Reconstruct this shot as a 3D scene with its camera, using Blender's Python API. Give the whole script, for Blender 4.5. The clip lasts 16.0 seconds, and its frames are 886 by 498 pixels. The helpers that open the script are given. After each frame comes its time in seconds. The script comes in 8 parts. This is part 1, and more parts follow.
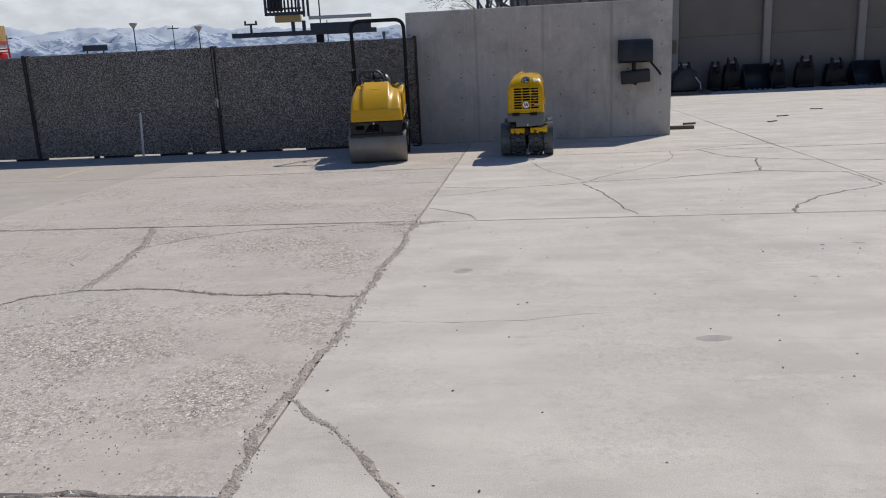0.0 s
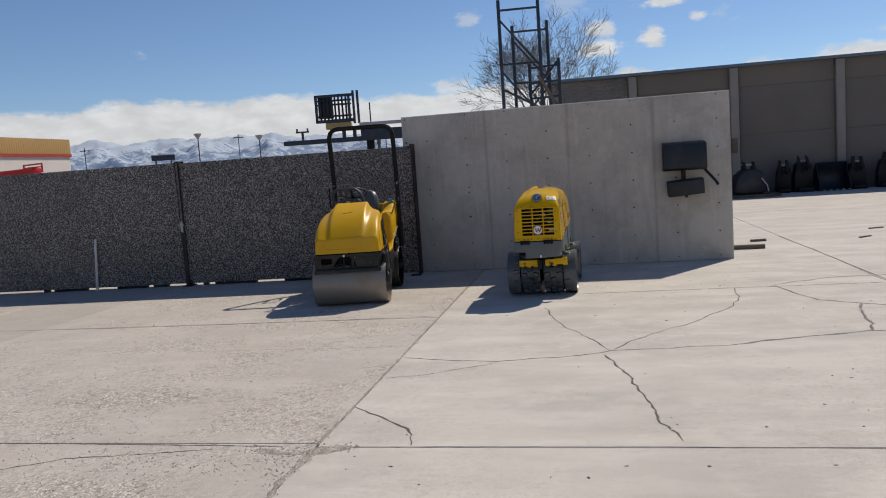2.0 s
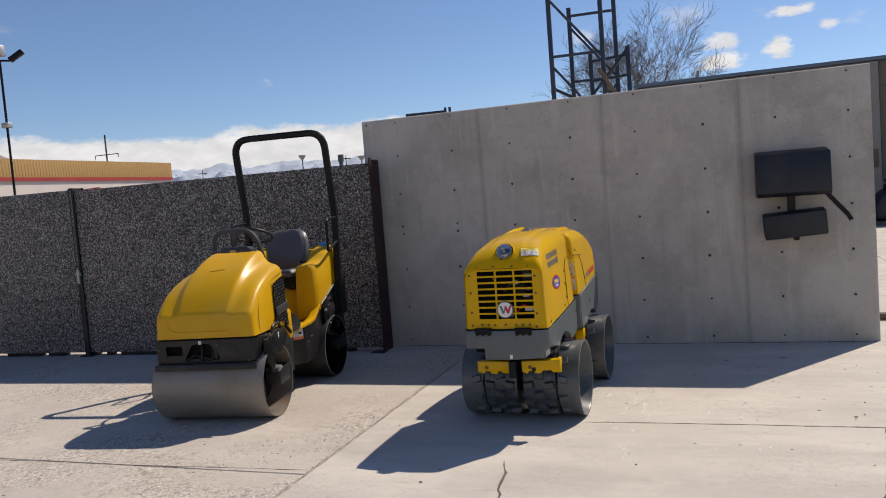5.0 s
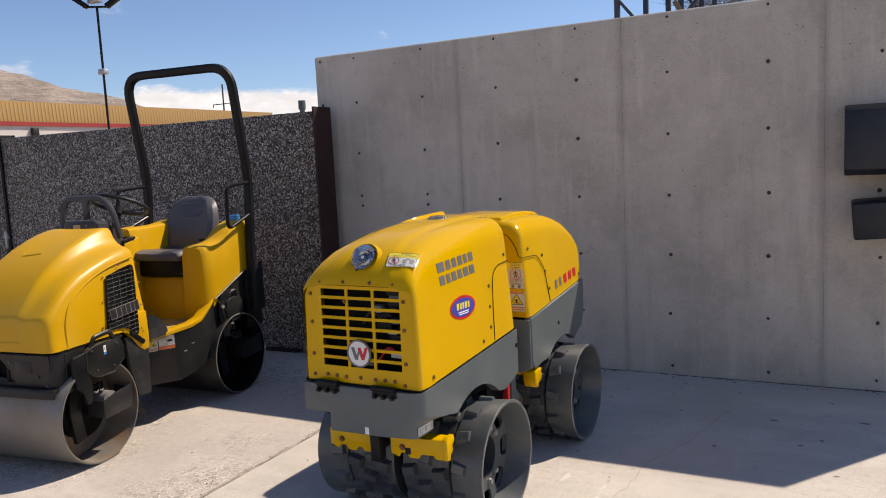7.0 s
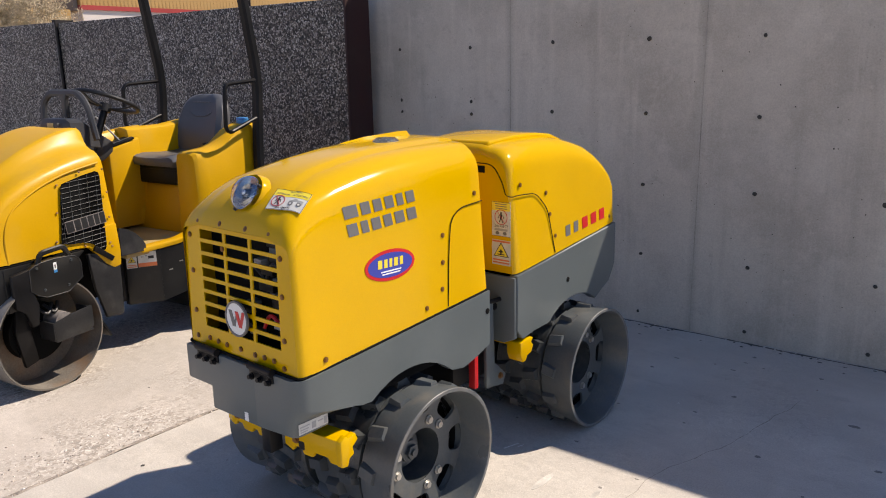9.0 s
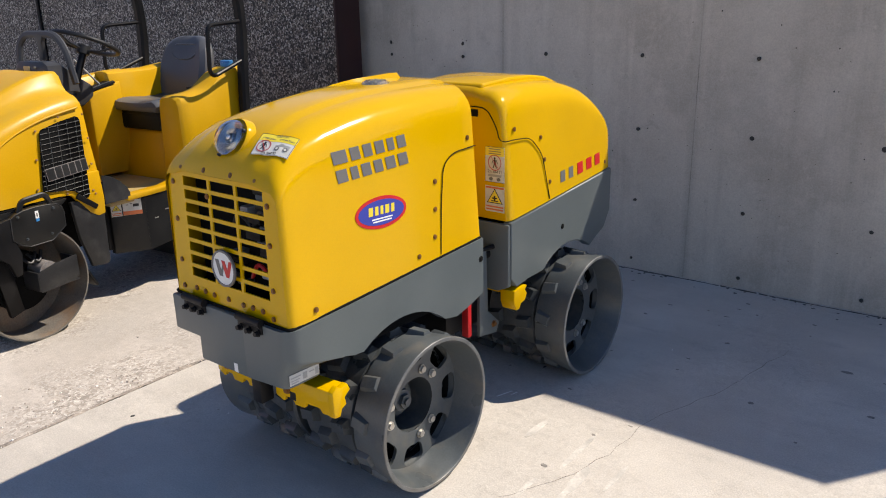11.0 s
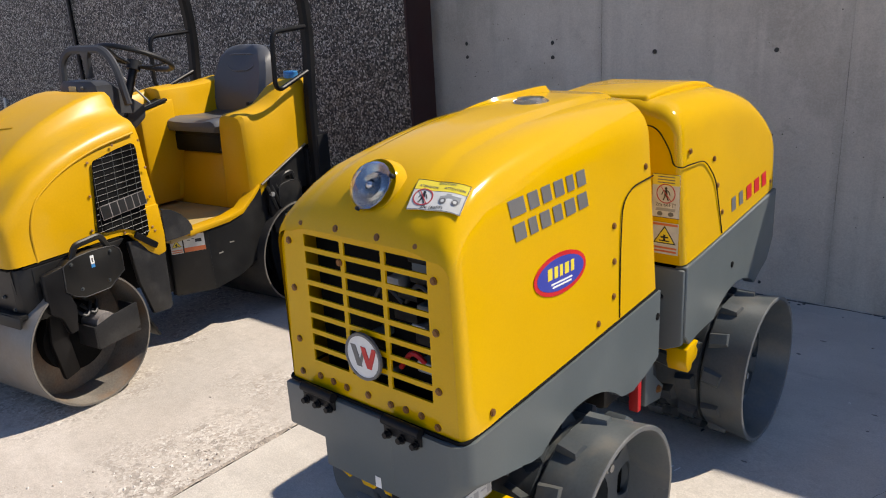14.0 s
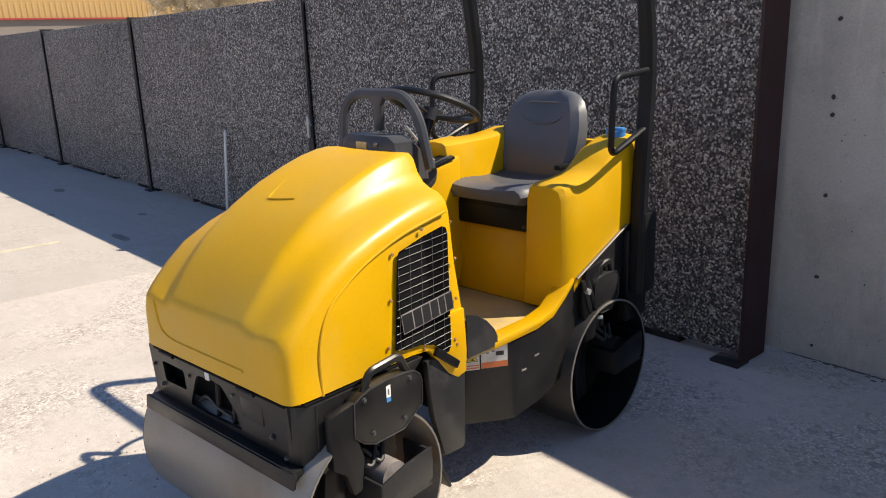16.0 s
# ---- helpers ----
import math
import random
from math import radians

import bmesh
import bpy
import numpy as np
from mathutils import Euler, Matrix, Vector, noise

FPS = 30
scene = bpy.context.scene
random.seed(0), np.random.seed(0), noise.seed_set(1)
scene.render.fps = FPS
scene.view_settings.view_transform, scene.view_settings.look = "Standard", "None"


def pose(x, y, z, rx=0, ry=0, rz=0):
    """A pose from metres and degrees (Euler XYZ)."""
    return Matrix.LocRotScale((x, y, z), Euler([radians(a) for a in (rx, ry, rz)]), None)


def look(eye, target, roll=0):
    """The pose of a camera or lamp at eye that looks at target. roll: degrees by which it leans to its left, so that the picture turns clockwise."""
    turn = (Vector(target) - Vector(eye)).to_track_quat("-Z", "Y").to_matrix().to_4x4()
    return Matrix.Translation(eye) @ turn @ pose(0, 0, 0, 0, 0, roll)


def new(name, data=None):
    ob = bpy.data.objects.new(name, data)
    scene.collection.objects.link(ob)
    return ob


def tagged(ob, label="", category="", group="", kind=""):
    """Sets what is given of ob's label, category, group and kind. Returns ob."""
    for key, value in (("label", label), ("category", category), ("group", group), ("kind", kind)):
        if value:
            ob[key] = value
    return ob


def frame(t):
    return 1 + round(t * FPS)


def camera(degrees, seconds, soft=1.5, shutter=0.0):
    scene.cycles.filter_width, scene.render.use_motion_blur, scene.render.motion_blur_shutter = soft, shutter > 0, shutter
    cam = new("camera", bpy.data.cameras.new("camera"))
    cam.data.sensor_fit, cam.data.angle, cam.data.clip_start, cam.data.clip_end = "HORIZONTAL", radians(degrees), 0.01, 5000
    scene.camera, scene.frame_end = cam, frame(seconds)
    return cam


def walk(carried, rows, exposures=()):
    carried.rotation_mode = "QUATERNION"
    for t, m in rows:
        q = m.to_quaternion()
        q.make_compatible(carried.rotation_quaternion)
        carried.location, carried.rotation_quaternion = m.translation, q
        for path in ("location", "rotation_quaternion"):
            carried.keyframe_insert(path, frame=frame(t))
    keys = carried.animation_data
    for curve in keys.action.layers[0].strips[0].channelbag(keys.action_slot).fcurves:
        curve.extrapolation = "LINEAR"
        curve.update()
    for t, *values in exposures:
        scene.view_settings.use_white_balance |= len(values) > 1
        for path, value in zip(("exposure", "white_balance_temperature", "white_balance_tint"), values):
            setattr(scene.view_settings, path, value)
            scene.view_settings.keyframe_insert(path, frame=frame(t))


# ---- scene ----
cam = camera(59.9, 16.0, soft=1.05, shutter=0.04)
PATH = [
    (0, (1.036, -0.253, 1.465), (0.802, 1.678, 1.0), -2.8),
    (0.5, (1.208, 0.487, 1.487), (0.91, 2.423, 1.083), -3.8),
    (1, (1.339, 1.255, 1.501), (0.991, 3.195, 1.162), -3.4),
    (1.5, (1.478, 1.984, 1.52), (1.118, 3.931, 1.236), -3.2),
    (2, (1.6, 2.756, 1.592), (1.214, 4.707, 1.387), -4.0),
    (2.5, (1.707, 3.492, 1.58), (1.288, 5.442, 1.43), -4.8),
    (3, (1.816, 4.238, 1.59), (1.32, 6.171, 1.462), -5.1),
    (5.5, (2.387, 7.566, 1.568), (1.66, 9.424, 1.421), -4.7),
    (6, (2.502, 8.188, 1.562), (1.695, 10.009, 1.381), -5.0),
    (6.5, (2.552, 8.746, 1.555), (1.692, 10.54, 1.347), -4.0),
    (7, (2.641, 9.253, 1.555), (1.716, 11.012, 1.323), -2.9),
    (7.5, (2.705, 9.683, 1.552), (1.692, 11.385, 1.276), -1.5),
    (8, (2.731, 10.007, 1.562), (1.662, 11.665, 1.231), -0.3),
    (8.5, (2.799, 10.253, 1.558), (1.629, 11.831, 1.18), -0.5),
    (9, (2.809, 10.37, 1.551), (1.598, 11.89, 1.077), -1.2),
    (11.5, (2.754, 10.428, 1.533), (1.59, 11.933, 0.918), -0.9),
    (12, (2.749, 10.454, 1.531), (1.582, 11.953, 0.905), -0.6),
    (12.5, (2.737, 10.497, 1.523), (1.559, 11.981, 0.882), -0.8),
    (13, (2.701, 10.537, 1.508), (1.501, 11.994, 0.845), -1.4),
    (13.5, (2.471, 10.567, 1.503), (1.294, 12.038, 0.834), -2.6),
    (14, (2.088, 10.626, 1.549), (0.876, 12.094, 0.936), -3.3),
    (14.5, (1.637, 10.713, 1.637), (0.210, 12.037, 1.179), -3.5),
    (15, (1.192, 10.782, 1.654), (-0.33, 12.02, 1.265), -2.4),
    (15.5, (0.918, 10.831, 1.618), (-0.593, 12.072, 1.197), -1.9),
    (16, (0.761, 10.872, 1.588), (-0.738, 12.092, 1.074), -2.1),
]
EXPOSURES = [(0, -0.18, 6600, 10), (1.5, -0.17, 6900, 10), (3, -0.15, 7000, 10), (5.5, 0.13, 7300, 14), (7, 0.33, 7450, 15), (9, 0.52, 7250, 14), (12.5, 0.50, 6950, 10), (14.0, 0.52, 7050, 11), (14.5, 0.47, 7400, 13), (15.2, 0.68, 7350, 11), (16, 0.80, 7250, 11)]
walk(cam, [(t, look(eye, target, roll)) for t, eye, target, roll in PATH], EXPOSURES)

# ---- world, sun, exposure ----
SUN_TO = Vector((1.20, 1.676, 2.44)).normalized()
sun = new("sun", bpy.data.lights.new("sun", "SUN"))
sun.data.energy, sun.data.angle, sun.data.color = 4.2, radians(0.53), (1.0, 0.95, 0.87)
sun.matrix_world = look(SUN_TO * 60, (0, 0, 0))
tagged(sun, kind="structure")


def link(tree, a, b):
    tree.links.new(a, b)


def make_world():
    w = bpy.data.worlds.new("sky")
    scene.world = w
    w.use_nodes = True
    t = w.node_tree
    t.nodes.clear()
    out, bg = t.nodes.new("ShaderNodeOutputWorld"), t.nodes.new("ShaderNodeBackground")
    sky = t.nodes.new("ShaderNodeTexSky")
    sky.sky_type, sky.sun_disc = "NISHITA", False
    sky.sun_elevation, sky.sun_rotation = math.asin(SUN_TO.z), math.atan2(SUN_TO.x, SUN_TO.y)
    sky.air_density, sky.dust_density, sky.ozone_density, sky.altitude = 1.0, 0.25, 2.4, 1300
    # clouds: a bank low over the ranges and a few loose ones above
    tc = t.nodes.new("ShaderNodeTexCoord")
    sep = t.nodes.new("ShaderNodeSeparateXYZ")
    link(t, tc.outputs["Generated"], sep.inputs[0])
    mp = t.nodes.new("ShaderNodeMapping")
    mp.inputs["Scale"].default_value = (1.0, 1.0, 2.2)
    link(t, tc.outputs["Generated"], mp.inputs[0])

    def noise_tex(scale, detail, rough=0.55):
        n = t.nodes.new("ShaderNodeTexNoise")
        n.inputs["Scale"].default_value, n.inputs["Detail"].default_value, n.inputs["Roughness"].default_value = scale, detail, rough
        link(t, mp.outputs[0], n.inputs["Vector"])
        return n

    def mth(op, a, b=None, c=None):
        m = t.nodes.new("ShaderNodeMath")
        m.operation = op
        for k, v in enumerate((a, b, c)):
            if v is None:
                continue
            if isinstance(v, (int, float)):
                m.inputs[k].default_value = v
            else:
                link(t, v, m.inputs[k])
        return m.outputs[0]

    def ramp(v, lo, hi, a=0.0, b=1.0):
        r = t.nodes.new("ShaderNodeMapRange")
        r.interpolation_type = "SMOOTHSTEP"
        for k, x in enumerate((lo, hi, a, b)):
            r.inputs[k + 1].default_value = x
        link(t, v, r.inputs[0])
        return r.outputs[0]

    z = sep.outputs["Z"]
    edge = noise_tex(9, 10, 0.62)
    top = mth("MULTIPLY_ADD", edge.outputs["Fac"], 0.062, 0.070)
    bank = ramp(mth("SUBTRACT", top, z), -0.003, 0.007)
    n2 = noise_tex(6.5, 7, 0.6)
    loose = mth("MULTIPLY", ramp(n2.outputs["Fac"], 0.60, 0.70), ramp(z, 0.42, 0.12))
    n3 = noise_tex(24, 6)
    shade = ramp(n3.outputs["Fac"], 0.3, 0.75, 0.80, 1.0)
    fac = mth("MAXIMUM", mth("MULTIPLY", bank, 0.94), mth("MULTIPLY", loose, 0.4))
    n4 = noise_tex(46, 7, 0.6)
    fray = mth("MULTIPLY_ADD", n4.outputs["Fac"], 2.4, -1.2)
    for d, w, h, dense in (((-0.142, 0.973, 0.184), 0.017, 0.009, 0.45), ((0.094, 0.979, 0.181), 0.030, 0.006, 0.9), ((0.132, 0.978, 0.161), 0.011, 0.005, 0.8), ((0.080, 0.987, 0.142), 0.015, 0.012, 0.95),
                           ((0.021, 0.987, 0.157), 0.022, 0.010, 0.85), ((0.0165, 0.991, 0.135), 0.028, 0.010, 0.95), ((-0.166, 0.981, 0.104), 0.026, 0.011, 0.7)):
        away, size = t.nodes.new("ShaderNodeVectorMath"), t.nodes.new("ShaderNodeVectorMath")
        away.operation, size.operation = "SUBTRACT", "MULTIPLY"
        far = t.nodes.new("ShaderNodeVectorMath")
        far.operation = "LENGTH"
        link(t, tc.outputs["Generated"], away.inputs[0])
        away.inputs[1].default_value = d
        link(t, away.outputs[0], size.inputs[0])
        size.inputs[1].default_value = (1 / w, 1 / w, 1 / h)
        link(t, size.outputs[0], far.inputs[0])
        puff = ramp(mth("ADD", far.outputs["Value"], fray), 0.45, 1.25, dense, 0.0)
        fac = mth("MAXIMUM", fac, puff)
    mix = t.nodes.new("ShaderNodeMix")
    mix.data_type = "RGBA"
    col = t.nodes.new("ShaderNodeMix")
    col.data_type, col.blend_type = "RGBA", "MULTIPLY"
    col.inputs[0].default_value = 1.0
    col.inputs[6].default_value = (8.3, 8.7, 9.3, 1)
    comb = t.nodes.new("ShaderNodeCombineColor")
    for k in range(3):
        link(t, shade, comb.inputs[k])
    link(t, comb.outputs[0], col.inputs[7])
    link(t, fac, mix.inputs[0])
    tint = t.nodes.new("ShaderNodeMix")
    tint.data_type, tint.blend_type = "RGBA", "MULTIPLY"
    tint.inputs[0].default_value = 1.0
    tint.inputs[7].default_value = (0.805, 0.935, 1.125, 1)
    link(t, sky.outputs[0], tint.inputs[6])
    link(t, tint.outputs[2], mix.inputs[6])
    link(t, col.outputs[2], mix.inputs[7])
    link(t, mix.outputs[2], bg.inputs[0])
    bg.inputs[1].default_value = 0.098
    link(t, bg.outputs[0], out.inputs[0])


make_world()


# ---- materials ----
def mat(name, base, rough=0.5, metal=0.0, var=0.12, scale=5.0, fine=90.0, bump=0.12, depth=0.002, coat=0.0, dirt=None, dirt_amt=0.5, dirt_scale=3.0, rvar=0.1, spec=0.5):
    """Principled material with colour variation at two scales, dirt blotches and fine relief, at true size."""
    m = bpy.data.materials.new(name)
    m.use_nodes = True
    t = m.node_tree
    b = t.nodes["Principled BSDF"]
    b.inputs["Metallic"].default_value = metal
    b.inputs["Specular IOR Level"].default_value = spec
    b.inputs["Coat Weight"].default_value = coat
    b.inputs["Coat Roughness"].default_value = 0.06
    geo = t.nodes.new("ShaderNodeNewGeometry")

    def nz(s, d=4):
        n = t.nodes.new("ShaderNodeTexNoise")
        n.inputs["Scale"].default_value, n.inputs["Detail"].default_value = s, d
        t.links.new(geo.outputs["Position"], n.inputs["Vector"])
        return n.outputs["Fac"]

    def rng(v, a, b2, lo, hi):
        r = t.nodes.new("ShaderNodeMapRange")
        for k, x in enumerate((a, b2, lo, hi)):
            r.inputs[k + 1].default_value = x
        t.links.new(v, r.inputs[0])
        return r.outputs[0]

    big, small = nz(scale, 5), nz(fine, 3)
    add = t.nodes.new("ShaderNodeMath")
    add.operation = "MULTIPLY"
    t.links.new(rng(big, 0.3, 0.7, 1 - var, 1 + var), add.inputs[0])
    t.links.new(rng(small, 0.3, 0.7, 1 - var * 0.5, 1 + var * 0.5), add.inputs[1])
    sc = t.nodes.new("ShaderNodeVectorMath")
    sc.operation = "SCALE"
    sc.inputs[0].default_value = base
    t.links.new(add.outputs[0], sc.inputs["Scale"])
    colour = sc.outputs[0]
    if dirt:
        mx = t.nodes.new("ShaderNodeMix")
        mx.data_type = "RGBA"
        t.links.new(rng(nz(dirt_scale, 8), 0.5, 0.72, 0.0, dirt_amt), mx.inputs[0])
        t.links.new(colour, mx.inputs[6])
        mx.inputs[7].default_value = (*dirt, 1)
        colour = mx.outputs[2]
    t.links.new(colour, b.inputs["Base Color"])
    t.links.new(rng(big, 0.3, 0.7, max(0.02, rough - rvar), min(1, rough + rvar)), b.inputs["Roughness"])
    if bump:
        bp = t.nodes.new("ShaderNodeBump")
        bp.inputs["Strength"].default_value, bp.inputs["Distance"].default_value = bump, depth
        t.links.new(small, bp.inputs["Height"])
        t.links.new(bp.outputs[0], b.inputs["Normal"])
    return m


def pebble_mat(name, cell, colours, mortar, bump=0.9, depth=0.006, spread=0.5, blotch=0.12):
    """Exposed aggregate: small stones of several colours in a matrix."""
    m = bpy.data.materials.new(name)
    m.use_nodes = True
    t = m.node_tree
    b = t.nodes["Principled BSDF"]
    b.inputs["Roughness"].default_value = 0.75
    geo = t.nodes.new("ShaderNodeNewGeometry")
    vor = t.nodes.new("ShaderNodeTexVoronoi")
    vor.inputs["Scale"].default_value = 1 / cell
    t.links.new(geo.outputs["Position"], vor.inputs["Vector"])
    sepc = t.nodes.new("ShaderNodeSeparateColor")
    t.links.new(vor.outputs["Color"], sepc.inputs[0])
    cr = t.nodes.new("ShaderNodeValToRGB")
    cr.color_ramp.interpolation = "CONSTANT"
    els = cr.color_ramp.elements
    els[0].position, els[0].color = 0, (*colours[0], 1)
    els[1].position, els[1].color = 1 / len(colours), (*colours[1], 1)
    for k, c in enumerate(colours[2:], 2):
        e = els.new(k / len(colours))
        e.color = (*c, 1)
    t.links.new(sepc.outputs[0], cr.inputs[0])
    gap = t.nodes.new("ShaderNodeMapRange")
    for k, x in enumerate((0.40 + spread * 0.2, 0.62 + spread * 0.2, 0.0, 1.0)):
        gap.inputs[k + 1].default_value = x
    t.links.new(vor.outputs["Distance"], gap.inputs[0])
    mx = t.nodes.new("ShaderNodeMix")
    mx.data_type = "RGBA"
    t.links.new(gap.outputs[0], mx.inputs[0])
    t.links.new(cr.outputs[0], mx.inputs[6])
    mx.inputs[7].default_value = (*mortar, 1)
    n = t.nodes.new("ShaderNodeTexNoise")
    n.inputs["Scale"].default_value, n.inputs["Detail"].default_value = 1.3, 6
    t.links.new(geo.outputs["Position"], n.inputs["Vector"])
    r = t.nodes.new("ShaderNodeMapRange")
    for k, x in enumerate((0.3, 0.7, 1 - blotch, 1 + blotch)):
        r.inputs[k + 1].default_value = x
    t.links.new(n.outputs["Fac"], r.inputs[0])
    v2 = t.nodes.new("ShaderNodeTexVoronoi")
    v2.inputs["Scale"].default_value = 2.3 / cell
    t.links.new(geo.outputs["Position"], v2.inputs["Vector"])
    s2 = t.nodes.new("ShaderNodeSeparateColor")
    t.links.new(v2.outputs["Color"], s2.inputs[0])
    r2 = t.nodes.new("ShaderNodeMapRange")
    for k, x in enumerate((0.0, 1.0, 0.62, 1.4)):
        r2.inputs[k + 1].default_value = x
    t.links.new(s2.outputs[0], r2.inputs[0])
    mm = t.nodes.new("ShaderNodeMath")
    mm.operation = "MULTIPLY"
    t.links.new(r.outputs[0], mm.inputs[0])
    t.links.new(r2.outputs[0], mm.inputs[1])
    sc = t.nodes.new("ShaderNodeVectorMath")
    sc.operation = "SCALE"
    t.links.new(mx.outputs[2], sc.inputs[0])
    t.links.new(mm.outputs[0], sc.inputs["Scale"])
    t.links.new(sc.outputs[0], b.inputs["Base Color"])
    bp = t.nodes.new("ShaderNodeBump")
    bp.invert = True
    bp.inputs["Strength"].default_value, bp.inputs["Distance"].default_value = bump, depth
    t.links.new(vor.outputs["Distance"], bp.inputs["Height"])
    t.links.new(bp.outputs[0], b.inputs["Normal"])
    return m


def slab_mat(name, base, pale, dark, chips, chip_amt, rough=0.85, bare=()):
    """Old yard concrete: broad stains, trowel streaks, exposed chips and pits."""
    m = bpy.data.materials.new(name)
    m.use_nodes = True
    t = m.node_tree
    b = t.nodes["Principled BSDF"]
    b.inputs["Roughness"].default_value = rough
    b.inputs["Specular IOR Level"].default_value = 0.3
    geo = t.nodes.new("ShaderNodeNewGeometry")
    mp = t.nodes.new("ShaderNodeMapping")
    mp.inputs["Scale"].default_value = (0.5, 1.6, 1)
    t.links.new(geo.outputs["Position"], mp.inputs[0])

    def nz(s, d=5, vec=None, rough_=0.55):
        n = t.nodes.new("ShaderNodeTexNoise")
        n.inputs["Scale"].default_value, n.inputs["Detail"].default_value, n.inputs["Roughness"].default_value = s, d, rough_
        t.links.new(vec or geo.outputs["Position"], n.inputs["Vector"])
        return n.outputs["Fac"]

    def rng(v, a, b2, lo, hi):
        r = t.nodes.new("ShaderNodeMapRange")
        for k, x in enumerate((a, b2, lo, hi)):
            r.inputs[k + 1].default_value = x
        t.links.new(v, r.inputs[0])
        return r.outputs[0]

    def mix(f, a, c):
        x = t.nodes.new("ShaderNodeMix")
        x.data_type = "RGBA"
        t.links.new(f, x.inputs[0])
        for k, v in ((6, a), (7, c)):
            if isinstance(v, tuple):
                x.inputs[k].default_value = (*v, 1)
            else:
                t.links.new(v, x.inputs[k])
        return x.outputs[2]

    streak = nz(1.4, 7, mp.outputs[0])
    c = mix(rng(streak, 0.35, 0.7, 0, 1), base, pale)
    c = mix(rng(nz(0.55, 8, None, 0.65), 0.48, 0.72, 0, 0.55), c, dark)
    c = mix(rng(nz(0.75, 6, None, 0.6), 0.46, 0.62, 0, 0.6 * chip_amt), c, (0.425, 0.40, 0.37))
    c = mix(rng(nz(1.7, 10, mp.outputs[0], 0.74), 0.56, 0.66, 0, 0.42), c, tuple(x * 1.16 for x in pale))
    spots = nz(7, 6, None, 0.7)
    c = mix(rng(spots, 0.62, 0.72, 0, 0.45), c, dark)
    c = mix(rng(nz(2.6, 8, None, 0.62), 0.50, 0.66, 0, 0.55), c, pale)
    c = mix(rng(nz(5.3, 9, mp.outputs[0], 0.75), 0.56, 0.68, 0, 0.42), c, dark)
    vor = t.nodes.new("ShaderNodeTexVoronoi")
    vor.inputs["Scale"].default_value = 98
    t.links.new(geo.outputs["Position"], vor.inputs["Vector"])
    sepc = t.nodes.new("ShaderNodeSeparateColor")
    t.links.new(vor.outputs["Color"], sepc.inputs[0])
    worn = rng(nz(0.9, 7, None, 0.62), 0.46, 0.58, 0.12 * chip_amt, 1.3 * chip_amt)
    # places worn down to the stones: x, y and the two half-widths
    for x, y, rx, ry in bare:
        mp2 = t.nodes.new("ShaderNodeMapping")
        mp2.inputs["Location"].default_value, mp2.inputs["Scale"].default_value = (-x / rx, -y / ry, 0), (1 / rx, 1 / ry, 0)
        t.links.new(geo.outputs["Position"], mp2.inputs[0])
        far = t.nodes.new("ShaderNodeVectorMath")
        far.operation = "LENGTH"
        t.links.new(mp2.outputs[0], far.inputs[0])
        edge = t.nodes.new("ShaderNodeMath")
        edge.operation = "MULTIPLY_ADD"
        t.links.new(nz(3.1, 7, None, 0.65), edge.inputs[0])
        edge.inputs[1].default_value = 1.6
        t.links.new(far.outputs["Value"], edge.inputs[2])
        bare_m = rng(edge.outputs[0], 1.25, 1.95, 1.15, 0.0)
        c = mix(rng(edge.outputs[0], 1.2, 1.9, 0.5, 0.0), c, dark)
        big = t.nodes.new("ShaderNodeMath")
        big.operation = "MAXIMUM"
        t.links.new(worn, big.inputs[0])
        t.links.new(bare_m, big.inputs[1])
        worn = big.outputs[0]
    # coarse stones and pits, a few centimetres across
    coarse = t.nodes.new("ShaderNodeTexVoronoi")
    coarse.inputs["Scale"].default_value = 36
    t.links.new(geo.outputs["Position"], coarse.inputs["Vector"])
    csep = t.nodes.new("ShaderNodeSeparateColor")
    t.links.new(coarse.outputs["Color"], csep.inputs[0])
    for ch, lo, tone, amt in ((0, 0.80, tuple(x * 0.72 for x in chips), 0.8), (1, 0.88, (0.66, 0.61, 0.55), 0.6)):
        cm = t.nodes.new("ShaderNodeMath")
        cm.operation = "MULTIPLY"
        t.links.new(rng(csep.outputs[ch], lo, lo + 0.03, 0, amt), cm.inputs[0])
        t.links.new(worn, cm.inputs[1])
        c = mix(cm.outputs[0], c, tone)
    c = mix(rng(nz(10, 8, None, 0.7), 0.50, 0.64, 0, 0.5 * chip_amt), c, dark)
    chipm = t.nodes.new("ShaderNodeMath")
    chipm.operation = "MULTIPLY"
    t.links.new(rng(sepc.outputs[0], 0.62, 0.68, 0, 0.85), chipm.inputs[0])
    t.links.new(worn, chipm.inputs[1])
    c = mix(chipm.outputs[0], c, chips)
    chip2 = t.nodes.new("ShaderNodeMath")
    chip2.operation = "MULTIPLY"
    t.links.new(rng(sepc.outputs[1], 0.82, 0.86, 0, 0.8), chip2.inputs[0])
    t.links.new(worn, chip2.inputs[1])
    c = mix(chip2.outputs[0], c, (0.72, 0.68, 0.62))
    chip3 = t.nodes.new("ShaderNodeMath")
    chip3.operation = "MULTIPLY"
    t.links.new(rng(sepc.outputs[2], 0.80, 0.84, 0, 0.7), chip3.inputs[0])
    t.links.new(worn, chip3.inputs[1])
    c = mix(chip3.outputs[0], c, (0.44, 0.37, 0.31))
    c = mix(rng(nz(48, 4, None, 0.7), 0.5, 0.7, 0, 0.30 * chip_amt + 0.05), c, dark)
    c = mix(rng(nz(17, 6, None, 0.72), 0.52, 0.66, 0, 0.42 * chip_amt), c, dark)
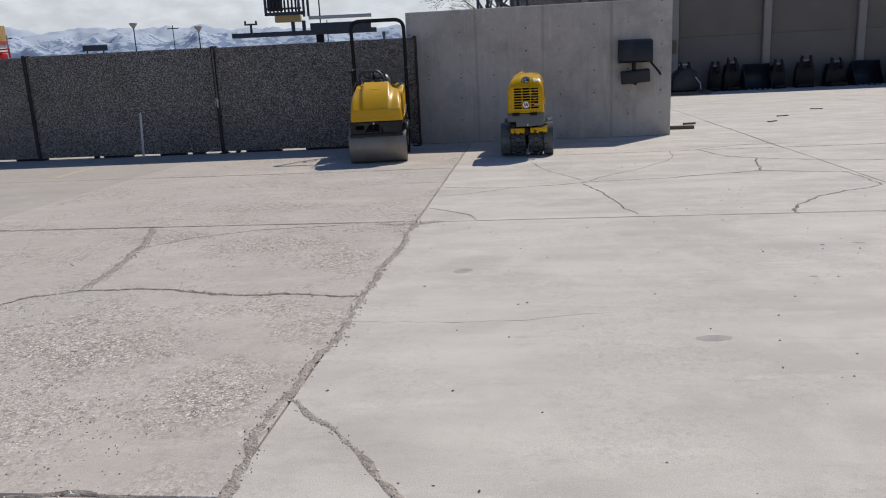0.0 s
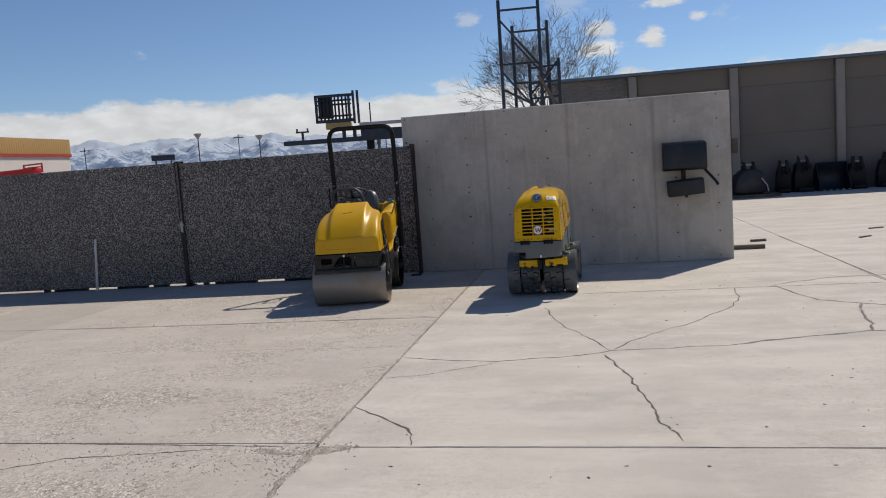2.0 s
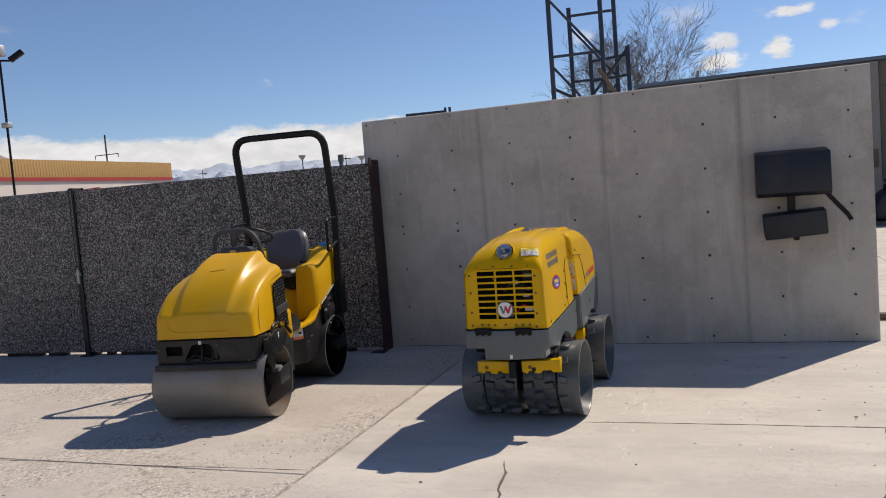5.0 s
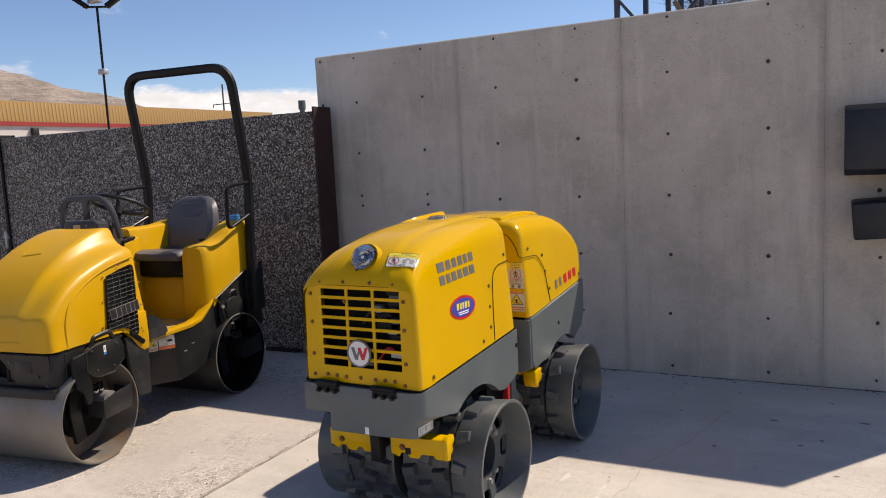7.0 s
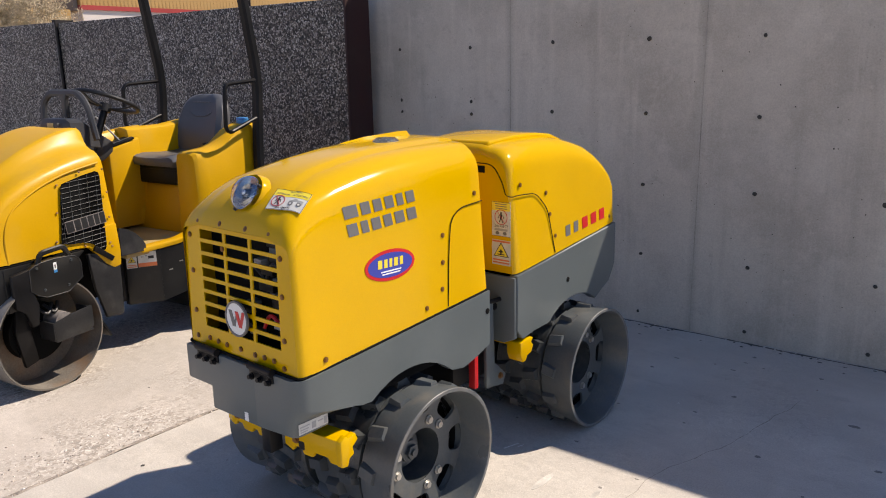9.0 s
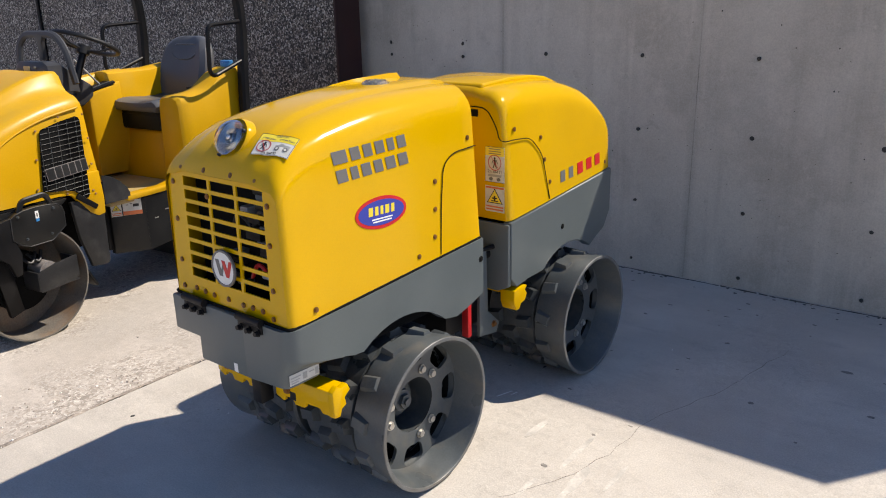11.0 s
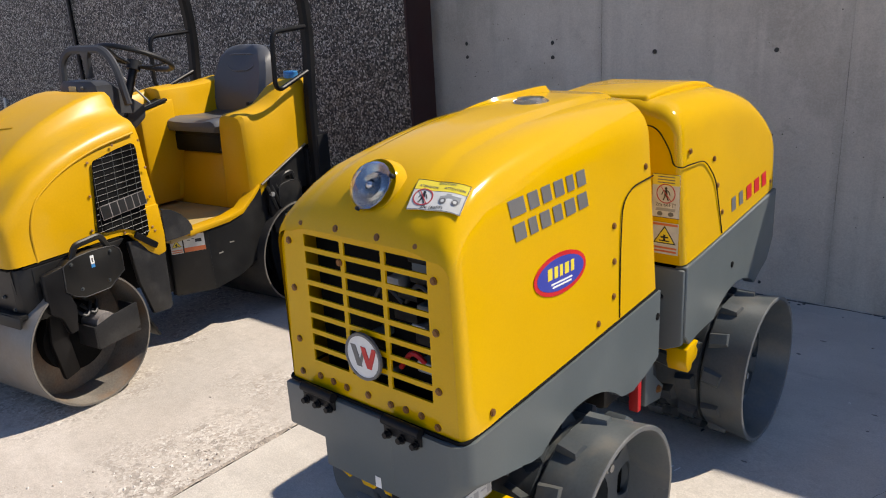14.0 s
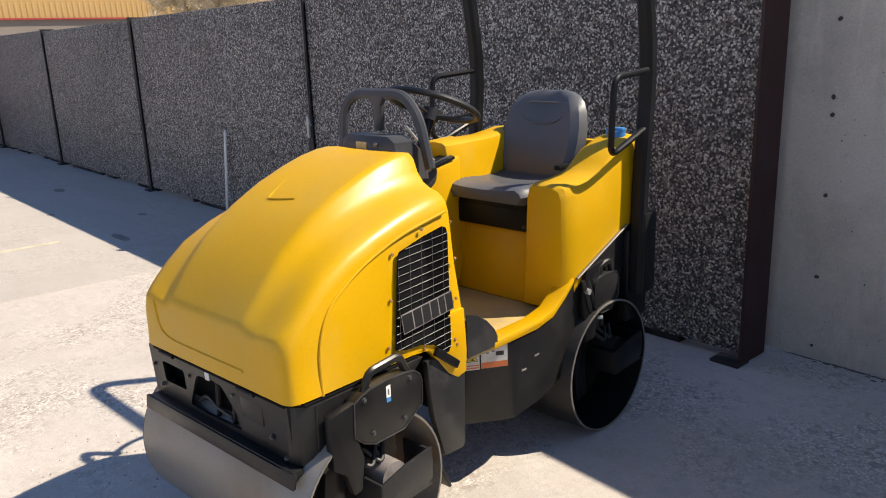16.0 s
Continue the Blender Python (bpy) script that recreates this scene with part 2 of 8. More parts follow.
    c = mix(rng(nz(26, 5, None, 0.7), 0.56, 0.68, 0, 0.40 * chip_amt), c, tuple(min(0.7, x * 1.2) for x in pale))
    grain = nz(160, 3)
    g = t.nodes.new("ShaderNodeVectorMath")
    g.operation = "SCALE"
    t.links.new(c, g.inputs[0])
    t.links.new(rng(grain, 0.3, 0.7, 0.89, 1.11), g.inputs["Scale"])
    t.links.new(g.outputs[0], b.inputs["Base Color"])
    bp = t.nodes.new("ShaderNodeBump")
    bp.inputs["Strength"].default_value, bp.inputs["Distance"].default_value = 0.35, 0.004
    hm = t.nodes.new("ShaderNodeMath")
    hm.operation = "MULTIPLY_ADD"
    t.links.new(vor.outputs["Distance"], hm.inputs[0])
    t.links.new(worn, hm.inputs[1])
    t.links.new(grain, hm.inputs[2])
    t.links.new(hm.outputs[0], bp.inputs["Height"])
    t.links.new(bp.outputs[0], b.inputs["Normal"])
    return m


YELLOW = mat("yellow_paint", (0.64, 0.367, 0.002), 0.12, 0, 0.04, 3, 220, 0.012, 0.0005, coat=0.0, dirt=(0.58, 0.36, 0.02), dirt_amt=0.12, dirt_scale=5, spec=0.26, rvar=0.03)
YELLOW_OLD = mat("yellow_plastic", (0.60, 0.327, 0.003), 0.40, 0, 0.06, 3, 150, 0.03, 0.0008, dirt=(0.52, 0.34, 0.07), dirt_amt=0.28, dirt_scale=4, spec=0.34)
TAN_FLOOR = mat("dusty_floor", (0.45, 0.32, 0.12), 0.75, 0, 0.15, 8, 140, 0.2, 0.001, dirt=(0.40, 0.33, 0.22), dirt_amt=0.8)
GREY_PAINT = mat("grey_paint", (0.098, 0.116, 0.118), 0.42, 0, 0.06, 4, 200, 0.03, 0.0006, dirt=(0.20, 0.21, 0.20), dirt_amt=0.18)
DRUM_GREY = mat("drum_grey_paint", (0.050, 0.056, 0.059), 0.34, 0.0, 0.18, 6, 130, 0.08, 0.001, dirt=(0.17, 0.155, 0.13), dirt_amt=0.38, dirt_scale=18)
STEEL = mat("worn_steel", (0.25, 0.228, 0.198), 0.50, 0.4, 0.10, 4, 70, 0.12, 0.0008, dirt=(0.20, 0.145, 0.095), dirt_amt=0.6, dirt_scale=4)
WORN_EDGE = mat("worn_dark_edge", (0.17, 0.158, 0.14), 0.5, 0.3, 0.25, 9, 120, 0.1, 0.0008, dirt=(0.25, 0.20, 0.14), dirt_amt=0.5, dirt_scale=12)
RING_GREY = mat("grey_ring_paint", (0.080, 0.090, 0.093), 0.36, 0.0, 0.16, 6, 130, 0.08, 0.001, dirt=(0.20, 0.165, 0.12), dirt_amt=0.30, dirt_scale=14)
RIM_GREY = mat("scuffed_rim_grey", (0.13, 0.135, 0.135), 0.42, 0.1, 0.25, 12, 120, 0.1, 0.0008, dirt=(0.24, 0.19, 0.13), dirt_amt=0.35, dirt_scale=9)
MIRROR = mat("lamp_mirror", (0.34, 0.355, 0.37), 0.16, 1.0, 0.02, 8, 120, 0.0, rvar=0.03)
DUSTY_WHITE = mat("dusty_white_vinyl", (0.58, 0.575, 0.54), 0.5, 0, 0.08, 30, 160, 0.0, dirt=(0.42, 0.41, 0.34), dirt_amt=0.5, dirt_scale=20)
HAIRLINE = mat("hairline_crack", (0.21, 0.19, 0.165), 0.9, 0, 0.2, 20, 120, 0.1)
# near-black drum steel with the rear drum's shade put into the colour
SHADED_STEEL = mat("shaded_steel", (0.022, 0.021, 0.020), 0.5, 0.1, 0.3, 7, 120, 0.15, 0.001, dirt=(0.07, 0.06, 0.05), dirt_amt=0.35, dirt_scale=8, spec=0.3)
DRUM_INSIDE = mat("oily_drum_inside", (0.19, 0.168, 0.142), 0.6, 0.1, 0.35, 7, 120, 0.15, 0.001, dirt=(0.27, 0.145, 0.065), dirt_amt=0.7, dirt_scale=6)
TRAY_STEEL = mat("scuffed_black_steel", (0.026, 0.026, 0.027), 0.42, 0.1, 0.25, 9, 120, 0.1, 0.0008, dirt=(0.09, 0.085, 0.08), dirt_amt=0.35, dirt_scale=9, spec=0.35)
RIM_STEEL = mat("bare_rim_steel", (0.42, 0.40, 0.37), 0.45, 0.6, 0.12, 8, 120, 0.1, 0.0008, dirt=(0.30, 0.20, 0.10), dirt_amt=0.4)
BLACK = mat("black_paint", (0.008, 0.008, 0.009), 0.42, 0, 0.15, 5, 160, 0.05, 0.0008, dirt=(0.05, 0.046, 0.042), dirt_amt=0.16, spec=0.2)
# near-black for hollows and gaps, with their shade put into the colour
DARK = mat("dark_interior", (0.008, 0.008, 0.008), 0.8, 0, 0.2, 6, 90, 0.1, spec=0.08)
GREY_PLASTIC = mat("dark_grey_plastic", (0.045, 0.046, 0.050), 0.46, 0, 0.12, 6, 200, 0.08, 0.0006, dirt=(0.11, 0.11, 0.11), dirt_amt=0.35, spec=0.4)
WORN_BLACK = mat("scuffed_black_paint", (0.012, 0.0118, 0.0115), 0.40, 0, 0.25, 6, 140, 0.08, 0.0008, dirt=(0.075, 0.068, 0.060), dirt_amt=0.30, dirt_scale=7, spec=0.35)
RUBBER = mat("black_plastic", (0.014, 0.014, 0.015), 0.5, 0, 0.12, 6, 200, 0.08, 0.0006, dirt=(0.05, 0.05, 0.05), dirt_amt=0.3, spec=0.4)
VINYL = mat("grey_vinyl", (0.085, 0.088, 0.097), 0.45, 0, 0.10, 5, 260, 0.15, 0.0008, dirt=(0.12, 0.12, 0.12), dirt_amt=0.35)
CHROME = mat("bright_steel", (0.62, 0.62, 0.62), 0.25, 1.0, 0.08, 8, 120, 0.03)
WHITE = mat("white_label", (0.78, 0.78, 0.76), 0.45, 0, 0.05, 10, 120, 0.02, dirt=(0.5, 0.48, 0.42), dirt_amt=0.2)
LABEL_YELLOW = mat("label_yellow", (0.78, 0.62, 0.05), 0.45, 0, 0.05, 10, 120, 0.02)
TAN_LABEL = mat("tan_label", (0.42, 0.33, 0.16), 0.5, 0, 0.1, 20, 120, 0.02)
LABEL_ORANGE = mat("label_orange", (0.62, 0.16, 0.05), 0.45, 0, 0.05, 10, 120, 0.02)
RED = mat("red_paint", (0.55, 0.012, 0.015), 0.4, 0, 0.06, 10, 120, 0.02)
BLUE = mat("blue_print", (0.035, 0.05, 0.33), 0.4, 0, 0.06, 10, 120, 0.02)
BLUE_CAP = mat("blue_plastic", (0.04, 0.22, 0.50), 0.4, 0, 0.06, 10, 120, 0.03)
PRINT_GREY = mat("grey_print", (0.14, 0.135, 0.13), 0.5, 0, 0.06, 10, 120, 0.02)
RED_PRINT = mat("red_print", (0.42, 0.045, 0.05), 0.5, 0, 0.08, 10, 120, 0.02)
LINE_GREY = mat("pale_grey_print", (0.33, 0.335, 0.32), 0.5, 0, 0.08, 10, 120, 0.02)
PRINT_BLACK = mat("black_print", (0.015, 0.015, 0.015), 0.5, 0, 0.06, 10, 120, 0.02)
RUST_POST = mat("rusty_maroon_steel", (0.032, 0.009, 0.009), 0.65, 0.1, 0.25, 4, 120, 0.3, 0.001, dirt=(0.055, 0.02, 0.015), dirt_amt=0.4)
BLACK_POST = mat("dark_steel_post", (0.013, 0.010, 0.010), 0.65, 0.1, 0.25, 4, 120, 0.3, 0.001, dirt=(0.07, 0.05, 0.045), dirt_amt=0.4)
BLUE_STEEL = mat("weathered_blue_steel", (0.035, 0.05, 0.075), 0.55, 0.2, 0.2, 3, 60, 0.2, dirt=(0.09, 0.06, 0.04), dirt_amt=0.4)
NAVY = mat("navy_bucket_paint", (0.008, 0.011, 0.018), 0.5, 0.1, 0.15, 5, 100, 0.1, dirt=(0.06, 0.055, 0.05), dirt_amt=0.3)
PALE_STEEL = mat("galvanised_steel", (0.42, 0.43, 0.43), 0.45, 0.5, 0.10, 5, 100, 0.1)
WOOD = mat("weathered_wood", (0.13, 0.10, 0.07), 0.8, 0, 0.25, 6, 60, 0.4, dirt=(0.12, 0.10, 0.08), dirt_amt=0.5)
HOSE = mat("black_hose", (0.012, 0.012, 0.012), 0.5, 0, 0.1, 10, 100, 0.05)
SAND_BLOCK = mat("sand_grey_block", (0.165, 0.146, 0.125), 0.9, 0, 0.10, 0.5, 30, 0.3, 0.003, dirt=(0.13, 0.115, 0.10), dirt_amt=0.5, dirt_scale=0.6)
PILASTER = mat("pale_pilaster", (0.27, 0.25, 0.222), 0.9, 0, 0.08, 1, 40, 0.2, dirt=(0.22, 0.20, 0.18), dirt_amt=0.4)
BLUE_CAPPING = mat("blue_grey_capping", (0.10, 0.15, 0.20), 0.5, 0.1, 0.1, 2, 40, 0.1)
TAN_METAL = mat("tan_corrugated_metal", (0.44, 0.265, 0.09), 0.55, 0.0, 0.06, 0.3, 10, 0.05, dirt=(0.36, 0.20, 0.07), dirt_amt=0.3, dirt_scale=0.3)
WHITE_WALL = mat("white_stucco", (0.66, 0.60, 0.55), 0.9, 0, 0.06, 0.4, 20, 0.1, dirt=(0.5, 0.42, 0.36), dirt_amt=0.3, dirt_scale=0.4)
RED_TRIM = mat("red_trim", (0.36, 0.035, 0.03), 0.6, 0, 0.1, 0.5, 20, 0.1)
GREY_WALL = mat("brown_grey_wall", (0.20, 0.17, 0.14), 0.9, 0, 0.1, 0.4, 20, 0.1)
BARK = mat("bare_bark", (0.16, 0.125, 0.095), 0.9, 0, 0.25, 6, 60, 0.4)
BUSH_TWIG = mat("pale_spring_twigs", (0.42, 0.37, 0.26), 0.85, 0, 0.2, 6, 60, 0.2)
BUSH_BUD = mat("pale_spring_buds", (0.52, 0.42, 0.28), 0.85, 0, 0.25, 4, 60, 0.2)
CRACK_DIRT = mat("crack_dirt", (0.10, 0.088, 0.076), 0.95, 0, 0.35, 9, 130, 0.8, 0.006, dirt=(0.22, 0.20, 0.17), dirt_amt=0.7, dirt_scale=40)
RUBBLE = mat("crack_rubble", (0.215, 0.192, 0.166), 0.95, 0, 0.4, 14, 70, 1.0, 0.012, dirt=(0.075, 0.066, 0.057), dirt_amt=0.8, dirt_scale=22)
CRACK_FILL = mat("packed_crack_dirt", (0.345, 0.298, 0.252), 0.95, 0, 0.3, 14, 70, 1.0, 0.010, dirt=(0.19, 0.163, 0.138), dirt_amt=0.7, dirt_scale=16)
STONE_CRUMB = mat("stone_crumb", (0.44, 0.40, 0.35), 0.9, 0, 0.35, 30, 150, 0.3)
SLAB_SMOOTH = slab_mat("smooth_yard_concrete", (0.474, 0.433, 0.384), (0.616, 0.567, 0.501), (0.370, 0.34, 0.303), (0.30, 0.27, 0.235), 0.12)
SLAB_WORN = slab_mat("worn_yard_concrete", (0.472, 0.418, 0.365), (0.545, 0.492, 0.438), (0.375, 0.332, 0.286), (0.28, 0.245, 0.21), 0.66, 0.92, ((-1.15, 6.15, 0.75, 0.42), (-2.3, 6.5, 0.5, 0.25), (-1.5, 3.6, 0.8, 0.4), (-0.5, 3.0, 0.35, 0.5), (-0.5, 5.6, 0.3, 0.5), (-2.0, 8.0, 1.0, 0.35)))
SLAB_MID = slab_mat("weathered_yard_concrete", (0.405, 0.365, 0.32), (0.455, 0.413, 0.365), (0.34, 0.303, 0.262), (0.30, 0.26, 0.225), 0.2, 0.9)
EARTH = mat("far_ground", (0.27, 0.24, 0.20), 0.95, 0, 0.15, 0.05, 6, 0.2, dirt=(0.20, 0.18, 0.14), dirt_amt=0.5, dirt_scale=0.02)


def cast_mat(name, base, pale, dark, joints=()):
    """Cast concrete: cloudy blotches, upright runs, fine blow-holes, stained bands along the form joints."""
    m = bpy.data.materials.new(name)
    m.use_nodes = True
    t = m.node_tree
    b = t.nodes["Principled BSDF"]
    b.inputs["Roughness"].default_value = 0.82
    b.inputs["Specular IOR Level"].default_value = 0.35
    geo = t.nodes.new("ShaderNodeNewGeometry")
    mp = t.nodes.new("ShaderNodeMapping")
    mp.inputs["Scale"].default_value = (5.0, 5.0, 0.55)
    t.links.new(geo.outputs["Position"], mp.inputs[0])

    def nz(s_, d=6, vec=None, ro=0.6):
        n = t.nodes.new("ShaderNodeTexNoise")
        n.inputs["Scale"].default_value, n.inputs["Detail"].default_value, n.inputs["Roughness"].default_value = s_, d, ro
        t.links.new(vec or geo.outputs["Position"], n.inputs["Vector"])
        return n.outputs["Fac"]

    def rng(v, a_, b_, lo=0.0, hi=1.0):
        r = t.nodes.new("ShaderNodeMapRange")
        for k, x in enumerate((a_, b_, lo, hi)):
            r.inputs[k + 1].default_value = x
        t.links.new(v, r.inputs[0])
        return r.outputs[0]

    def mix(f, a_, c_):
        x = t.nodes.new("ShaderNodeMix")
        x.data_type = "RGBA"
        t.links.new(f, x.inputs[0])
        for k, v in ((6, a_), (7, c_)):
            if isinstance(v, tuple):
                x.inputs[k].default_value = (*v, 1)
            else:
                t.links.new(v, x.inputs[k])
        return x.outputs[2]

    c = mix(rng(nz(0.8, 8), 0.35, 0.68), base, pale)
    c = mix(rng(nz(1.9, 9, None, 0.66), 0.46, 0.66, 0, 0.55), c, dark)
    c = mix(rng(nz(5.0, 9, None, 0.7), 0.52, 0.66, 0, 0.5), c, pale)
    c = mix(rng(nz(17.0, 8, None, 0.72), 0.58, 0.68, 0, 0.45), c, pale)
    c = mix(rng(nz(11.0, 8, None, 0.72), 0.57, 0.68, 0, 0.40), c, dark)
    c = mix(rng(nz(1.6, 7, mp.outputs[0]), 0.54, 0.70, 0, 0.65), c, tuple(x * 1.06 for x in pale))
    c = mix(rng(nz(1.1, 6, mp.outputs[0]), 0.56, 0.72, 0, 0.45), c, dark)
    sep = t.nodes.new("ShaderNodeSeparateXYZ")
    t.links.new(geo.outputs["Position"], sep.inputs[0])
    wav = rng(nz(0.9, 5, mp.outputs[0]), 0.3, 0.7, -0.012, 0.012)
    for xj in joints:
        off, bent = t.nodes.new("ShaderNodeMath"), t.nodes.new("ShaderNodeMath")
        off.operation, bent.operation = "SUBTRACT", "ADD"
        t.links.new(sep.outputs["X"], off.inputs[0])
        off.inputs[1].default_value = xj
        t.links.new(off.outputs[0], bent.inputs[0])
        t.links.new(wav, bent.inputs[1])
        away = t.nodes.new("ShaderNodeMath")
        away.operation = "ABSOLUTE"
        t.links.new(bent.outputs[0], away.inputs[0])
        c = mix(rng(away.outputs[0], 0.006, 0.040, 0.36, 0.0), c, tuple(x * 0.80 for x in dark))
    v = t.nodes.new("ShaderNodeTexVoronoi")
    v.inputs["Scale"].default_value = 21
    t.links.new(geo.outputs["Position"], v.inputs["Vector"])
    pit = rng(v.outputs["Distance"], 0.045, 0.075, 1.0, 0.0)
    gate = t.nodes.new("ShaderNodeMath")
    gate.operation = "MULTIPLY"
    t.links.new(pit, gate.inputs[0])
    t.links.new(rng(nz(1.4, 3), 0.5, 0.62, 0, 0.9), gate.inputs[1])
    c = mix(gate.outputs[0], c, (0.06, 0.055, 0.05))
    g = t.nodes.new("ShaderNodeVectorMath")
    g.operation = "SCALE"
    grain = nz(120, 3)
    t.links.new(c, g.inputs[0])
    t.links.new(rng(grain, 0.3, 0.7, 0.91, 1.09), g.inputs["Scale"])
    t.links.new(g.outputs[0], b.inputs["Base Color"])
    bp = t.nodes.new("ShaderNodeBump")
    bp.inputs["Strength"].default_value, bp.inputs["Distance"].default_value = 0.25, 0.002
    t.links.new(grain, bp.inputs["Height"])
    t.links.new(bp.outputs[0], b.inputs["Normal"])
    return m


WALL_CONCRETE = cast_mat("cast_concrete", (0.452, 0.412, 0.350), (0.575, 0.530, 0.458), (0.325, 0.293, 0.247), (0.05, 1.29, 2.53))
AGGREGATE = pebble_mat("exposed_aggregate", 0.0105, [(0.042, 0.038, 0.034), (0.185, 0.167, 0.146), (0.076, 0.068, 0.060), (0.37, 0.340, 0.300), (0.028, 0.025, 0.023), (0.225, 0.19, 0.156), (0.112, 0.100, 0.088), (0.50, 0.468, 0.425)], (0.046, 0.041, 0.037), 0.9, 0.006, 1.1)
JOINT = mat("form_joint", (0.31, 0.285, 0.25), 0.9, 0, 0.35, 4, 60, 0.4, dirt=(0.40, 0.37, 0.33), dirt_amt=0.9, dirt_scale=5)
TIE = mat("tie_hole_grout", (0.05, 0.045, 0.04), 0.9, 0, 0.3, 20, 120, 0.4)


def glass_mat(name, col=(1, 1, 1), rough=0.02):
    m = bpy.data.materials.new(name)
    m.use_nodes = True
    b = m.node_tree.nodes["Principled BSDF"]
    b.inputs["Base Color"].default_value = (*col, 1)
    b.inputs["Transmission Weight"].default_value = 1.0
    b.inputs["Roughness"].default_value = rough
    b.inputs["IOR"].default_value = 1.45
    return m


LENS = glass_mat("clear_lens")
AMBER = mat("amber_plastic", (0.62, 0.50, 0.33), 0.2, 0.7, 0.2, 60, 160, 0.0)
DUSTY_STRUT = mat("dusty_strut", (0.22, 0.20, 0.19), 0.7, 0.2, 0.3, 12, 120, 0.1, dirt=(0.10, 0.07, 0.065), dirt_amt=0.7, dirt_scale=9)
WIRE = mat("dull_wire", (0.10, 0.10, 0.095), 0.5, 0.3, 0.1, 10, 80, 0.0)


def hill_mat(name, low, mid, patch, snow=None, line=0.5, scale=0.01, patch_lo=0.55, zs=3.0):
    m = bpy.data.materials.new(name)
    m.use_nodes = True
    t = m.node_tree
    b = t.nodes["Principled BSDF"]
    b.inputs["Roughness"].default_value = 1.0
    b.inputs["Specular IOR Level"].default_value = 0.0
    geo = t.nodes.new("ShaderNodeNewGeometry")
    mp = t.nodes.new("ShaderNodeMapping")
    mp.inputs["Scale"].default_value = (1, 1, zs)
    t.links.new(geo.outputs["Position"], mp.inputs[0])

    def nz(s, d=8):
        n = t.nodes.new("ShaderNodeTexNoise")
        n.inputs["Scale"].default_value, n.inputs["Detail"].default_value, n.inputs["Roughness"].default_value = s, d, 0.62
        t.links.new(mp.outputs[0], n.inputs["Vector"])
        return n.outputs["Fac"]

    def mix(f, a, c):
        x = t.nodes.new("ShaderNodeMix")
        x.data_type = "RGBA"
        t.links.new(f, x.inputs[0])
        for k, v in ((6, a), (7, c)):
            if isinstance(v, tuple):
                x.inputs[k].default_value = (*v, 1)
            else:
                t.links.new(v, x.inputs[k])
        return x.outputs[2]

    def rng(v, a, b2, lo=0.0, hi=1.0):
        r = t.nodes.new("ShaderNodeMapRange")
        for k, x in enumerate((a, b2, lo, hi)):
            r.inputs[k + 1].default_value = x
        t.links.new(v, r.inputs[0])
        return r.outputs[0]

    c = mix(rng(nz(scale), 0.35, 0.65), low, mid)
    c = mix(rng(nz(scale * 0.45), patch_lo, patch_lo + 0.08, 0, 0.9), c, patch)
    c = mix(rng(nz(scale * 5, 10), 0.54, 0.68, 0, 0.0 if snow else 0.65), c, tuple(x * 0.5 for x in low))
    if not snow:
        beds = t.nodes.new("ShaderNodeMapping")
        beds.inputs["Scale"].default_value = (0.5, 0.5, 9.0)
        t.links.new(geo.outputs["Position"], beds.inputs[0])
        bed = t.nodes.new("ShaderNodeTexNoise")
        bed.inputs["Scale"].default_value, bed.inputs["Detail"].default_value = scale * 1.3, 9
        t.links.new(beds.outputs[0], bed.inputs["Vector"])
        c = mix(rng(bed.outputs["Fac"], 0.52, 0.62, 0, 0.5), c, tuple(x * 0.62 for x in mid))
        c = mix(rng(bed.outputs["Fac"], 0.46, 0.36, 0, 0.45), c, tuple(min(0.8, x * 1.3) for x in mid))
    if not snow:
        bp = t.nodes.new("ShaderNodeBump")
        bp.inputs["Strength"].default_value, bp.inputs["Distance"].default_value = 0.9, 6.0
        t.links.new(nz(scale * 3, 10), bp.inputs["Height"])
        t.links.new(bp.outputs[0], b.inputs["Normal"])
    if snow:
        sepz = t.nodes.new("ShaderNodeSeparateXYZ")
        t.links.new(geo.outputs["Position"], sepz.inputs[0])
        ma = t.nodes.new("ShaderNodeMath")
        ma.operation = "MULTIPLY_ADD"
        t.links.new(nz(scale * 3.2), ma.inputs[0])
        ma.inputs[1].default_value = line * 5.0
        t.links.new(sepz.outputs["Z"], ma.inputs[2])
        c = mix(rng(ma.outputs[0], line * 3.4, line * 3.65), c, snow)
    t.links.new(c, b.inputs["Base Color"])
    return m


# distance haze is mixed into these blue-grey rock and dulled snow colours
HAZY_SNOW_RANGE = hill_mat("hazy_snowy_range", (0.175, 0.235, 0.335), (0.205, 0.265, 0.36), (0.19, 0.25, 0.35), (0.41, 0.465, 0.54), 95.0, 0.010, 0.55, 0.6)
RED_HILL = hill_mat("red_rock_hill", (0.45, 0.215, 0.155), (0.47, 0.27, 0.20), (0.52, 0.14, 0.10), None, 0, 0.02, 0.52)
# rock colours lightened and greyed to carry the haze over this hill
GREY_HILL = hill_mat("hazy_grey_brown_hill", (0.28, 0.235, 0.20), (0.36, 0.305, 0.262), (0.19, 0.155, 0.14), None, 0, 0.03, 0.56)


# ---- mesh helpers ----
def shade(bm, angle=0.6):
    bmesh.ops.recalc_face_normals(bm, faces=bm.faces)
    for f in bm.faces:
        f.smooth = True
    for e in bm.edges:
        if len(e.link_faces) == 2:
            e.smooth = e.calc_face_angle(0) < angle
        else:
            e.smooth = False


def mesh_of(name, bm, material, angle=0.6):
    shade(bm, angle)
    me = bpy.data.meshes.new(name)
    bm.to_mesh(me)
    bm.free()
    me.materials.append(material)
    return me


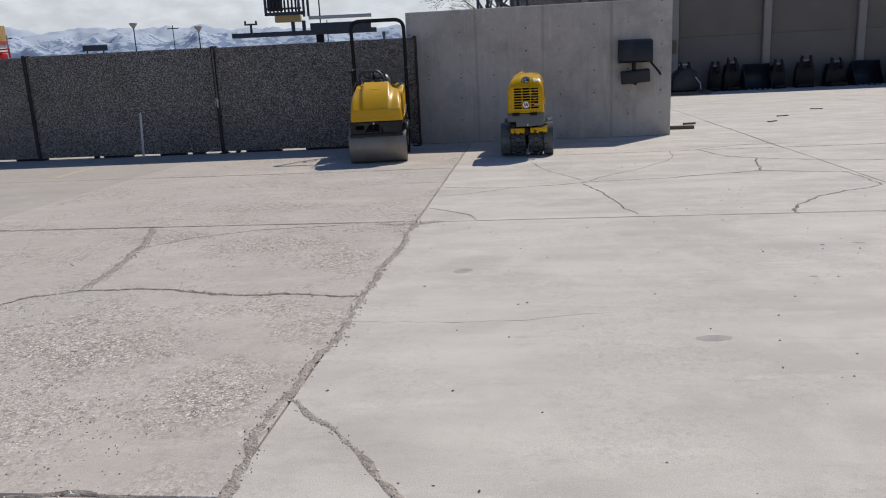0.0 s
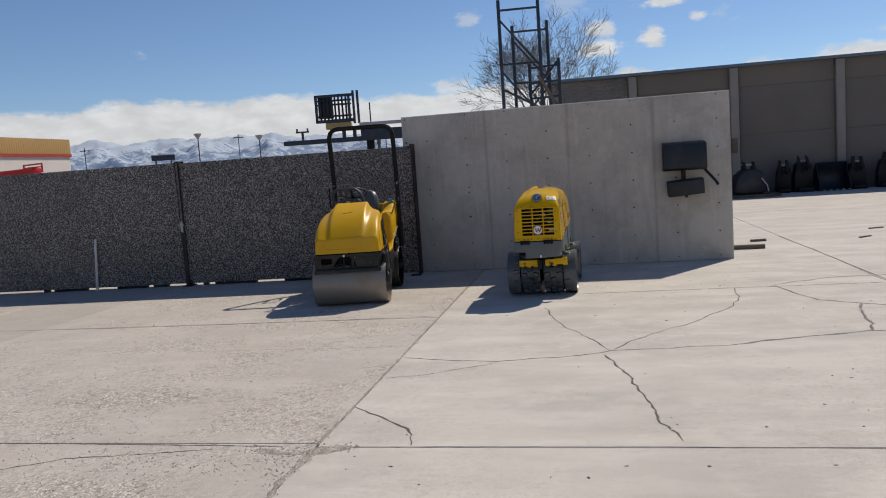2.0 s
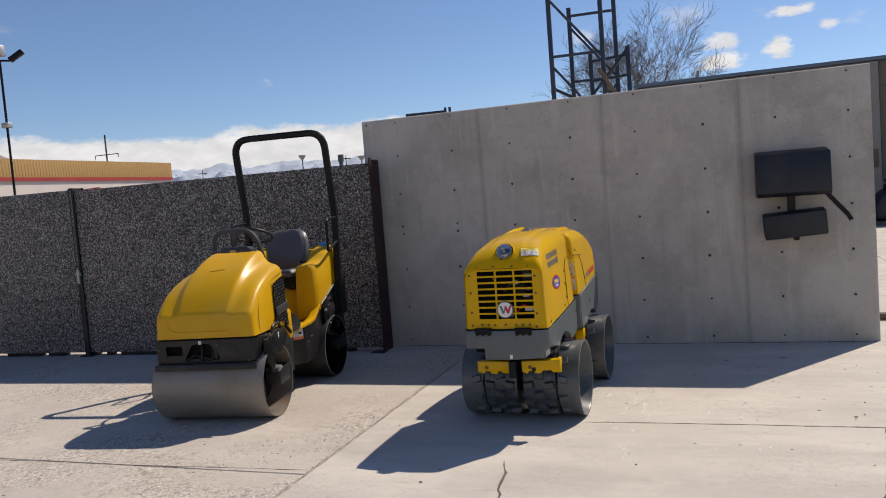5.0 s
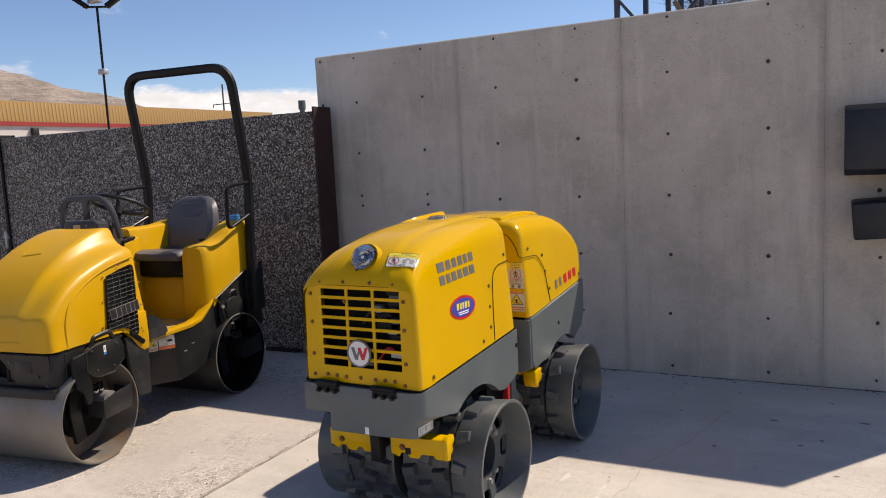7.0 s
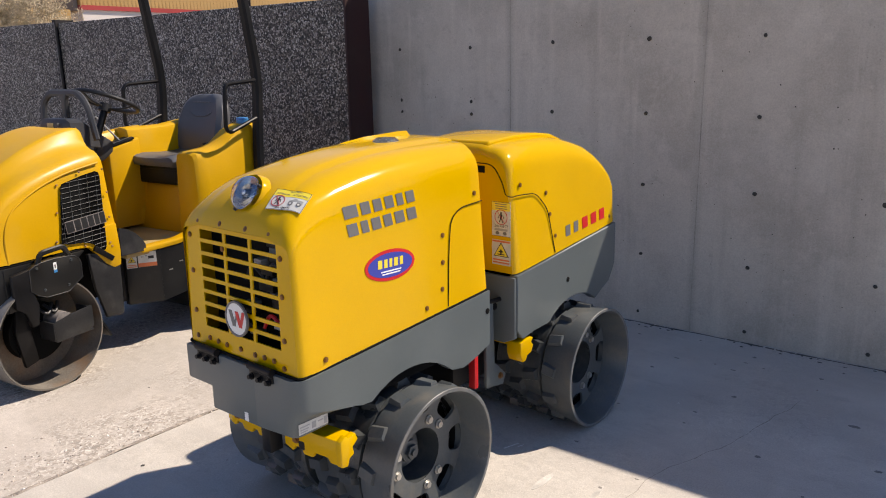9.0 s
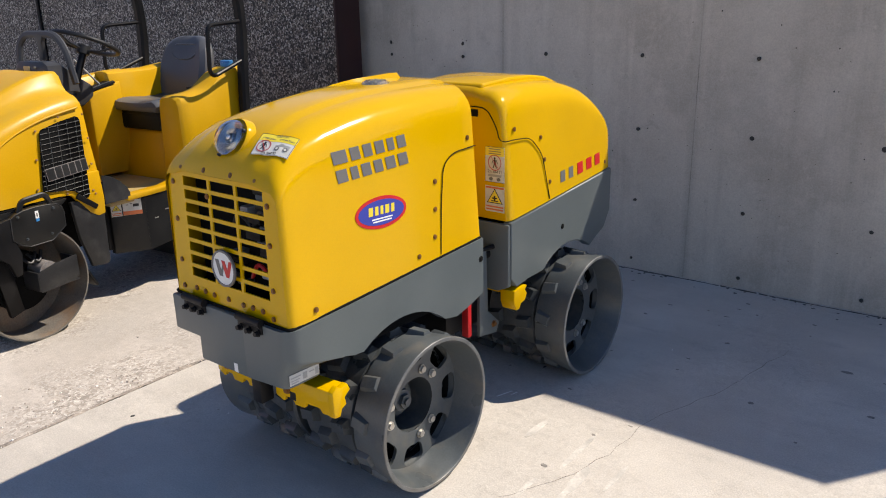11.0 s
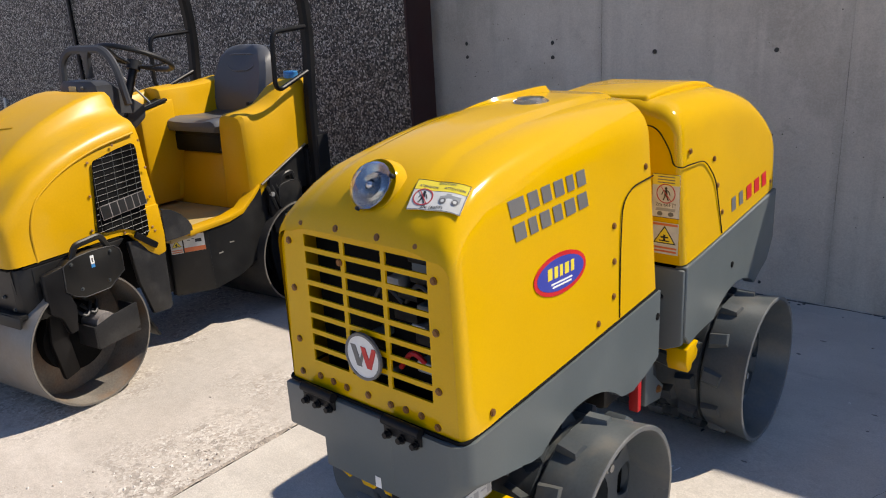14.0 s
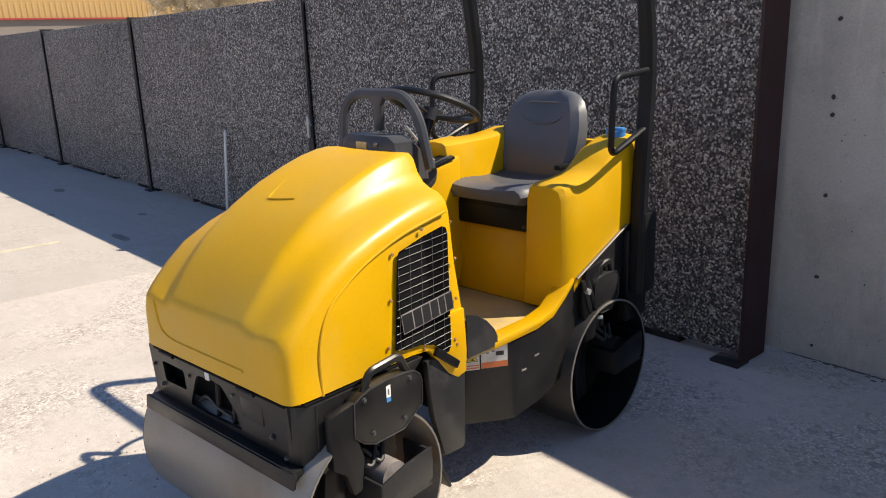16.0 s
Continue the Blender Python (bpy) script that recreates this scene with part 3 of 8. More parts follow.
def part(name, bm, material, parent, label="", m=None):
    """One mesh object under a thing or a part."""
    ob = new(name, bm if isinstance(bm, bpy.types.Mesh) else mesh_of(name, bm, material))
    ob.parent = parent
    if m is not None:
        ob.matrix_basis = m
    return tagged(ob, label)


def thing(name, label, category, m=None, group="", kind=""):
    ob = new(name)
    if m is not None:
        ob.matrix_basis = m
    return tagged(ob, label, category, group, kind)


def solid(name, bm, material, label, category, group="", kind="", m=None):
    ob = new(name, mesh_of(name, bm, material))
    if m is not None:
        ob.matrix_basis = m
    return tagged(ob, label, category, group, kind)


def merge(a, b):
    me = bpy.data.meshes.new("tmp")
    b.to_mesh(me)
    b.free()
    a.from_mesh(me)
    bpy.data.meshes.remove(me)
    return a


def bevel(bm, w, seg=2, angle=0.5):
    es = [e for e in bm.edges if len(e.link_faces) == 2 and e.calc_face_angle(0) > angle]
    bmesh.ops.bevel(bm, geom=es, offset=w, segments=seg, affect="EDGES", profile=0.5, clamp_overlap=True)
    return bm


def box(c, s, w=0.0, m=None, seg=2):
    bm = bmesh.new()
    bmesh.ops.create_cube(bm, size=1)
    bmesh.ops.scale(bm, vec=s, verts=bm.verts)
    if w:
        bevel(bm, w, seg)
    if m is not None:
        bm.transform(m)
    bmesh.ops.translate(bm, vec=c, verts=bm.verts)
    return bm


def prism(poly, axis, a, b, w=0.0, seg=2):
    """A polygon in the two other axes, drawn out from a to b along axis."""
    def at(p, d):
        return {"x": (d, p[0], p[1]), "y": (p[0], d, p[1]), "z": (p[0], p[1], d)}[axis]
    bm = bmesh.new()
    lo, hi = [bm.verts.new(at(p, a)) for p in poly], [bm.verts.new(at(p, b)) for p in poly]
    n = len(poly)
    bm.faces.new(lo)
    bm.faces.new(hi[::-1])
    for k in range(n):
        bm.faces.new((lo[k], hi[k], hi[(k + 1) % n], lo[(k + 1) % n]))
    bmesh.ops.recalc_face_normals(bm, faces=bm.faces)
    if w:
        bevel(bm, w, seg)
    return bm


def loft(rings, closed=True, caps=(True, True)):
    bm = bmesh.new()
    vs = [[bm.verts.new(p) for p in r] for r in rings]
    n = len(rings[0])
    for a, b in zip(vs, vs[1:]):
        for k in range(n if closed else n - 1):
            j = (k + 1) % n
            bm.faces.new((a[k], a[j], b[j], b[k]))
    if caps[0]:
        bm.faces.new(vs[0])
    if caps[1]:
        bm.faces.new(vs[-1][::-1])
    return bm


def rounded(pts, r, n=5, closed=False):
    """A polyline with its corners rounded."""
    pts = [Vector(p) for p in pts]
    out = []
    N = len(pts)
    for k, p in enumerate(pts):
        if not closed and k in (0, N - 1):
            out.append(p)
            continue
        a, b = pts[k - 1], pts[(k + 1) % N]
        d1, d2 = (a - p), (b - p)
        rr = min(r, d1.length * 0.49, d2.length * 0.49)
        p1, p2 = p + d1.normalized() * rr, p + d2.normalized() * rr
        for i in range(n + 1):
            s = i / n
            out.append(p1 * (1 - s) ** 2 + p * 2 * s * (1 - s) + p2 * s * s)
    return out


def tube(path, r, sides=10, closed=False, prof=None):
    """A tube along a path; prof: own section as (side, up) pairs in place of a circle."""
    path = [Vector(p) for p in path]
    n = len(path)
    prof = prof or [(r * math.cos(2 * math.pi * k / sides), r * math.sin(2 * math.pi * k / sides)) for k in range(sides)]
    rings, up = [], None
    for k, p in enumerate(path):
        a = path[k - 1] if k or closed else p
        b = path[(k + 1) % n] if k < n - 1 or closed else p
        d = (b - a).normalized()
        if up is None:
            up = Vector((0, 0, 1)) if abs(d.z) < 0.9 else Vector((0, 1, 0))
        side = d.cross(up).normalized()
        up = side.cross(d).normalized()
        rings.append([p + side * s + up * t for s, t in prof])
    if closed:
        rings.append(rings[0])
        bm = loft(rings, caps=(False, False))
        bmesh.ops.remove_doubles(bm, verts=bm.verts, dist=1e-5)
        return bm
    return loft(rings)


def sq(w, h=None, c=0.004):
    a, b = w / 2, (h or w) / 2
    return [(a - c, -b), (a, -b + c), (a, b - c), (a - c, b), (-a + c, b), (-a, b - c), (-a, -b + c), (-a + c, -b)]


def revolve(prof, segs=48, c=(0, 0, 0), closed=True, axis="x"):
    """A profile of (along, radius) pairs turned about an axis through c."""
    bm = bmesh.new()
    rings = []
    for x, r in prof:
        ring = []
        for k in range(segs):
            a = 2 * math.pi * k / segs
            ca, sa = r * math.cos(a), r * math.sin(a)
            q = {"x": (x, ca, sa), "y": (ca, x, sa), "z": (ca, sa, x)}[axis]
            ring.append(bm.verts.new(Vector(q) + Vector(c)))
        rings.append(ring)
    pairs = list(zip(rings, rings[1:])) + ([(rings[-1], rings[0])] if closed else [])
    for a, b in pairs:
        for k in range(segs):
            bm.faces.new((a[k], a[(k + 1) % segs], b[(k + 1) % segs], b[k]))
    return bm


def cyl(a, b, r, segs=16, w=0.0):
    bm = tube([a, b], r, segs)
    if w:
        bevel(bm, w, 2, 1.0)
    return bm


def ball(c, r, seg=14, squash=(1, 1, 1)):
    bm = bmesh.new()
    bmesh.ops.create_uvsphere(bm, u_segments=seg, v_segments=seg // 2 + 2, radius=r)
    bmesh.ops.scale(bm, vec=squash, verts=bm.verts)
    bmesh.ops.translate(bm, vec=c, verts=bm.verts)
    return bm


def cells(us, vs, hole, to3, thick):
    """A plate of cells with holes where hole(i, j); to3 maps (u, v) to space."""
    bm = bmesh.new()
    grid = {}

    def vert(i, j):
        if (i, j) not in grid:
            grid[(i, j)] = bm.verts.new(to3(us[i], vs[j]))
        return grid[(i, j)]
    for i in range(len(us) - 1):
        for j in range(len(vs) - 1):
            if not hole(i, j):
                bm.faces.new((vert(i, j), vert(i + 1, j), vert(i + 1, j + 1), vert(i, j + 1)))
    bmesh.ops.recalc_face_normals(bm, faces=bm.faces)
    bmesh.ops.solidify(bm, geom=bm.faces[:], thickness=thick)
    return bm


def pierced(outer, holes, to3, thick):
    """A plate of any outline with openings of any outline; to3 maps (u, z) to space."""
    bm = bmesh.new()
    edges = []
    for loop in [outer] + list(holes):
        vs = [bm.verts.new(to3(*p)) for p in loop]
        edges += [bm.edges.new((vs[k - 1], vs[k])) for k in range(len(vs))]
    bmesh.ops.triangle_fill(bm, use_beauty=True, edges=edges)
    bmesh.ops.recalc_face_normals(bm, faces=bm.faces)
    bmesh.ops.solidify(bm, geom=bm.faces[:], thickness=thick)
    return bm


def lettering(text, size, depth=0.0008):
    """Letters as a mesh in the xy plane, centred."""
    cu = bpy.data.curves.new("t", "FONT")
    cu.body, cu.size, cu.align_x, cu.align_y, cu.extrude, cu.resolution_u = text, size, "CENTER", "CENTER", depth, 3
    ob = new("t", cu)
    dg = bpy.context.evaluated_depsgraph_get()
    me = bpy.data.meshes.new_from_object(ob.evaluated_get(dg))
    bpy.data.objects.remove(ob)
    bm = bmesh.new()
    bm.from_mesh(me)
    return bm


def lerp(table, x):
    """Piecewise linear look-up in (x, value...) rows, smoothed."""
    for a, b in zip(table, table[1:]):
        if x <= b[0]:
            s = max(0.0, (x - a[0]) / (b[0] - a[0]))
            return [p + (q - p) * s for p, q in zip(a[1:], b[1:])]
    return list(table[-1][1:])


def facing(p, normal, up=(0, 0, 1)):
    """A pose at p whose z points along normal and whose y points up."""
    z = Vector(normal).normalized()
    x = Vector(up).cross(z).normalized()
    y = z.cross(x)
    m = Matrix((x, y, z)).transposed().to_4x4()
    m.translation = p
    return m


# ---- ground ----
JX, JY = -0.09, 6.98


def make_ground():
    bm = bmesh.new()
    bmesh.ops.create_grid(bm, x_segments=8, y_segments=8, size=3500)
    g = solid("ground", bm, EARTH, "dusty grey-brown ground running out to the hills", "ground", kind="structure", m=pose(0, 0, -0.06))
    bm = prism([(-60, -40), (45, -40), (45, 31.2), (-60, 31.2)], "z", -0.058, -0.022)
    solid("pavement", bm, CRACK_DIRT, "dirt-filled bed under the yard's concrete slabs", "pavement", kind="structure")
    yard = thing("yard_slabs", "cracked pale concrete yard slabs, worn to aggregate on one side", "pavement", kind="structure")

    def slab(x0, x1, y0, y1, material):
        g2 = 0.005
        bm = prism([(x0 + g2, y0 + g2), (x1 - g2, y0 + g2), (x1 - g2, y1 - g2), (x0 + g2, y1 - g2)], "z", -0.03, 0.0, 0.005, 1)
        part("slab", bm, material, yard)
    ys_left = (-40, -12, -7.8, -2.9, 2.1, 7.02, 10.83, 17, 24, 31.2)
    ys_right = (-40, -12, -7.8, -2.9, 2.0, 6.96, 12.02, 17.2, 24, 31.2)
    for xa, xb in ((-60, -25), (-25, -15), (-15, -10), (-10, -5), (-5, JX)):
        for y0, y1 in zip(ys_left, ys_left[1:]):
            slab(xa, xb, y0, y1, SLAB_WORN if xb == JX else SLAB_MID)
    for xa, xb in ((JX, 4.85), (4.85, 9.8), (9.8, 15), (15, 25), (25, 45)):
        ys = [y for y in ys_right if y != 12.02] if xa == JX else ys_right
        for y0, y1 in zip(ys, ys[1:]):
            slab(xa, xb, y0, y1, SLAB_SMOOTH)
    return yard


yard = make_ground()


def crack(points, width, seed, wander=0.02, filled=False):
    """A ragged dirt-filled crack along a few bends."""
    rnd = random.Random(seed)
    pts = [Vector((x, y, 0)) for x, y in points]
    fine = []
    for a, b in zip(pts, pts[1:]):
        n = max(2, int((b - a).length / 0.06))
        d = (b - a).normalized()
        s = Vector((-d.y, d.x, 0))
        drift = 0.0
        for k in range(n):
            f = k / n
            drift = drift * 0.8 + rnd.uniform(-1, 1) * wander * 0.6
            fine.append(a.lerp(b, f) + s * drift * math.sin(math.pi * f) ** 0.5 if k else a)
    fine.append(pts[-1])
    width *= 0.72
    bm = bmesh.new()
    rows = []
    for k, p in enumerate(fine):
        d = (fine[min(k + 1, len(fine) - 1)] - fine[max(k - 1, 0)]).normalized()
        s = Vector((-d.y, d.x, 0))
        w = width * (0.35 + rnd.random() * 0.9) * (0.35 if k in (0, len(fine) - 1) else 1)
        up = min(0.004, 0.0007 + w * 0.2)
        rows.append([bm.verts.new(p + s * w + Vector((0, 0, 0.0005))), bm.verts.new(p + s * w * 0.3 + Vector((0, 0, up))),
                     bm.verts.new(p - s * w * 0.3 + Vector((0, 0, up))), bm.verts.new(p - s * w + Vector((0, 0, 0.0005)))])
    for a, b in zip(rows, rows[1:]):
        for k in range(3):
            bm.faces.new((a[k], a[k + 1], b[k + 1], b[k]))
    part("crack", bm, CRACK_FILL if filled else RUBBLE if width > 0.012 else HAIRLINE if width < 0.003 else CRACK_DIRT, yard, "dirt-filled crack")
    return fine


CRACKS = [
    ([(-0.09, 1.4), (-0.08, 2.11), (-0.12, 2.94), (-0.07, 3.78), (-0.1, 4.54), (-0.06, 6.0), (-0.06, 6.95)], 0.040, 0.03),
    ([(-0.09, 7.0), (-0.092, 8.5), (-0.09, 11.0), (-0.092, 14.0)], 0.0195, 0.006),
    ([(-0.11, 2.94), (0.09, 2.72), (0.22, 2.59), (0.39, 2.36), (0.54, 2.13), (0.75, 1.7)], 0.026, 0.02),
    ([(-4.9, 7.06), (-2.94, 7.04), (-1.44, 7.0), (-0.3, 6.97)], 0.014, 0.006),
    ([(-0.45, 6.93), (-0.2, 6.86), (-0.02, 6.9), (0.14, 6.95)], 0.075, 0.03),
    ([(0.1, 6.96), (1.6, 6.98), (3.42, 6.94), (4.8, 6.9)], 0.003, 0.004),
    ([(-4.0, 3.9), (-2.63, 4.45), (-2.51, 4.64), (-2.24, 4.77), (-1.64, 4.77), (-0.99, 4.6), (-0.67, 4.63), (-0.12, 4.54)], 0.030, 0.035),
    ([(-2.24, 4.77), (-2.34, 5.49), (-2.45, 6.09), (-2.79, 6.98)], 0.050, 0.03),
    ([(-2.45, 6.09), (-2.14, 6.47), (-1.64, 6.76), (-0.73, 6.92)], 0.011, 0.02),
    ([(-0.1, 4.03), (0.72, 4.0), (1.14, 4.07), (1.48, 4.15)], 0.0028, 0.03),
    ([(-0.08, 7.72), (0.21, 7.46), (0.4, 7.28), (0.49, 6.99)], 0.013, 0.02),
    ([(-0.06, 9.08), (0.15, 9.01), (0.48, 8.93), (0.8, 8.89), (1.24, 8.97), (1.69, 9.16), (2.2, 9.2), (2.64, 9.25), (2.92, 9.38), (3.3, 9.5), (3.86, 9.66), (4.4, 9.45), (5.15, 9.23)], 0.011, 0.02),
    ([(-0.06, 8.43), (0.29, 8.54), (0.7, 8.79), (0.8, 8.89)], 0.007, 0.02),
    ([(1.03, 11.19), (1.25, 10.28), (1.45, 9.76), (1.61, 9.38), (1.69, 9.16)], 0.010, 0.03),
    ([(1.64, 9.03), (1.72, 8.68), (1.81, 8.38), (1.88, 7.9), (2.03, 7.07)], 0.0135, 0.04),
    ([(3.16, 11.99), (3.06, 11.21), (2.9, 10.82), (2.46, 10.17), (2.07, 9.75), (1.72, 9.2)], 0.0095, 0.03),
    ([(3.6, 12.1), (3.83, 11.09), (4.15, 10.86), (5.02, 10.38), (6.2, 10.2)], 0.0185, 0.03),
    ([(3.6, 12.1), (4.3, 12.5), (5.2, 12.55)], 0.014, 0.03),
    ([(4.15, 10.86), (4.0, 10.3), (3.85, 9.63)], 0.0195, 0.03),
    ([(4.83, 17.24), (4.86, 14.16), (4.82, 11.86)], 0.012, 0.02),
    ([(3.42, 6.94), (3.63, 7.42), (3.91, 7.79), (4.75, 8.37), (4.74, 9.42)], 0.0195, 0.04),
    ([(-4.7, 10.79), (-3.07, 10.79), (-1.45, 10.83), (-0.12, 10.9)], 0.009, 0.008),
    ([(-2.42, 9.5), (-0.9, 9.48), (-0.15, 9.47)], 0.004, 0.02),
    ([(-1.3, 2.0), (-0.93, 2.08), (-0.67, 2.13), (-0.35, 2.1)], 0.02, 0.02),
    ([(-1.0, 14.535), (0.5, 14.54), (2.0, 14.535), (3.55, 14.54)], 0.014, 0.006),
    ([(1.4, 11.98), (2.0, 12.0), (3.02, 12.01), (4.8, 12.02)], 0.012, 0.004),
    ([(4.86, 12.02), (6.8, 12.02), (9.7, 12.02)], 0.016, 0.006),
    ([(2.05, 13.95), (1.93, 13.35), (1.80, 13.02), (1.766, 12.873), (1.757, 12.7), (1.736, 12.587), (1.715, 12.463), (1.681, 12.39), (1.624, 12.286), (1.57, 12.2)], 0.0016, 0.02),
    ([(2.75, 9.29), (2.92, 9.38), (3.3, 9.5), (3.86, 9.66), (4.4, 9.45)], 0.018, 0.02),
]


def stain(x, y, w, h, seed, material):
    """A thin irregular patch on the slabs."""
    rnd = random.Random(seed)
    pts = []
    for k in range(22):
        a = 2 * math.pi * k / 22
        q = 0.85 + 0.12 * math.sin(2 * a + seed) + rnd.uniform(-0.06, 0.06)
        pts.append((x + w / 2 * q * math.cos(a), y + h / 2 * q * math.sin(a)))
    part("stain", prism(pts, "z", -0.0003, 0.0006 + (seed % 23) * 0.00003), material, yard)


STAIN_DARK = mat("dark_stain", (0.345, 0.32, 0.285), 0.9, 0, 0.2, 12, 90, 0.2)
STAIN_OIL = mat("oily_mark", (0.20, 0.185, 0.165), 0.8, 0, 0.3, 14, 90, 0.2)
LINE_YELLOW = mat("worn_yellow_line", (0.50, 0.44, 0.31), 0.9, 0, 0.2, 12, 60, 0.2, dirt=(0.5, 0.45, 0.38), dirt_amt=0.9, dirt_scale=10)
SPOT = mat("tar_spot", (0.05, 0.047, 0.045), 0.8, 0, 0.2, 12, 90, 0.2)
for k, (x, y, w, h) in enumerate(((0.52, 5.14, 0.16, 0.14), (1.97, 3.7, 0.2, 0.12), (2.86, 4.85, 0.05, 0.04), (3.5, 5.76, 0.1, 0.05))):
    stain(x, y, w, h, k, STAIN_DARK)
rs = random.Random(31)
for k in range(70):
    stain(rs.uniform(0, 4.7), rs.uniform(1.6, 14.3), rs.uniform(0.008, 0.035), rs.uniform(0.008, 0.03), 100 + k, SPOT)
for k in range(30):
    stain(rs.uniform(-4, 0), rs.uniform(2, 12.5), rs.uniform(0.008, 0.03), rs.uniform(0.008, 0.03), 200 + k, SPOT)
for k in range(60):
    stain(rs.uniform(-0.9, 3.6), 14.53 - abs(rs.gauss(0, 0.04)), rs.uniform(0.008, 0.03), rs.uniform(0.006, 0.02), 500 + k, SPOT)
for k in range(45):
    stain(rs.uniform(0.6, 3.7), rs.uniform(12.4, 14.4), rs.uniform(0.010, 0.03), rs.uniform(0.008, 0.02), 600 + k, STAIN_OIL)
# pale scuffs beside the trench roller, dark marks by the wall, a worn yellow line
SCUFF = mat("pale_scuff_streak", (0.560, 0.522, 0.468), 0.9, 0, 0.2, 14, 90, 0.2)
for k, (x, y, w, h) in enumerate(((1.74, 12.30, 0.03, 0.36), (1.79, 12.18, 0.018, 0.26), (1.70, 11.36, 0.02, 0.14), (1.62, 12.30, 0.02, 0.18))):
    stain(x, y, w, h, 300 + k, SCUFF)
for k, (x, y, w, h) in enumerate(((-9.6, 13.18, 0.4, 0.12), (-8.0, 12.7, 0.16, 0.08), (-7.25, 13.4, 0.16, 0.08), (-6.36, 12.9, 0.4, 0.12))):
    stain(x, y, w, h, 400 + k, STAIN_OIL)
CHALK = mat("white_scratch", (0.80, 0.79, 0.76), 0.8, 0, 0.1, 20, 120, 0.1)
part("scratch", prism([(1.196, 12.766), (1.200, 12.763), (1.226, 12.836), (1.222, 12.840)], "z", -0.0003, 0.0008), CHALK, yard, "short white scratch")
part("scratch", prism([(1.236, 12.812), (1.239, 12.811), (1.249, 12.840), (1.246, 12.841)], "z", -0.0003, 0.0008), CHALK, yard)
for k, (x, y, w, h) in enumerate(((1.606, 12.449, 0.03, 0.022), (1.654, 12.727, 0.02, 0.014), (2.05, 13.30, 0.03, 0.02), (2.45, 13.45, 0.035, 0.02), (2.62, 13.10, 0.03, 0.02), (2.30, 13.80, 0.05, 0.03), (2.75, 13.90, 0.06, 0.03))):
    stain(x, y, w, h, 700 + k, STAIN_OIL)
for k, (x, y, w, h) in enumerate(((1.74, 12.44, 0.05, 0.20), (1.66, 12.60, 0.03, 0.30), (1.46, 12.64, 0.04, 0.16), (1.84, 12.52, 0.02, 0.22))):
    stain(x, y, w, h, 720 + k, SCUFF)
for k in range(20):
    a = rs.uniform(0, 6.28)
    stain(2.05 + 0.55 * math.cos(a) + rs.gauss(0, 0.22), 11.75 + 0.35 * math.sin(a) + rs.gauss(0, 0.16), rs.uniform(0.012, 0.05), rs.uniform(0.02, 0.12), 760 + k, SCUFF)
part("painted_line", prism([(-6.62, 11.2), (-6.50, 11.2), (-6.58, 12.45), (-6.66, 12.45)], "z", 0.0003, 0.0018), LINE_YELLOW, yard, "worn yellow painted line")
CRACK_LINES = [crack(p, w, k, wd, k in (0, 1, 2, 4, 7)) for k, (p, w, wd) in enumerate(CRACKS)]


def make_crumbs():
    """Loose stone crumbs along the wide cracks and over the worn slabs."""
    rnd = random.Random(5)
    verts, faces = [], []

    def crumb(x, y, r):
        n = len(verts)
        a0 = rnd.uniform(0, 6.28)
        h = r * rnd.uniform(0.5, 1.0)
        for k in range(5):
            a = a0 + 1.2566 * k
            q = r * rnd.uniform(0.7, 1.2)
            verts.append((x + q * math.cos(a), y + q * math.sin(a), 0.0003))
        for k in range(3):
            a = a0 + 2.09 * k + 0.3
            verts.append((x + r * 0.5 * math.cos(a), y + r * 0.5 * math.sin(a), h))
        faces.extend([(n, n + 1, n + 5), (n + 1, n + 6, n + 5), (n + 1, n + 2, n + 6), (n + 2, n + 3, n + 6), (n + 3, n + 7, n + 6), (n + 3, n + 4, n + 7), (n + 4, n, n + 7), (n, n + 5, n + 7), (n + 5, n + 6, n + 7)])
    for (pts, w, _), line in zip(CRACKS, CRACK_LINES):
        if w < 0.012:
            continue
        for p in line:
            for _ in range(int(w * (260 if w > 0.02 else 110))):
                crumb(p.x + rnd.gauss(0, w * 0.6), p.y + rnd.gauss(0, w * 0.6), rnd.uniform(0.003, 0.008))
    for _ in range(450):
        crumb(-0.06 - abs(rnd.gauss(0, 0.8)), 6.70 + rnd.gauss(0, 0.15), rnd.uniform(0.002, 0.007))
    for _ in range(11000):
        x, y = -rnd.random() ** 1.3 * 4.2 - 0.12, rnd.uniform(1.2, 12.2)
        if noise.noise(Vector((x * 0.9, y * 0.9, 3))) > 0.08:
            crumb(x, y, rnd.uniform(0.002, 0.007))
    for _ in range(260):
        crumb(rnd.uniform(0, 5), rnd.uniform(1.5, 14.2), rnd.uniform(0.003, 0.008))
    tree = STONE_CRUMB.node_tree
    geo, ramp = tree.nodes.new("ShaderNodeNewGeometry"), tree.nodes.new("ShaderNodeValToRGB")
    ramp.color_ramp.elements[0].color, ramp.color_ramp.elements[1].color = (0.34, 0.30, 0.26, 1), (0.76, 0.72, 0.66, 1)
    ramp.color_ramp.elements.new(0.5).color = (0.42, 0.35, 0.29, 1)
    tree.links.new(geo.outputs["Random Per Island"], ramp.inputs[0])
    tree.links.new(ramp.outputs[0], tree.nodes["Principled BSDF"].inputs["Base Color"])
    me = bpy.data.meshes.new("gravel")
    me.from_pydata(verts, [], faces)
    me.materials.append(STONE_CRUMB)
    tagged(new("gravel", me), "loose pale stone crumbs strewn over worn concrete", "gravel", kind="stuff")


make_crumbs()


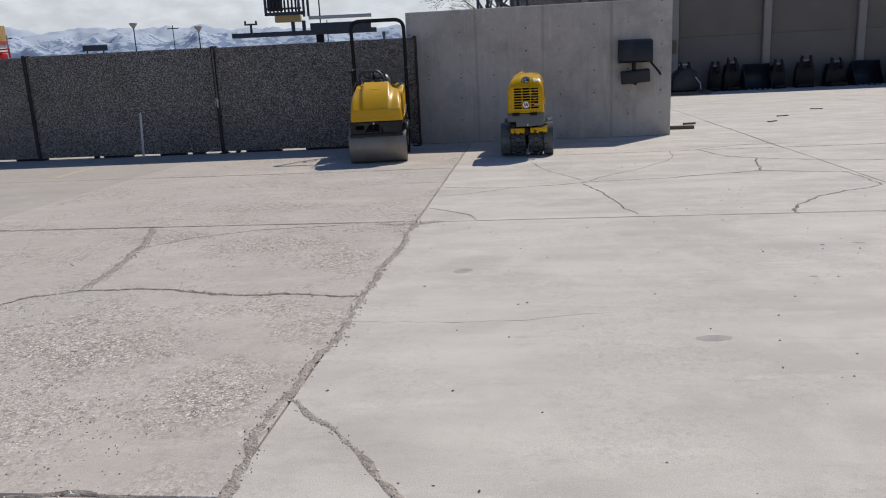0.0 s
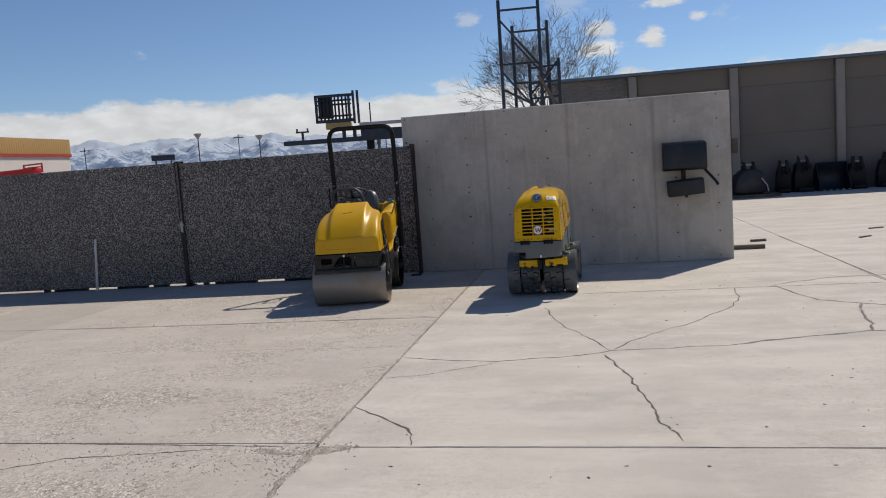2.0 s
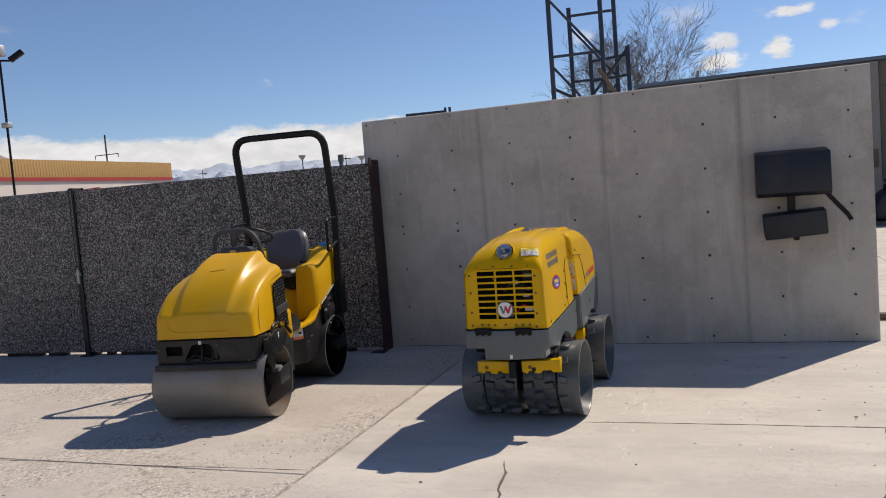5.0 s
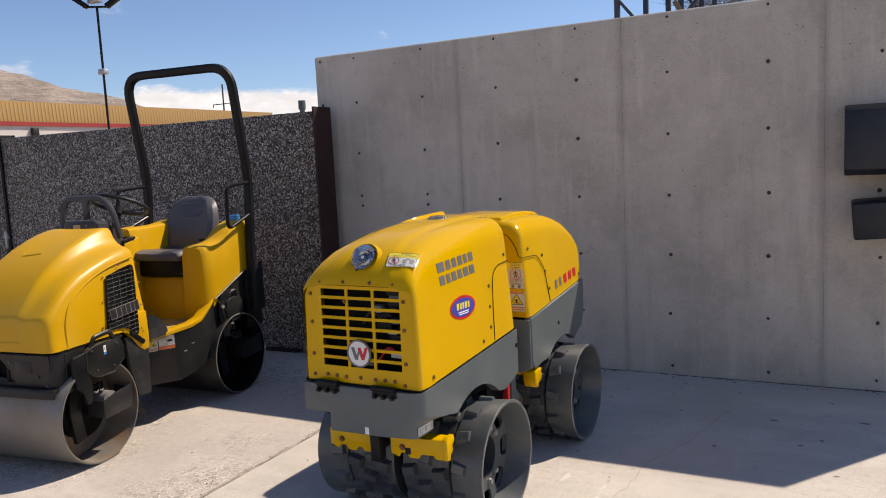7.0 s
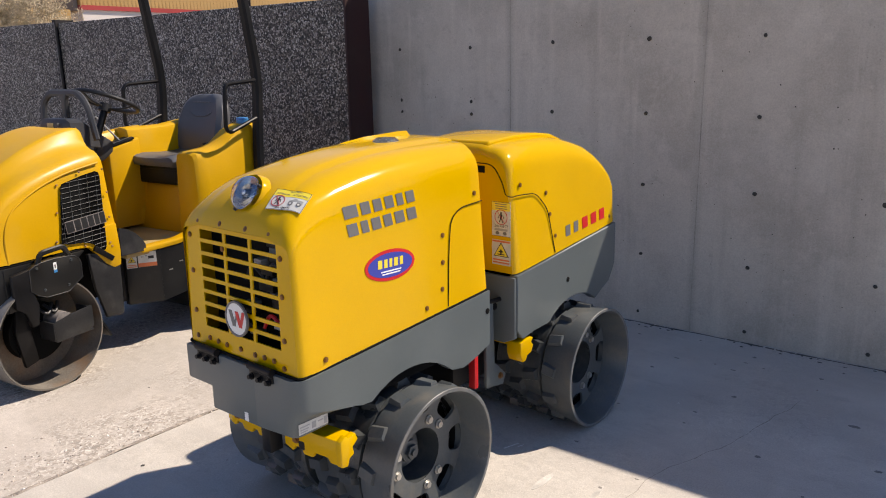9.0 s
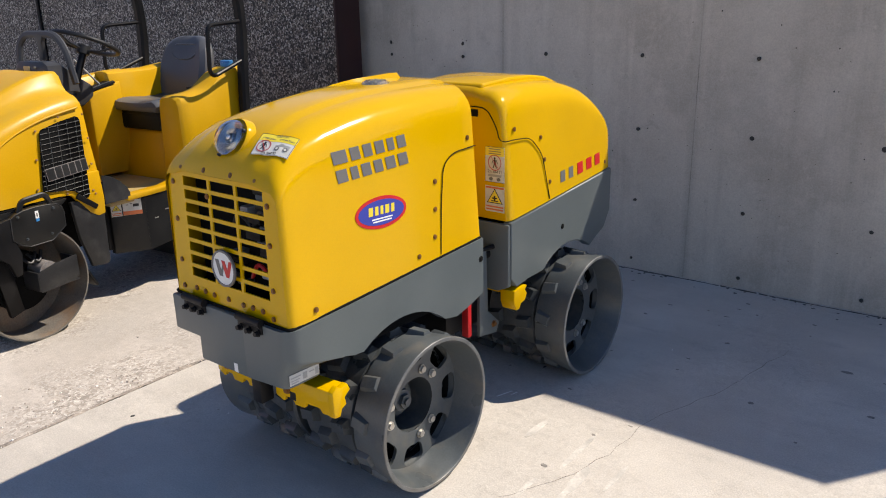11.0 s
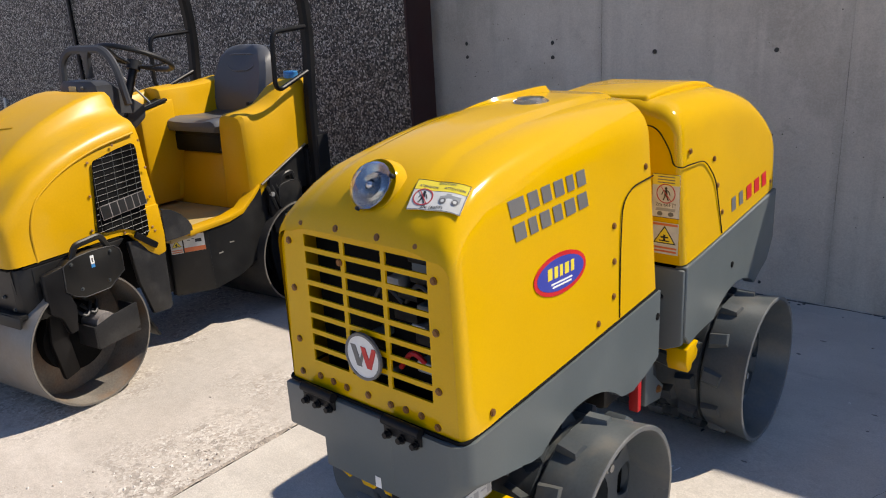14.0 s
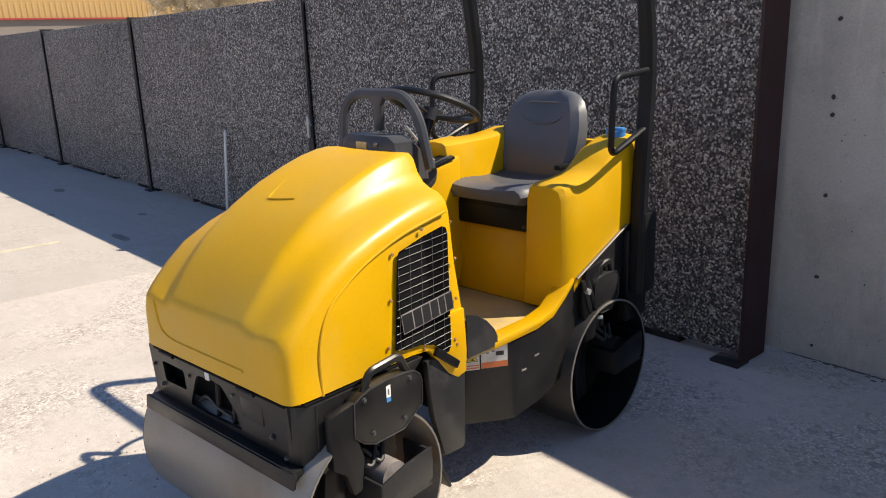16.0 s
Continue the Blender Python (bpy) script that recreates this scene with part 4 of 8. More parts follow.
# ---- cast concrete wall ----
def make_concrete_wall():
    w = thing("wall_concrete", "tall grey cast concrete wall with rows of dark tie holes", "wall", kind="structure")
    x0, x1, y0, y1, h = -1.256, 3.605, 14.556, 14.80, 2.445
    # formwork panels, each a hair out of line with the next
    edges = [x0, 0.05, 1.29, 2.53, x1]
    for k, (a, b) in enumerate(zip(edges, edges[1:])):
        d = (0.0, 0.0008, 0.0, 0.001)[k]
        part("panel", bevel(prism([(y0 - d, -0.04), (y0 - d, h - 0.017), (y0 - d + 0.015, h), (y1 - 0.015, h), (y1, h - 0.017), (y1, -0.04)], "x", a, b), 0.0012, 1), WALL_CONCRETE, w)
    for x in edges[1:-1]:
        part("joint_line", box((x, y0 - 0.0005, h / 2), (0.003, 0.003, h - 0.01)), JOINT, w)
    part("core", box(((x0 + x1) / 2, (y0 + y1) / 2 + 0.01, h / 2 - 0.02), (x1 - x0 - 0.04, y1 - y0 - 0.03, h - 0.02)), WALL_CONCRETE, w)
    hole = mesh_of("tie_hole", revolve([(0.0, 0.0005), (0.0005, 0.008), (0.002, 0.0118), (0.0035, 0.0112), (0.0045, 0.0005)], 9, closed=False, axis="y"), TIE)
    rnd = random.Random(8)
    for x in (-1.20, -0.866, -0.257, 0.354, 0.972, 1.596, 2.211, 2.832, 3.42):
        for z in (0.065, 0.424, 0.832, 1.238, 1.648, 2.055, 2.405) if x > 0 else (0.065, 0.424, 0.832, 1.21, 1.289, 1.635, 2.045, 2.40):
            s = rnd.uniform(0.85, 1.1) * (0.75 if z > 2.3 or z < 0.1 else 1)
            part("tie_hole", hole, TIE, w, m=Matrix.Translation((x + rnd.uniform(-0.005, 0.005), y0 - 0.0072, z + rnd.uniform(-0.004, 0.004))) @ Matrix.Rotation(rnd.uniform(0, 3), 4, "Y") @ Matrix.Diagonal((s * rnd.uniform(0.85, 1.15), 1, s * rnd.uniform(0.9, 1.25), 1)))
    # small pits and drilled spots
    for k in range(190):
        s = rnd.uniform(0.10, 0.32)
        px, pz = (rnd.uniform(x0 + 0.05, x1 - 0.05), rnd.uniform(0.4, 2.4)) if k < 80 else (rnd.uniform(0.2, x1 - 0.05), 2.42 - abs(rnd.gauss(0, 0.38)))
        part("pit", hole, TIE, w, m=Matrix.Translation((px, y0 - 0.0072, pz)) @ Matrix.Rotation(rnd.uniform(-0.6, 0.6), 4, "Y") @ Matrix.Diagonal((s, 1, s * rnd.uniform(0.7, 1.6), 1)))


make_concrete_wall()


# ---- pebble panel wall with steel posts ----
AGG = pose(-1.15, 14.235, 0, 0, 0, 2.0)


def make_panel_wall():
    w = thing("wall_panels", "dark exposed-aggregate panel wall between rusty steel posts", "wall", m=AGG, kind="structure")
    at = [0.0, 3.74, 7.47, 11.03] + [14.62 + 3.6 * k for k in range(7)]
    rnd = random.Random(3)
    for k in range(10):
        xb, xa = (-at[k] - 0.02 if k else 0.088), -at[k + 1] + 0.02
        dz = rnd.uniform(-0.012, 0.012)
        part("panel", box(((xa + xb) / 2, 0.085, 1.016 + dz / 2), (xb - xa, 0.13, 1.948 + dz), 0.006), AGGREGATE, w)
        for j in range(9):
            sx = xa + (xb - xa) * rnd.random()
            part("packing_block", box((sx, 0.09, 0.019), (rnd.uniform(0.06, 0.45), 0.10, 0.046), 0.004), BLACK_POST, w)
    flange = prism([(-0.033, -0.006), (0.033, -0.006), (0.033, 0.006), (0.004, 0.006), (0.004, 0.164), (0.033, 0.164), (0.033, 0.176), (-0.033, 0.176), (-0.033, 0.164), (-0.004, 0.164), (-0.004, 0.006), (-0.033, 0.006)], "z", -0.015, 2.015)
    slim = mesh_of("post", flange, BLACK_POST)
    plate = mesh_of("base_plate", box((0, 0.05, 0.008), (0.16, 0.20, 0.016), 0.003), BLACK_POST)
    for k in range(1, 11):
        part("post", slim, None, w, m=Matrix.Translation((-at[k], 0.0, 0)))
        part("base_plate", plate, None, w, m=Matrix.Translation((-at[k], 0, 0)))
    big = prism([(0.090, -0.036), (0.106, -0.036), (0.106, 0.205), (0.030, 0.205), (0.030, 0.193), (0.095, 0.193), (0.095, -0.024), (0.090, -0.024)], "z", 0.005, 2.015, 0.0015, 1)
    part("end_post", big, RUST_POST, w, "rusty maroon steel end post")
    part("base_plate", plate, None, w, m=Matrix.Translation((0.035, -0.045, 0)) @ Matrix.Diagonal((0.95, 0.55, 1, 1)))
    # slotted strut with pale dusty face on the upper half of one post
    part("slotted_strut", box((-at[1], -0.010, 1.52), (0.026, 0.007, 0.94), 0.001, None, 1), DUSTY_STRUT, w, "pale slotted strut")
    slot = mesh_of("slot", prism([(x * 0.7, z) for x, z in ((-0.006, -0.016), (0.006, -0.016), (0.006, 0.016), (-0.006, 0.016))], "y", -0.0005, 0.0005), DARK)
    for k in range(18):
        part("slot", slot, None, w, m=Matrix.Translation((-at[1], -0.0143, 1.09 + 0.051 * k)))
    part("slotted_strut", box((-at[3], -0.010, 1.64), (0.022, 0.007, 0.72), 0.001, None, 1), DUSTY_STRUT, w, "pale slotted strut")
    # bracket with white arrow tip on a post
    part("bracket", prism([(-at[1] - 0.014, 0.88), (-at[1] + 0.014, 0.88), (-at[1] + 0.016, 1.0), (-at[1] + 0.04, 0.975), (-at[1], 1.07), (-at[1] - 0.04, 0.975), (-at[1] - 0.016, 1.0)], "y", -0.03, -0.008, 0.003), PALE_STEEL, w, "small pale arrow-shaped bracket")
    # white marker stake leaning on the panels
    solid("marker_stake", prism([(-0.022, 0.0), (0.022, 0.0), (0.02, 0.83), (0.0, 0.86), (-0.02, 0.83)], "y", 0, 0.012, 0.002), DUSTY_WHITE, "thin white wooden stake leaning on the panel wall", "stake", m=pose(-6.455, 13.97, 0.0, -4, 1.5, 2))
    # pipe cap standing behind the panels
    v = thing("vent_pipe", "grey metal vent pipe with cap behind the panel wall", "vent pipe", m=pose(-1.76, 15.0, 0))
    part("pipe", cyl((0, 0, 0), (0, 0, 2.09), 0.024, 14), GREY_PAINT, v)
    part("cap", cyl((0, 0, 2.07), (0, 0, 2.15), 0.034, 14, 0.008), GREY_PAINT, v)


make_panel_wall()


# ---- red car parked along the panel wall ----
def make_car():
    t = thing("car", "glossy red car parked beside the aggregate panel wall", "car", m=pose(-15.9, 12.85, 0, 0, 0, 2))
    rings = []
    for u, z0, z1, w in ((0.0, 0.40, 0.68, 0.42), (-0.03, 0.33, 0.76, 0.55), (-0.10, 0.29, 0.81, 0.68), (-0.25, 0.26, 0.85, 0.78), (-0.60, 0.25, 0.89, 0.84), (-1.6, 0.25, 0.94, 0.87), (-2.8, 0.25, 0.94, 0.87), (-3.6, 0.27, 0.90, 0.82), (-3.95, 0.32, 0.80, 0.70), (-4.05, 0.42, 0.66, 0.5)):
        rings.append([Vector((u, y * w, z)) for y, z in ((-1, (z0 + z1) / 2), (-0.97, z1 - 0.12), (-0.86, z1 - 0.02), (-0.4, z1), (0.4, z1), (0.86, z1 - 0.02), (0.97, z1 - 0.12), (1, (z0 + z1) / 2), (0.95, z0 + 0.06), (0.8, z0), (-0.8, z0), (-0.95, z0 + 0.06))])
    body = part("body", loft(rings), CAR_RED, t)
    rings = [[Vector((u, y * w, z)) for y, z in ((-1, 0.84), (-0.82, z1 - 0.05), (-0.6, z1), (0.6, z1), (0.82, z1 - 0.05), (1, 0.84))] for u, z1, w in ((-0.55, 1.00, 0.70), (-1.0, 1.34, 0.76), (-1.3, 1.42, 0.78), (-2.0, 1.40, 0.78), (-2.5, 1.25, 0.76), (-2.95, 1.0, 0.72))]
    part("cabin", loft(rings), NAVY, body, "dark glazed cabin")
    for u in (-0.85, -3.2):
        for s in (-1, 1):
            part("wheel", cyl((u, s * 0.70, 0.31), (u, s * 0.88, 0.31), 0.31, 28, 0.03), RUBBER, t)


CAR_RED = mat("car_red", (0.62, 0.008, 0.012), 0.25, 0, 0.04, 3, 100, 0.0, coat=0.5)
make_car()


# ---- wall bracket with dark boxes ----
def make_wall_box():
    t = thing("wall_light", "dark navy box light with smaller box on the concrete wall", "wall light", m=pose(2.938, 14.55, 0.006))
    part("housing", prism([(0.0, 1.335), (-0.22, 1.335), (-0.27, 1.37), (-0.245, 1.71), (0.0, 1.75)], "x", -0.30, 0.30, 0.008), NAVY, t)
    part("lower_housing", box((0, 0, 0), (0.51, 0.16, 0.22), 0.015, pose(0, 0, 0, 8, -4.0, 0)), NAVY, t, m=pose(0.0, -0.17, 1.09))
    part("bracket", box((-0.01, -0.05, 1.28), (0.055, 0.10, 0.18), 0.006), BLACK_POST, t)
    part("bracket", box((0.02, -0.05, 0.965), (0.04, 0.10, 0.06), 0.005), BLACK_POST, t)
    part("arm", tube([(0.27, -0.16, 1.34), (0.42, -0.20, 1.15), (0.445, -0.205, 1.10)], 0, prof=sq(0.05, 0.035)), BLACK, t)
    for u in (-0.12, 0.12):
        part("bolt", cyl((u, -0.22, 1.13), (u, -0.262, 1.13), 0.012), NAVY, t)


make_wall_box()


# ---- trench roller ----
def section(v, w, zb, zt, r, draft, crown=0.014, n=6):
    """Hood cross-section at length v: upright sides with a little draft, round shoulders, crowned top."""
    pts = [(-w, zb)]
    side = w - draft
    for k in range(n + 1):
        a = math.pi - (math.pi / 2) * k / n
        pts.append((-side + r + r * math.cos(a), zt - crown - r + r * math.sin(a)))
    top = side - r
    for s, d in ((-0.93, 0.95), (-0.80, 0.30), (-0.68, 0.06), (-0.3, 0.0), (0.3, 0.0), (0.68, 0.06), (0.80, 0.30), (0.93, 0.95)):
        pts.append((s * top, zt - crown * d))
    for k in range(n + 1):
        a = math.pi / 2 - (math.pi / 2) * k / n
        pts.append((side - r + r * math.cos(a), zt - crown - r + r * math.sin(a)))
    pts.append((w, zb))
    return [Vector((x, v, z)) for x, z in pts]


def stadium(w, h, n=6):
    r = h / 2
    pts = []
    for k in range(n + 1):
        a = -math.pi / 2 + math.pi * k / n
        pts.append((w / 2 - r + r * math.cos(a), r * math.sin(a)))
    for k in range(n + 1):
        a = math.pi / 2 + math.pi * k / n
        pts.append((-w / 2 + r + r * math.cos(a), r * math.sin(a)))
    return pts


def oval(w, h, n=28):
    return [(w / 2 * math.cos(2 * math.pi * k / n), h / 2 * math.sin(2 * math.pi * k / n)) for k in range(n)]


def slanted(w, h, slant=0.0, x=0.0, y=0.0):
    return [(x - w / 2 - slant * h / 2, y - h / 2), (x + w / 2 - slant * h / 2, y - h / 2), (x + w / 2 + slant * h / 2, y + h / 2), (x - w / 2 + slant * h / 2, y + h / 2)]


def word_blocks(widths, h, gap, slant, depth=0.0008):
    """A mark as a row of plain slanted bars, centred."""
    bm = bmesh.new()
    total = sum(widths) + gap * (len(widths) - 1)
    x = -total / 2
    for w in widths:
        bm = merge(bm, prism(slanted(w, h, slant, x + w / 2), "z", 0, depth))
        x += w + gap
    return bm


def skin(rings):
    """Two lookups on a hood lofted through rings: the flank's u at (v, z), and the top's z at (u, v)."""
    def ring_at(v):
        for a, b in zip(rings, rings[1:]):
            if v <= b[0].y or b is rings[-1]:
                f = min(1.0, max(0.0, (v - a[0].y) / (b[0].y - a[0].y)))
                return [p.lerp(q, f) for p, q in zip(a, b)]

    def side(v, z):
        r = ring_at(v)
        for p, q in zip(r[len(r) // 2:], r[len(r) // 2 + 1:]):
            if q.z <= z <= p.z:
                return p.x + (q.x - p.x) * (p.z - z) / max(p.z - q.z, 1e-6)
        return r[-1].x

    def top(u, v):
        r = ring_at(v)
        for p, q in zip(r, r[1:]):
            if p.x <= u <= q.x:
                return p.z + (q.z - p.z) * (u - p.x) / max(q.x - p.x, 1e-6)
        return r[-1].z
    return side, top


def wrap(bm, side, v0, z0, turn, lift=0.0012):
    """Lay a flat mark on the flank, following its curve."""
    c, n = math.cos(radians(turn)), math.sin(radians(turn))
    for p in bm.verts:
        v, z = v0 + p.co.x * c - p.co.y * n, z0 + p.co.x * n + p.co.y * c
        p.co = Vector((side(v, z) + lift + p.co.z, v, z))
    return bm


def marks(parent, widths, h, gap, slant, side, v0, z0, turn, material, label, depth=0.0008):
    """Plain slanted bars in a row on the flank, each a part."""
    x = -(sum(widths) + gap * (len(widths) - 1)) / 2
    for w in widths:
        part("mark", wrap(prism(slanted(w, h, slant, x + w / 2), "z", 0, depth), side, v0, z0, turn), material, parent, label)
        x += w + gap


def hug(lab, m, top):
    """Presses a flat sticker at pose m onto a hood's curved top."""
    n, back = m.to_3x3().col[2], m.inverted()
    for ob in [lab] + list(lab.children):
        bm = bmesh.new()
        bm.from_mesh(ob.data)
        kind = ob.name.split(".")[0]
        if len(bm.verts) <= 8:
            bmesh.ops.subdivide_edges(bm, edges=[q for q in bm.edges if q.calc_length() > 0.006], cuts=7, use_grid_fill=True)
        lift = {"label": 0.0022, "head": 0.0024}.get(kind, 0.0029)
        sub = Matrix.Identity(4) if ob is lab else ob.matrix_basis
        for v in bm.verts:
            p = sub @ v.co
            q = m @ Vector((p.x, p.y, 0))
            q.z = q.z * 0.6 + top(q.x, q.y) * 0.4
            v.co = sub.inverted() @ (back @ (q + n * (p.z + lift)))
        bm.to_mesh(ob.data)
        bm.free()


def caution_label(parent, m, w, h, tall=False):
    """White caution sticker with a yellow head, a struck-out round sign, bars and writing."""
    lab = part("label", prism(slanted(w, h), "z", 0, 0.0008), DUSTY_WHITE, parent, "white and yellow caution sticker", m)
    part("head", prism(slanted(w * 0.98, h * (0.24 if tall else 0.34), 0, 0, h * (0.37 if tall else 0.32)), "z", 0.0008, 0.0012), LABEL_YELLOW, lab)
    for x, y, a, b in ((0, h * 0.495, w, h * 0.01), (0, -h * 0.495, w, h * 0.01), (-w * 0.496, 0, w * 0.008, h), (w * 0.496, 0, w * 0.008, h)):
        part("edge_line", prism(slanted(a, b, 0, x, y), "z", 0.0008, 0.0013), PRINT_BLACK, lab)
    big = min(w, h)
    c = (-w * 0.27, -h * 0.10) if not tall else (0, h * 0.06)
    rad = big * (0.26 if not tall else 0.33)
    bm = tube([(c[0] + rad * math.cos(a * 0.3491), c[1] + rad * math.sin(a * 0.3491), 0.0012) for a in range(18)], 0, closed=True, prof=sq(big * 0.035, 0.0006, 0.0001))
    part("ring", bm, RED_PRINT, lab)
    part("stroke", prism(slanted(big * 0.032, rad * 1.5, -0.75, *c), "z", 0.0015, 0.0018), RED_PRINT, lab)
    bm = prism([(c[0] + p[0], c[1] + rad * 0.56 + p[1]) for p in oval(rad * 0.30, rad * 0.30, 10)], "z", 0.0008, 0.0013)
    bm = merge(bm, prism(slanted(rad * 0.34, rad * 0.62, 0, c[0], c[1] + rad * 0.08), "z", 0.0008, 0.0013))
    for lean in (-0.42, 0.42):
        bm = merge(bm, prism(slanted(rad * 0.14, rad * 0.55, lean, c[0] - lean * rad * 0.40, c[1] - rad * 0.45), "z", 0.0008, 0.0013))
        bm = merge(bm, prism(slanted(rad * 0.10, rad * 0.50, lean, c[0] - lean * rad * 0.85, c[1] + rad * 0.10), "z", 0.0008, 0.0013))
    part("sign", bm, PRINT_BLACK, lab)
    if not tall:
        part("writing", lettering("CAUTION", h * 0.105, 0.0002), PRINT_GREY, lab, m=Matrix.Translation((w * 0.08, h * 0.425, 0.0013)))
        for word, x in (("ATENCION", -0.24), ("ATTENTION", 0.25)):
            part("writing", lettering(word, h * 0.105, 0.0002), PRINT_GREY, lab, m=Matrix.Translation((w * x, h * 0.265, 0.0013)))
        part("writing", lettering("2m (66FT)", h * 0.145, 0.0002), PRINT_BLACK, lab, m=Matrix.Translation((-w * 0.04, -h * 0.405, 0.0010)))
        body = prism([(w * 0.04, -h * 0.16), (w * 0.42, -h * 0.16), (w * 0.42, h * 0.03), (w * 0.25, h * 0.03), (w * 0.23, h * 0.08), (w * 0.15, h * 0.08), (w * 0.13, 0.0), (w * 0.04, -h * 0.02)], "z", 0.0008, 0.0011)
        part("drawing", body, LINE_GREY, lab)
        for x in (0.11, 0.34):
            wheel = [(p[0] + w * x, p[1] - h * 0.18) for p in oval(h * 0.19, h * 0.19, 14)]
            part("drawing", prism(wheel, "z", 0.0008, 0.0014), PRINT_GREY, lab)
            part("drawing", prism([(p[0] + w * x, p[1] - h * 0.18) for p in oval(h * 0.10, h * 0.10, 12)], "z", 0.0014, 0.0017), DUSTY_WHITE, lab)
    else:
        for k in range(3):
            part("writing", prism(slanted(w * 0.62, h * 0.022, 0, 0, h * (0.44 - 0.065 * k)), "z", 0.0012, 0.0015), PRINT_GREY, lab)
        part("writing", lettering("2m 66FT!", w * 0.19, 0.0002), PRINT_BLACK, lab, m=Matrix.Translation((0, -h * 0.20, 0.0010)))
        for s in (-0.2, 0.2):
            part("drawing", prism([(p[0] + w * s, p[1] - h * 0.41) for p in oval(w * 0.2, w * 0.16, 14)], "z", 0.0008, 0.0014), PRINT_GREY, lab)
        part("drawing", prism(slanted(w * 0.7, h * 0.07, 0.3, 0, -h * 0.31), "z", 0.0008, 0.0011), LINE_GREY, lab)
    return lab


def warning_triangle(parent, m, w, h):
    lab = part("label", prism(slanted(w, h), "z", 0, 0.0008), DUSTY_WHITE, parent, "white warning sticker with yellow triangle", m)
    r = w * 0.42
    part("triangle", prism([(-r, -r * 0.45), (r, -r * 0.45), (0, r * 1.1)], "z", 0.0008, 0.0014), PRINT_BLACK, lab)
    part("triangle", prism([(-r * 0.84, -r * 0.36), (r * 0.84, -r * 0.36), (0, r * 0.94)], "z", 0.0014, 0.002), LABEL_YELLOW, lab)
    part("sign", merge(prism(slanted(r * 0.2, r * 0.5, 0, 0, r * 0.08), "z", 0.002, 0.0024), merge(prism(slanted(r * 0.62, r * 0.12, 0, 0, r * 0.10), "z", 0.002, 0.0024), prism(slanted(r * 0.9, r * 0.10, 0, 0, -r * 0.20), "z", 0.002, 0.0024))), PRINT_BLACK, lab)
    for k in range(2):
        part("stripe", prism(slanted(w * 0.9, h * 0.06, 0, 0, -h * (0.30 + 0.11 * k)), "z", 0.0008, 0.0014), LABEL_ORANGE, lab)
    part("stripe", prism(slanted(w * 0.96, h * 0.07, 0, 0, h * 0.44), "z", 0.0008, 0.0014), LABEL_ORANGE, lab)


def bolt_mesh(r=0.007, h=0.006):
    return mesh_of("bolt", revolve([(-0.002, 0.0004), (-0.002, r * 1.4), (0.0015, r * 1.4), (0.0015, r), (h, r * 0.9), (h, 0.0004)], 8, closed=False, axis="z"), BOLT)


BOLT = mat("brown_bolt", (0.20, 0.085, 0.022), 0.5, 0.4, 0.2, 20, 100, 0.05)
RUSTY_BOLT = mat("rusty_pale_bolt", (0.42, 0.24, 0.12), 0.5, 0.4, 0.2, 20, 100, 0.05)
SILVER_BOLT = mat("zinc_bolt", (0.5, 0.48, 0.44), 0.4, 0.8, 0.1, 20, 100, 0.05)


HINGE_BOLT = bolt_mesh(0.008, 0.012)
HINGE_BOLT.materials[0] = BLACK


def make_pad():
    """A tamping foot: a block with sloping flanks, standing on the drum's top line."""
    a, b, h = (0.034, 0.026), (0.028, 0.017), 0.024
    rings = [[Vector((sx * q[0], sy * q[1], z)) for sx, sy in ((-1, -1), (1, -1), (1, 1), (-1, 1))] for q, z in ((a, -0.012), (a, 0.004), (b, h))]
    return mesh_of("pad", bevel(loft(rings), 0.003, 1), DRUM_GREY)


PAD = make_pad()
RING_PAD = make_pad()
RING_PAD.materials[0] = RING_GREY


def holed_disc(side, x, th, r0, r1, count, a0, half, h0, h1):
    """A flat wheel disc with rounded windows."""
    bm = bmesh.new()
    step = 2 * math.pi / count

    def at(a, r, dx):
        return bm.verts.new((side * (x - dx), r * math.cos(a), r * math.sin(a)))
    for k in range(count):
        mid = a0 + step * k
        outer, inner = [], []
        for e, (p, q) in enumerate((((-1, -1), (1, -1)), ((1, -1), (1, 1)), ((1, 1), (-1, 1)), ((-1, 1), (-1, -1)))):
            for j in range(9):
                f = j / 9
                bx, by = p[0] + (q[0] - p[0]) * f, p[1] + (q[1] - p[1]) * f
                g = (abs(bx) ** 3.4 + abs(by) ** 3.4) ** (-1 / 3.4)
                outer.append((mid + bx * step / 2, r0 + (r1 - r0) * (by + 1) / 2))
                inner.append((mid + bx * g * half, (h0 + h1) / 2 + by * g * (h1 - h0) / 2))
        of, nf, nb = [at(a, r, 0) for a, r in outer], [at(a, r, 0) for a, r in inner], [at(a, r, th) for a, r in inner]
        m = len(of)
        for j in range(m):
            i = (j + 1) % m
            bm.faces.new((of[j], of[i], nf[i], nf[j]))
            bm.faces.new((nf[j], nf[i], nb[i], nb[j]))
    bmesh.ops.remove_doubles(bm, verts=bm.verts, dist=1e-5)
    bmesh.ops.recalc_face_normals(bm, faces=bm.faces)
    return bm


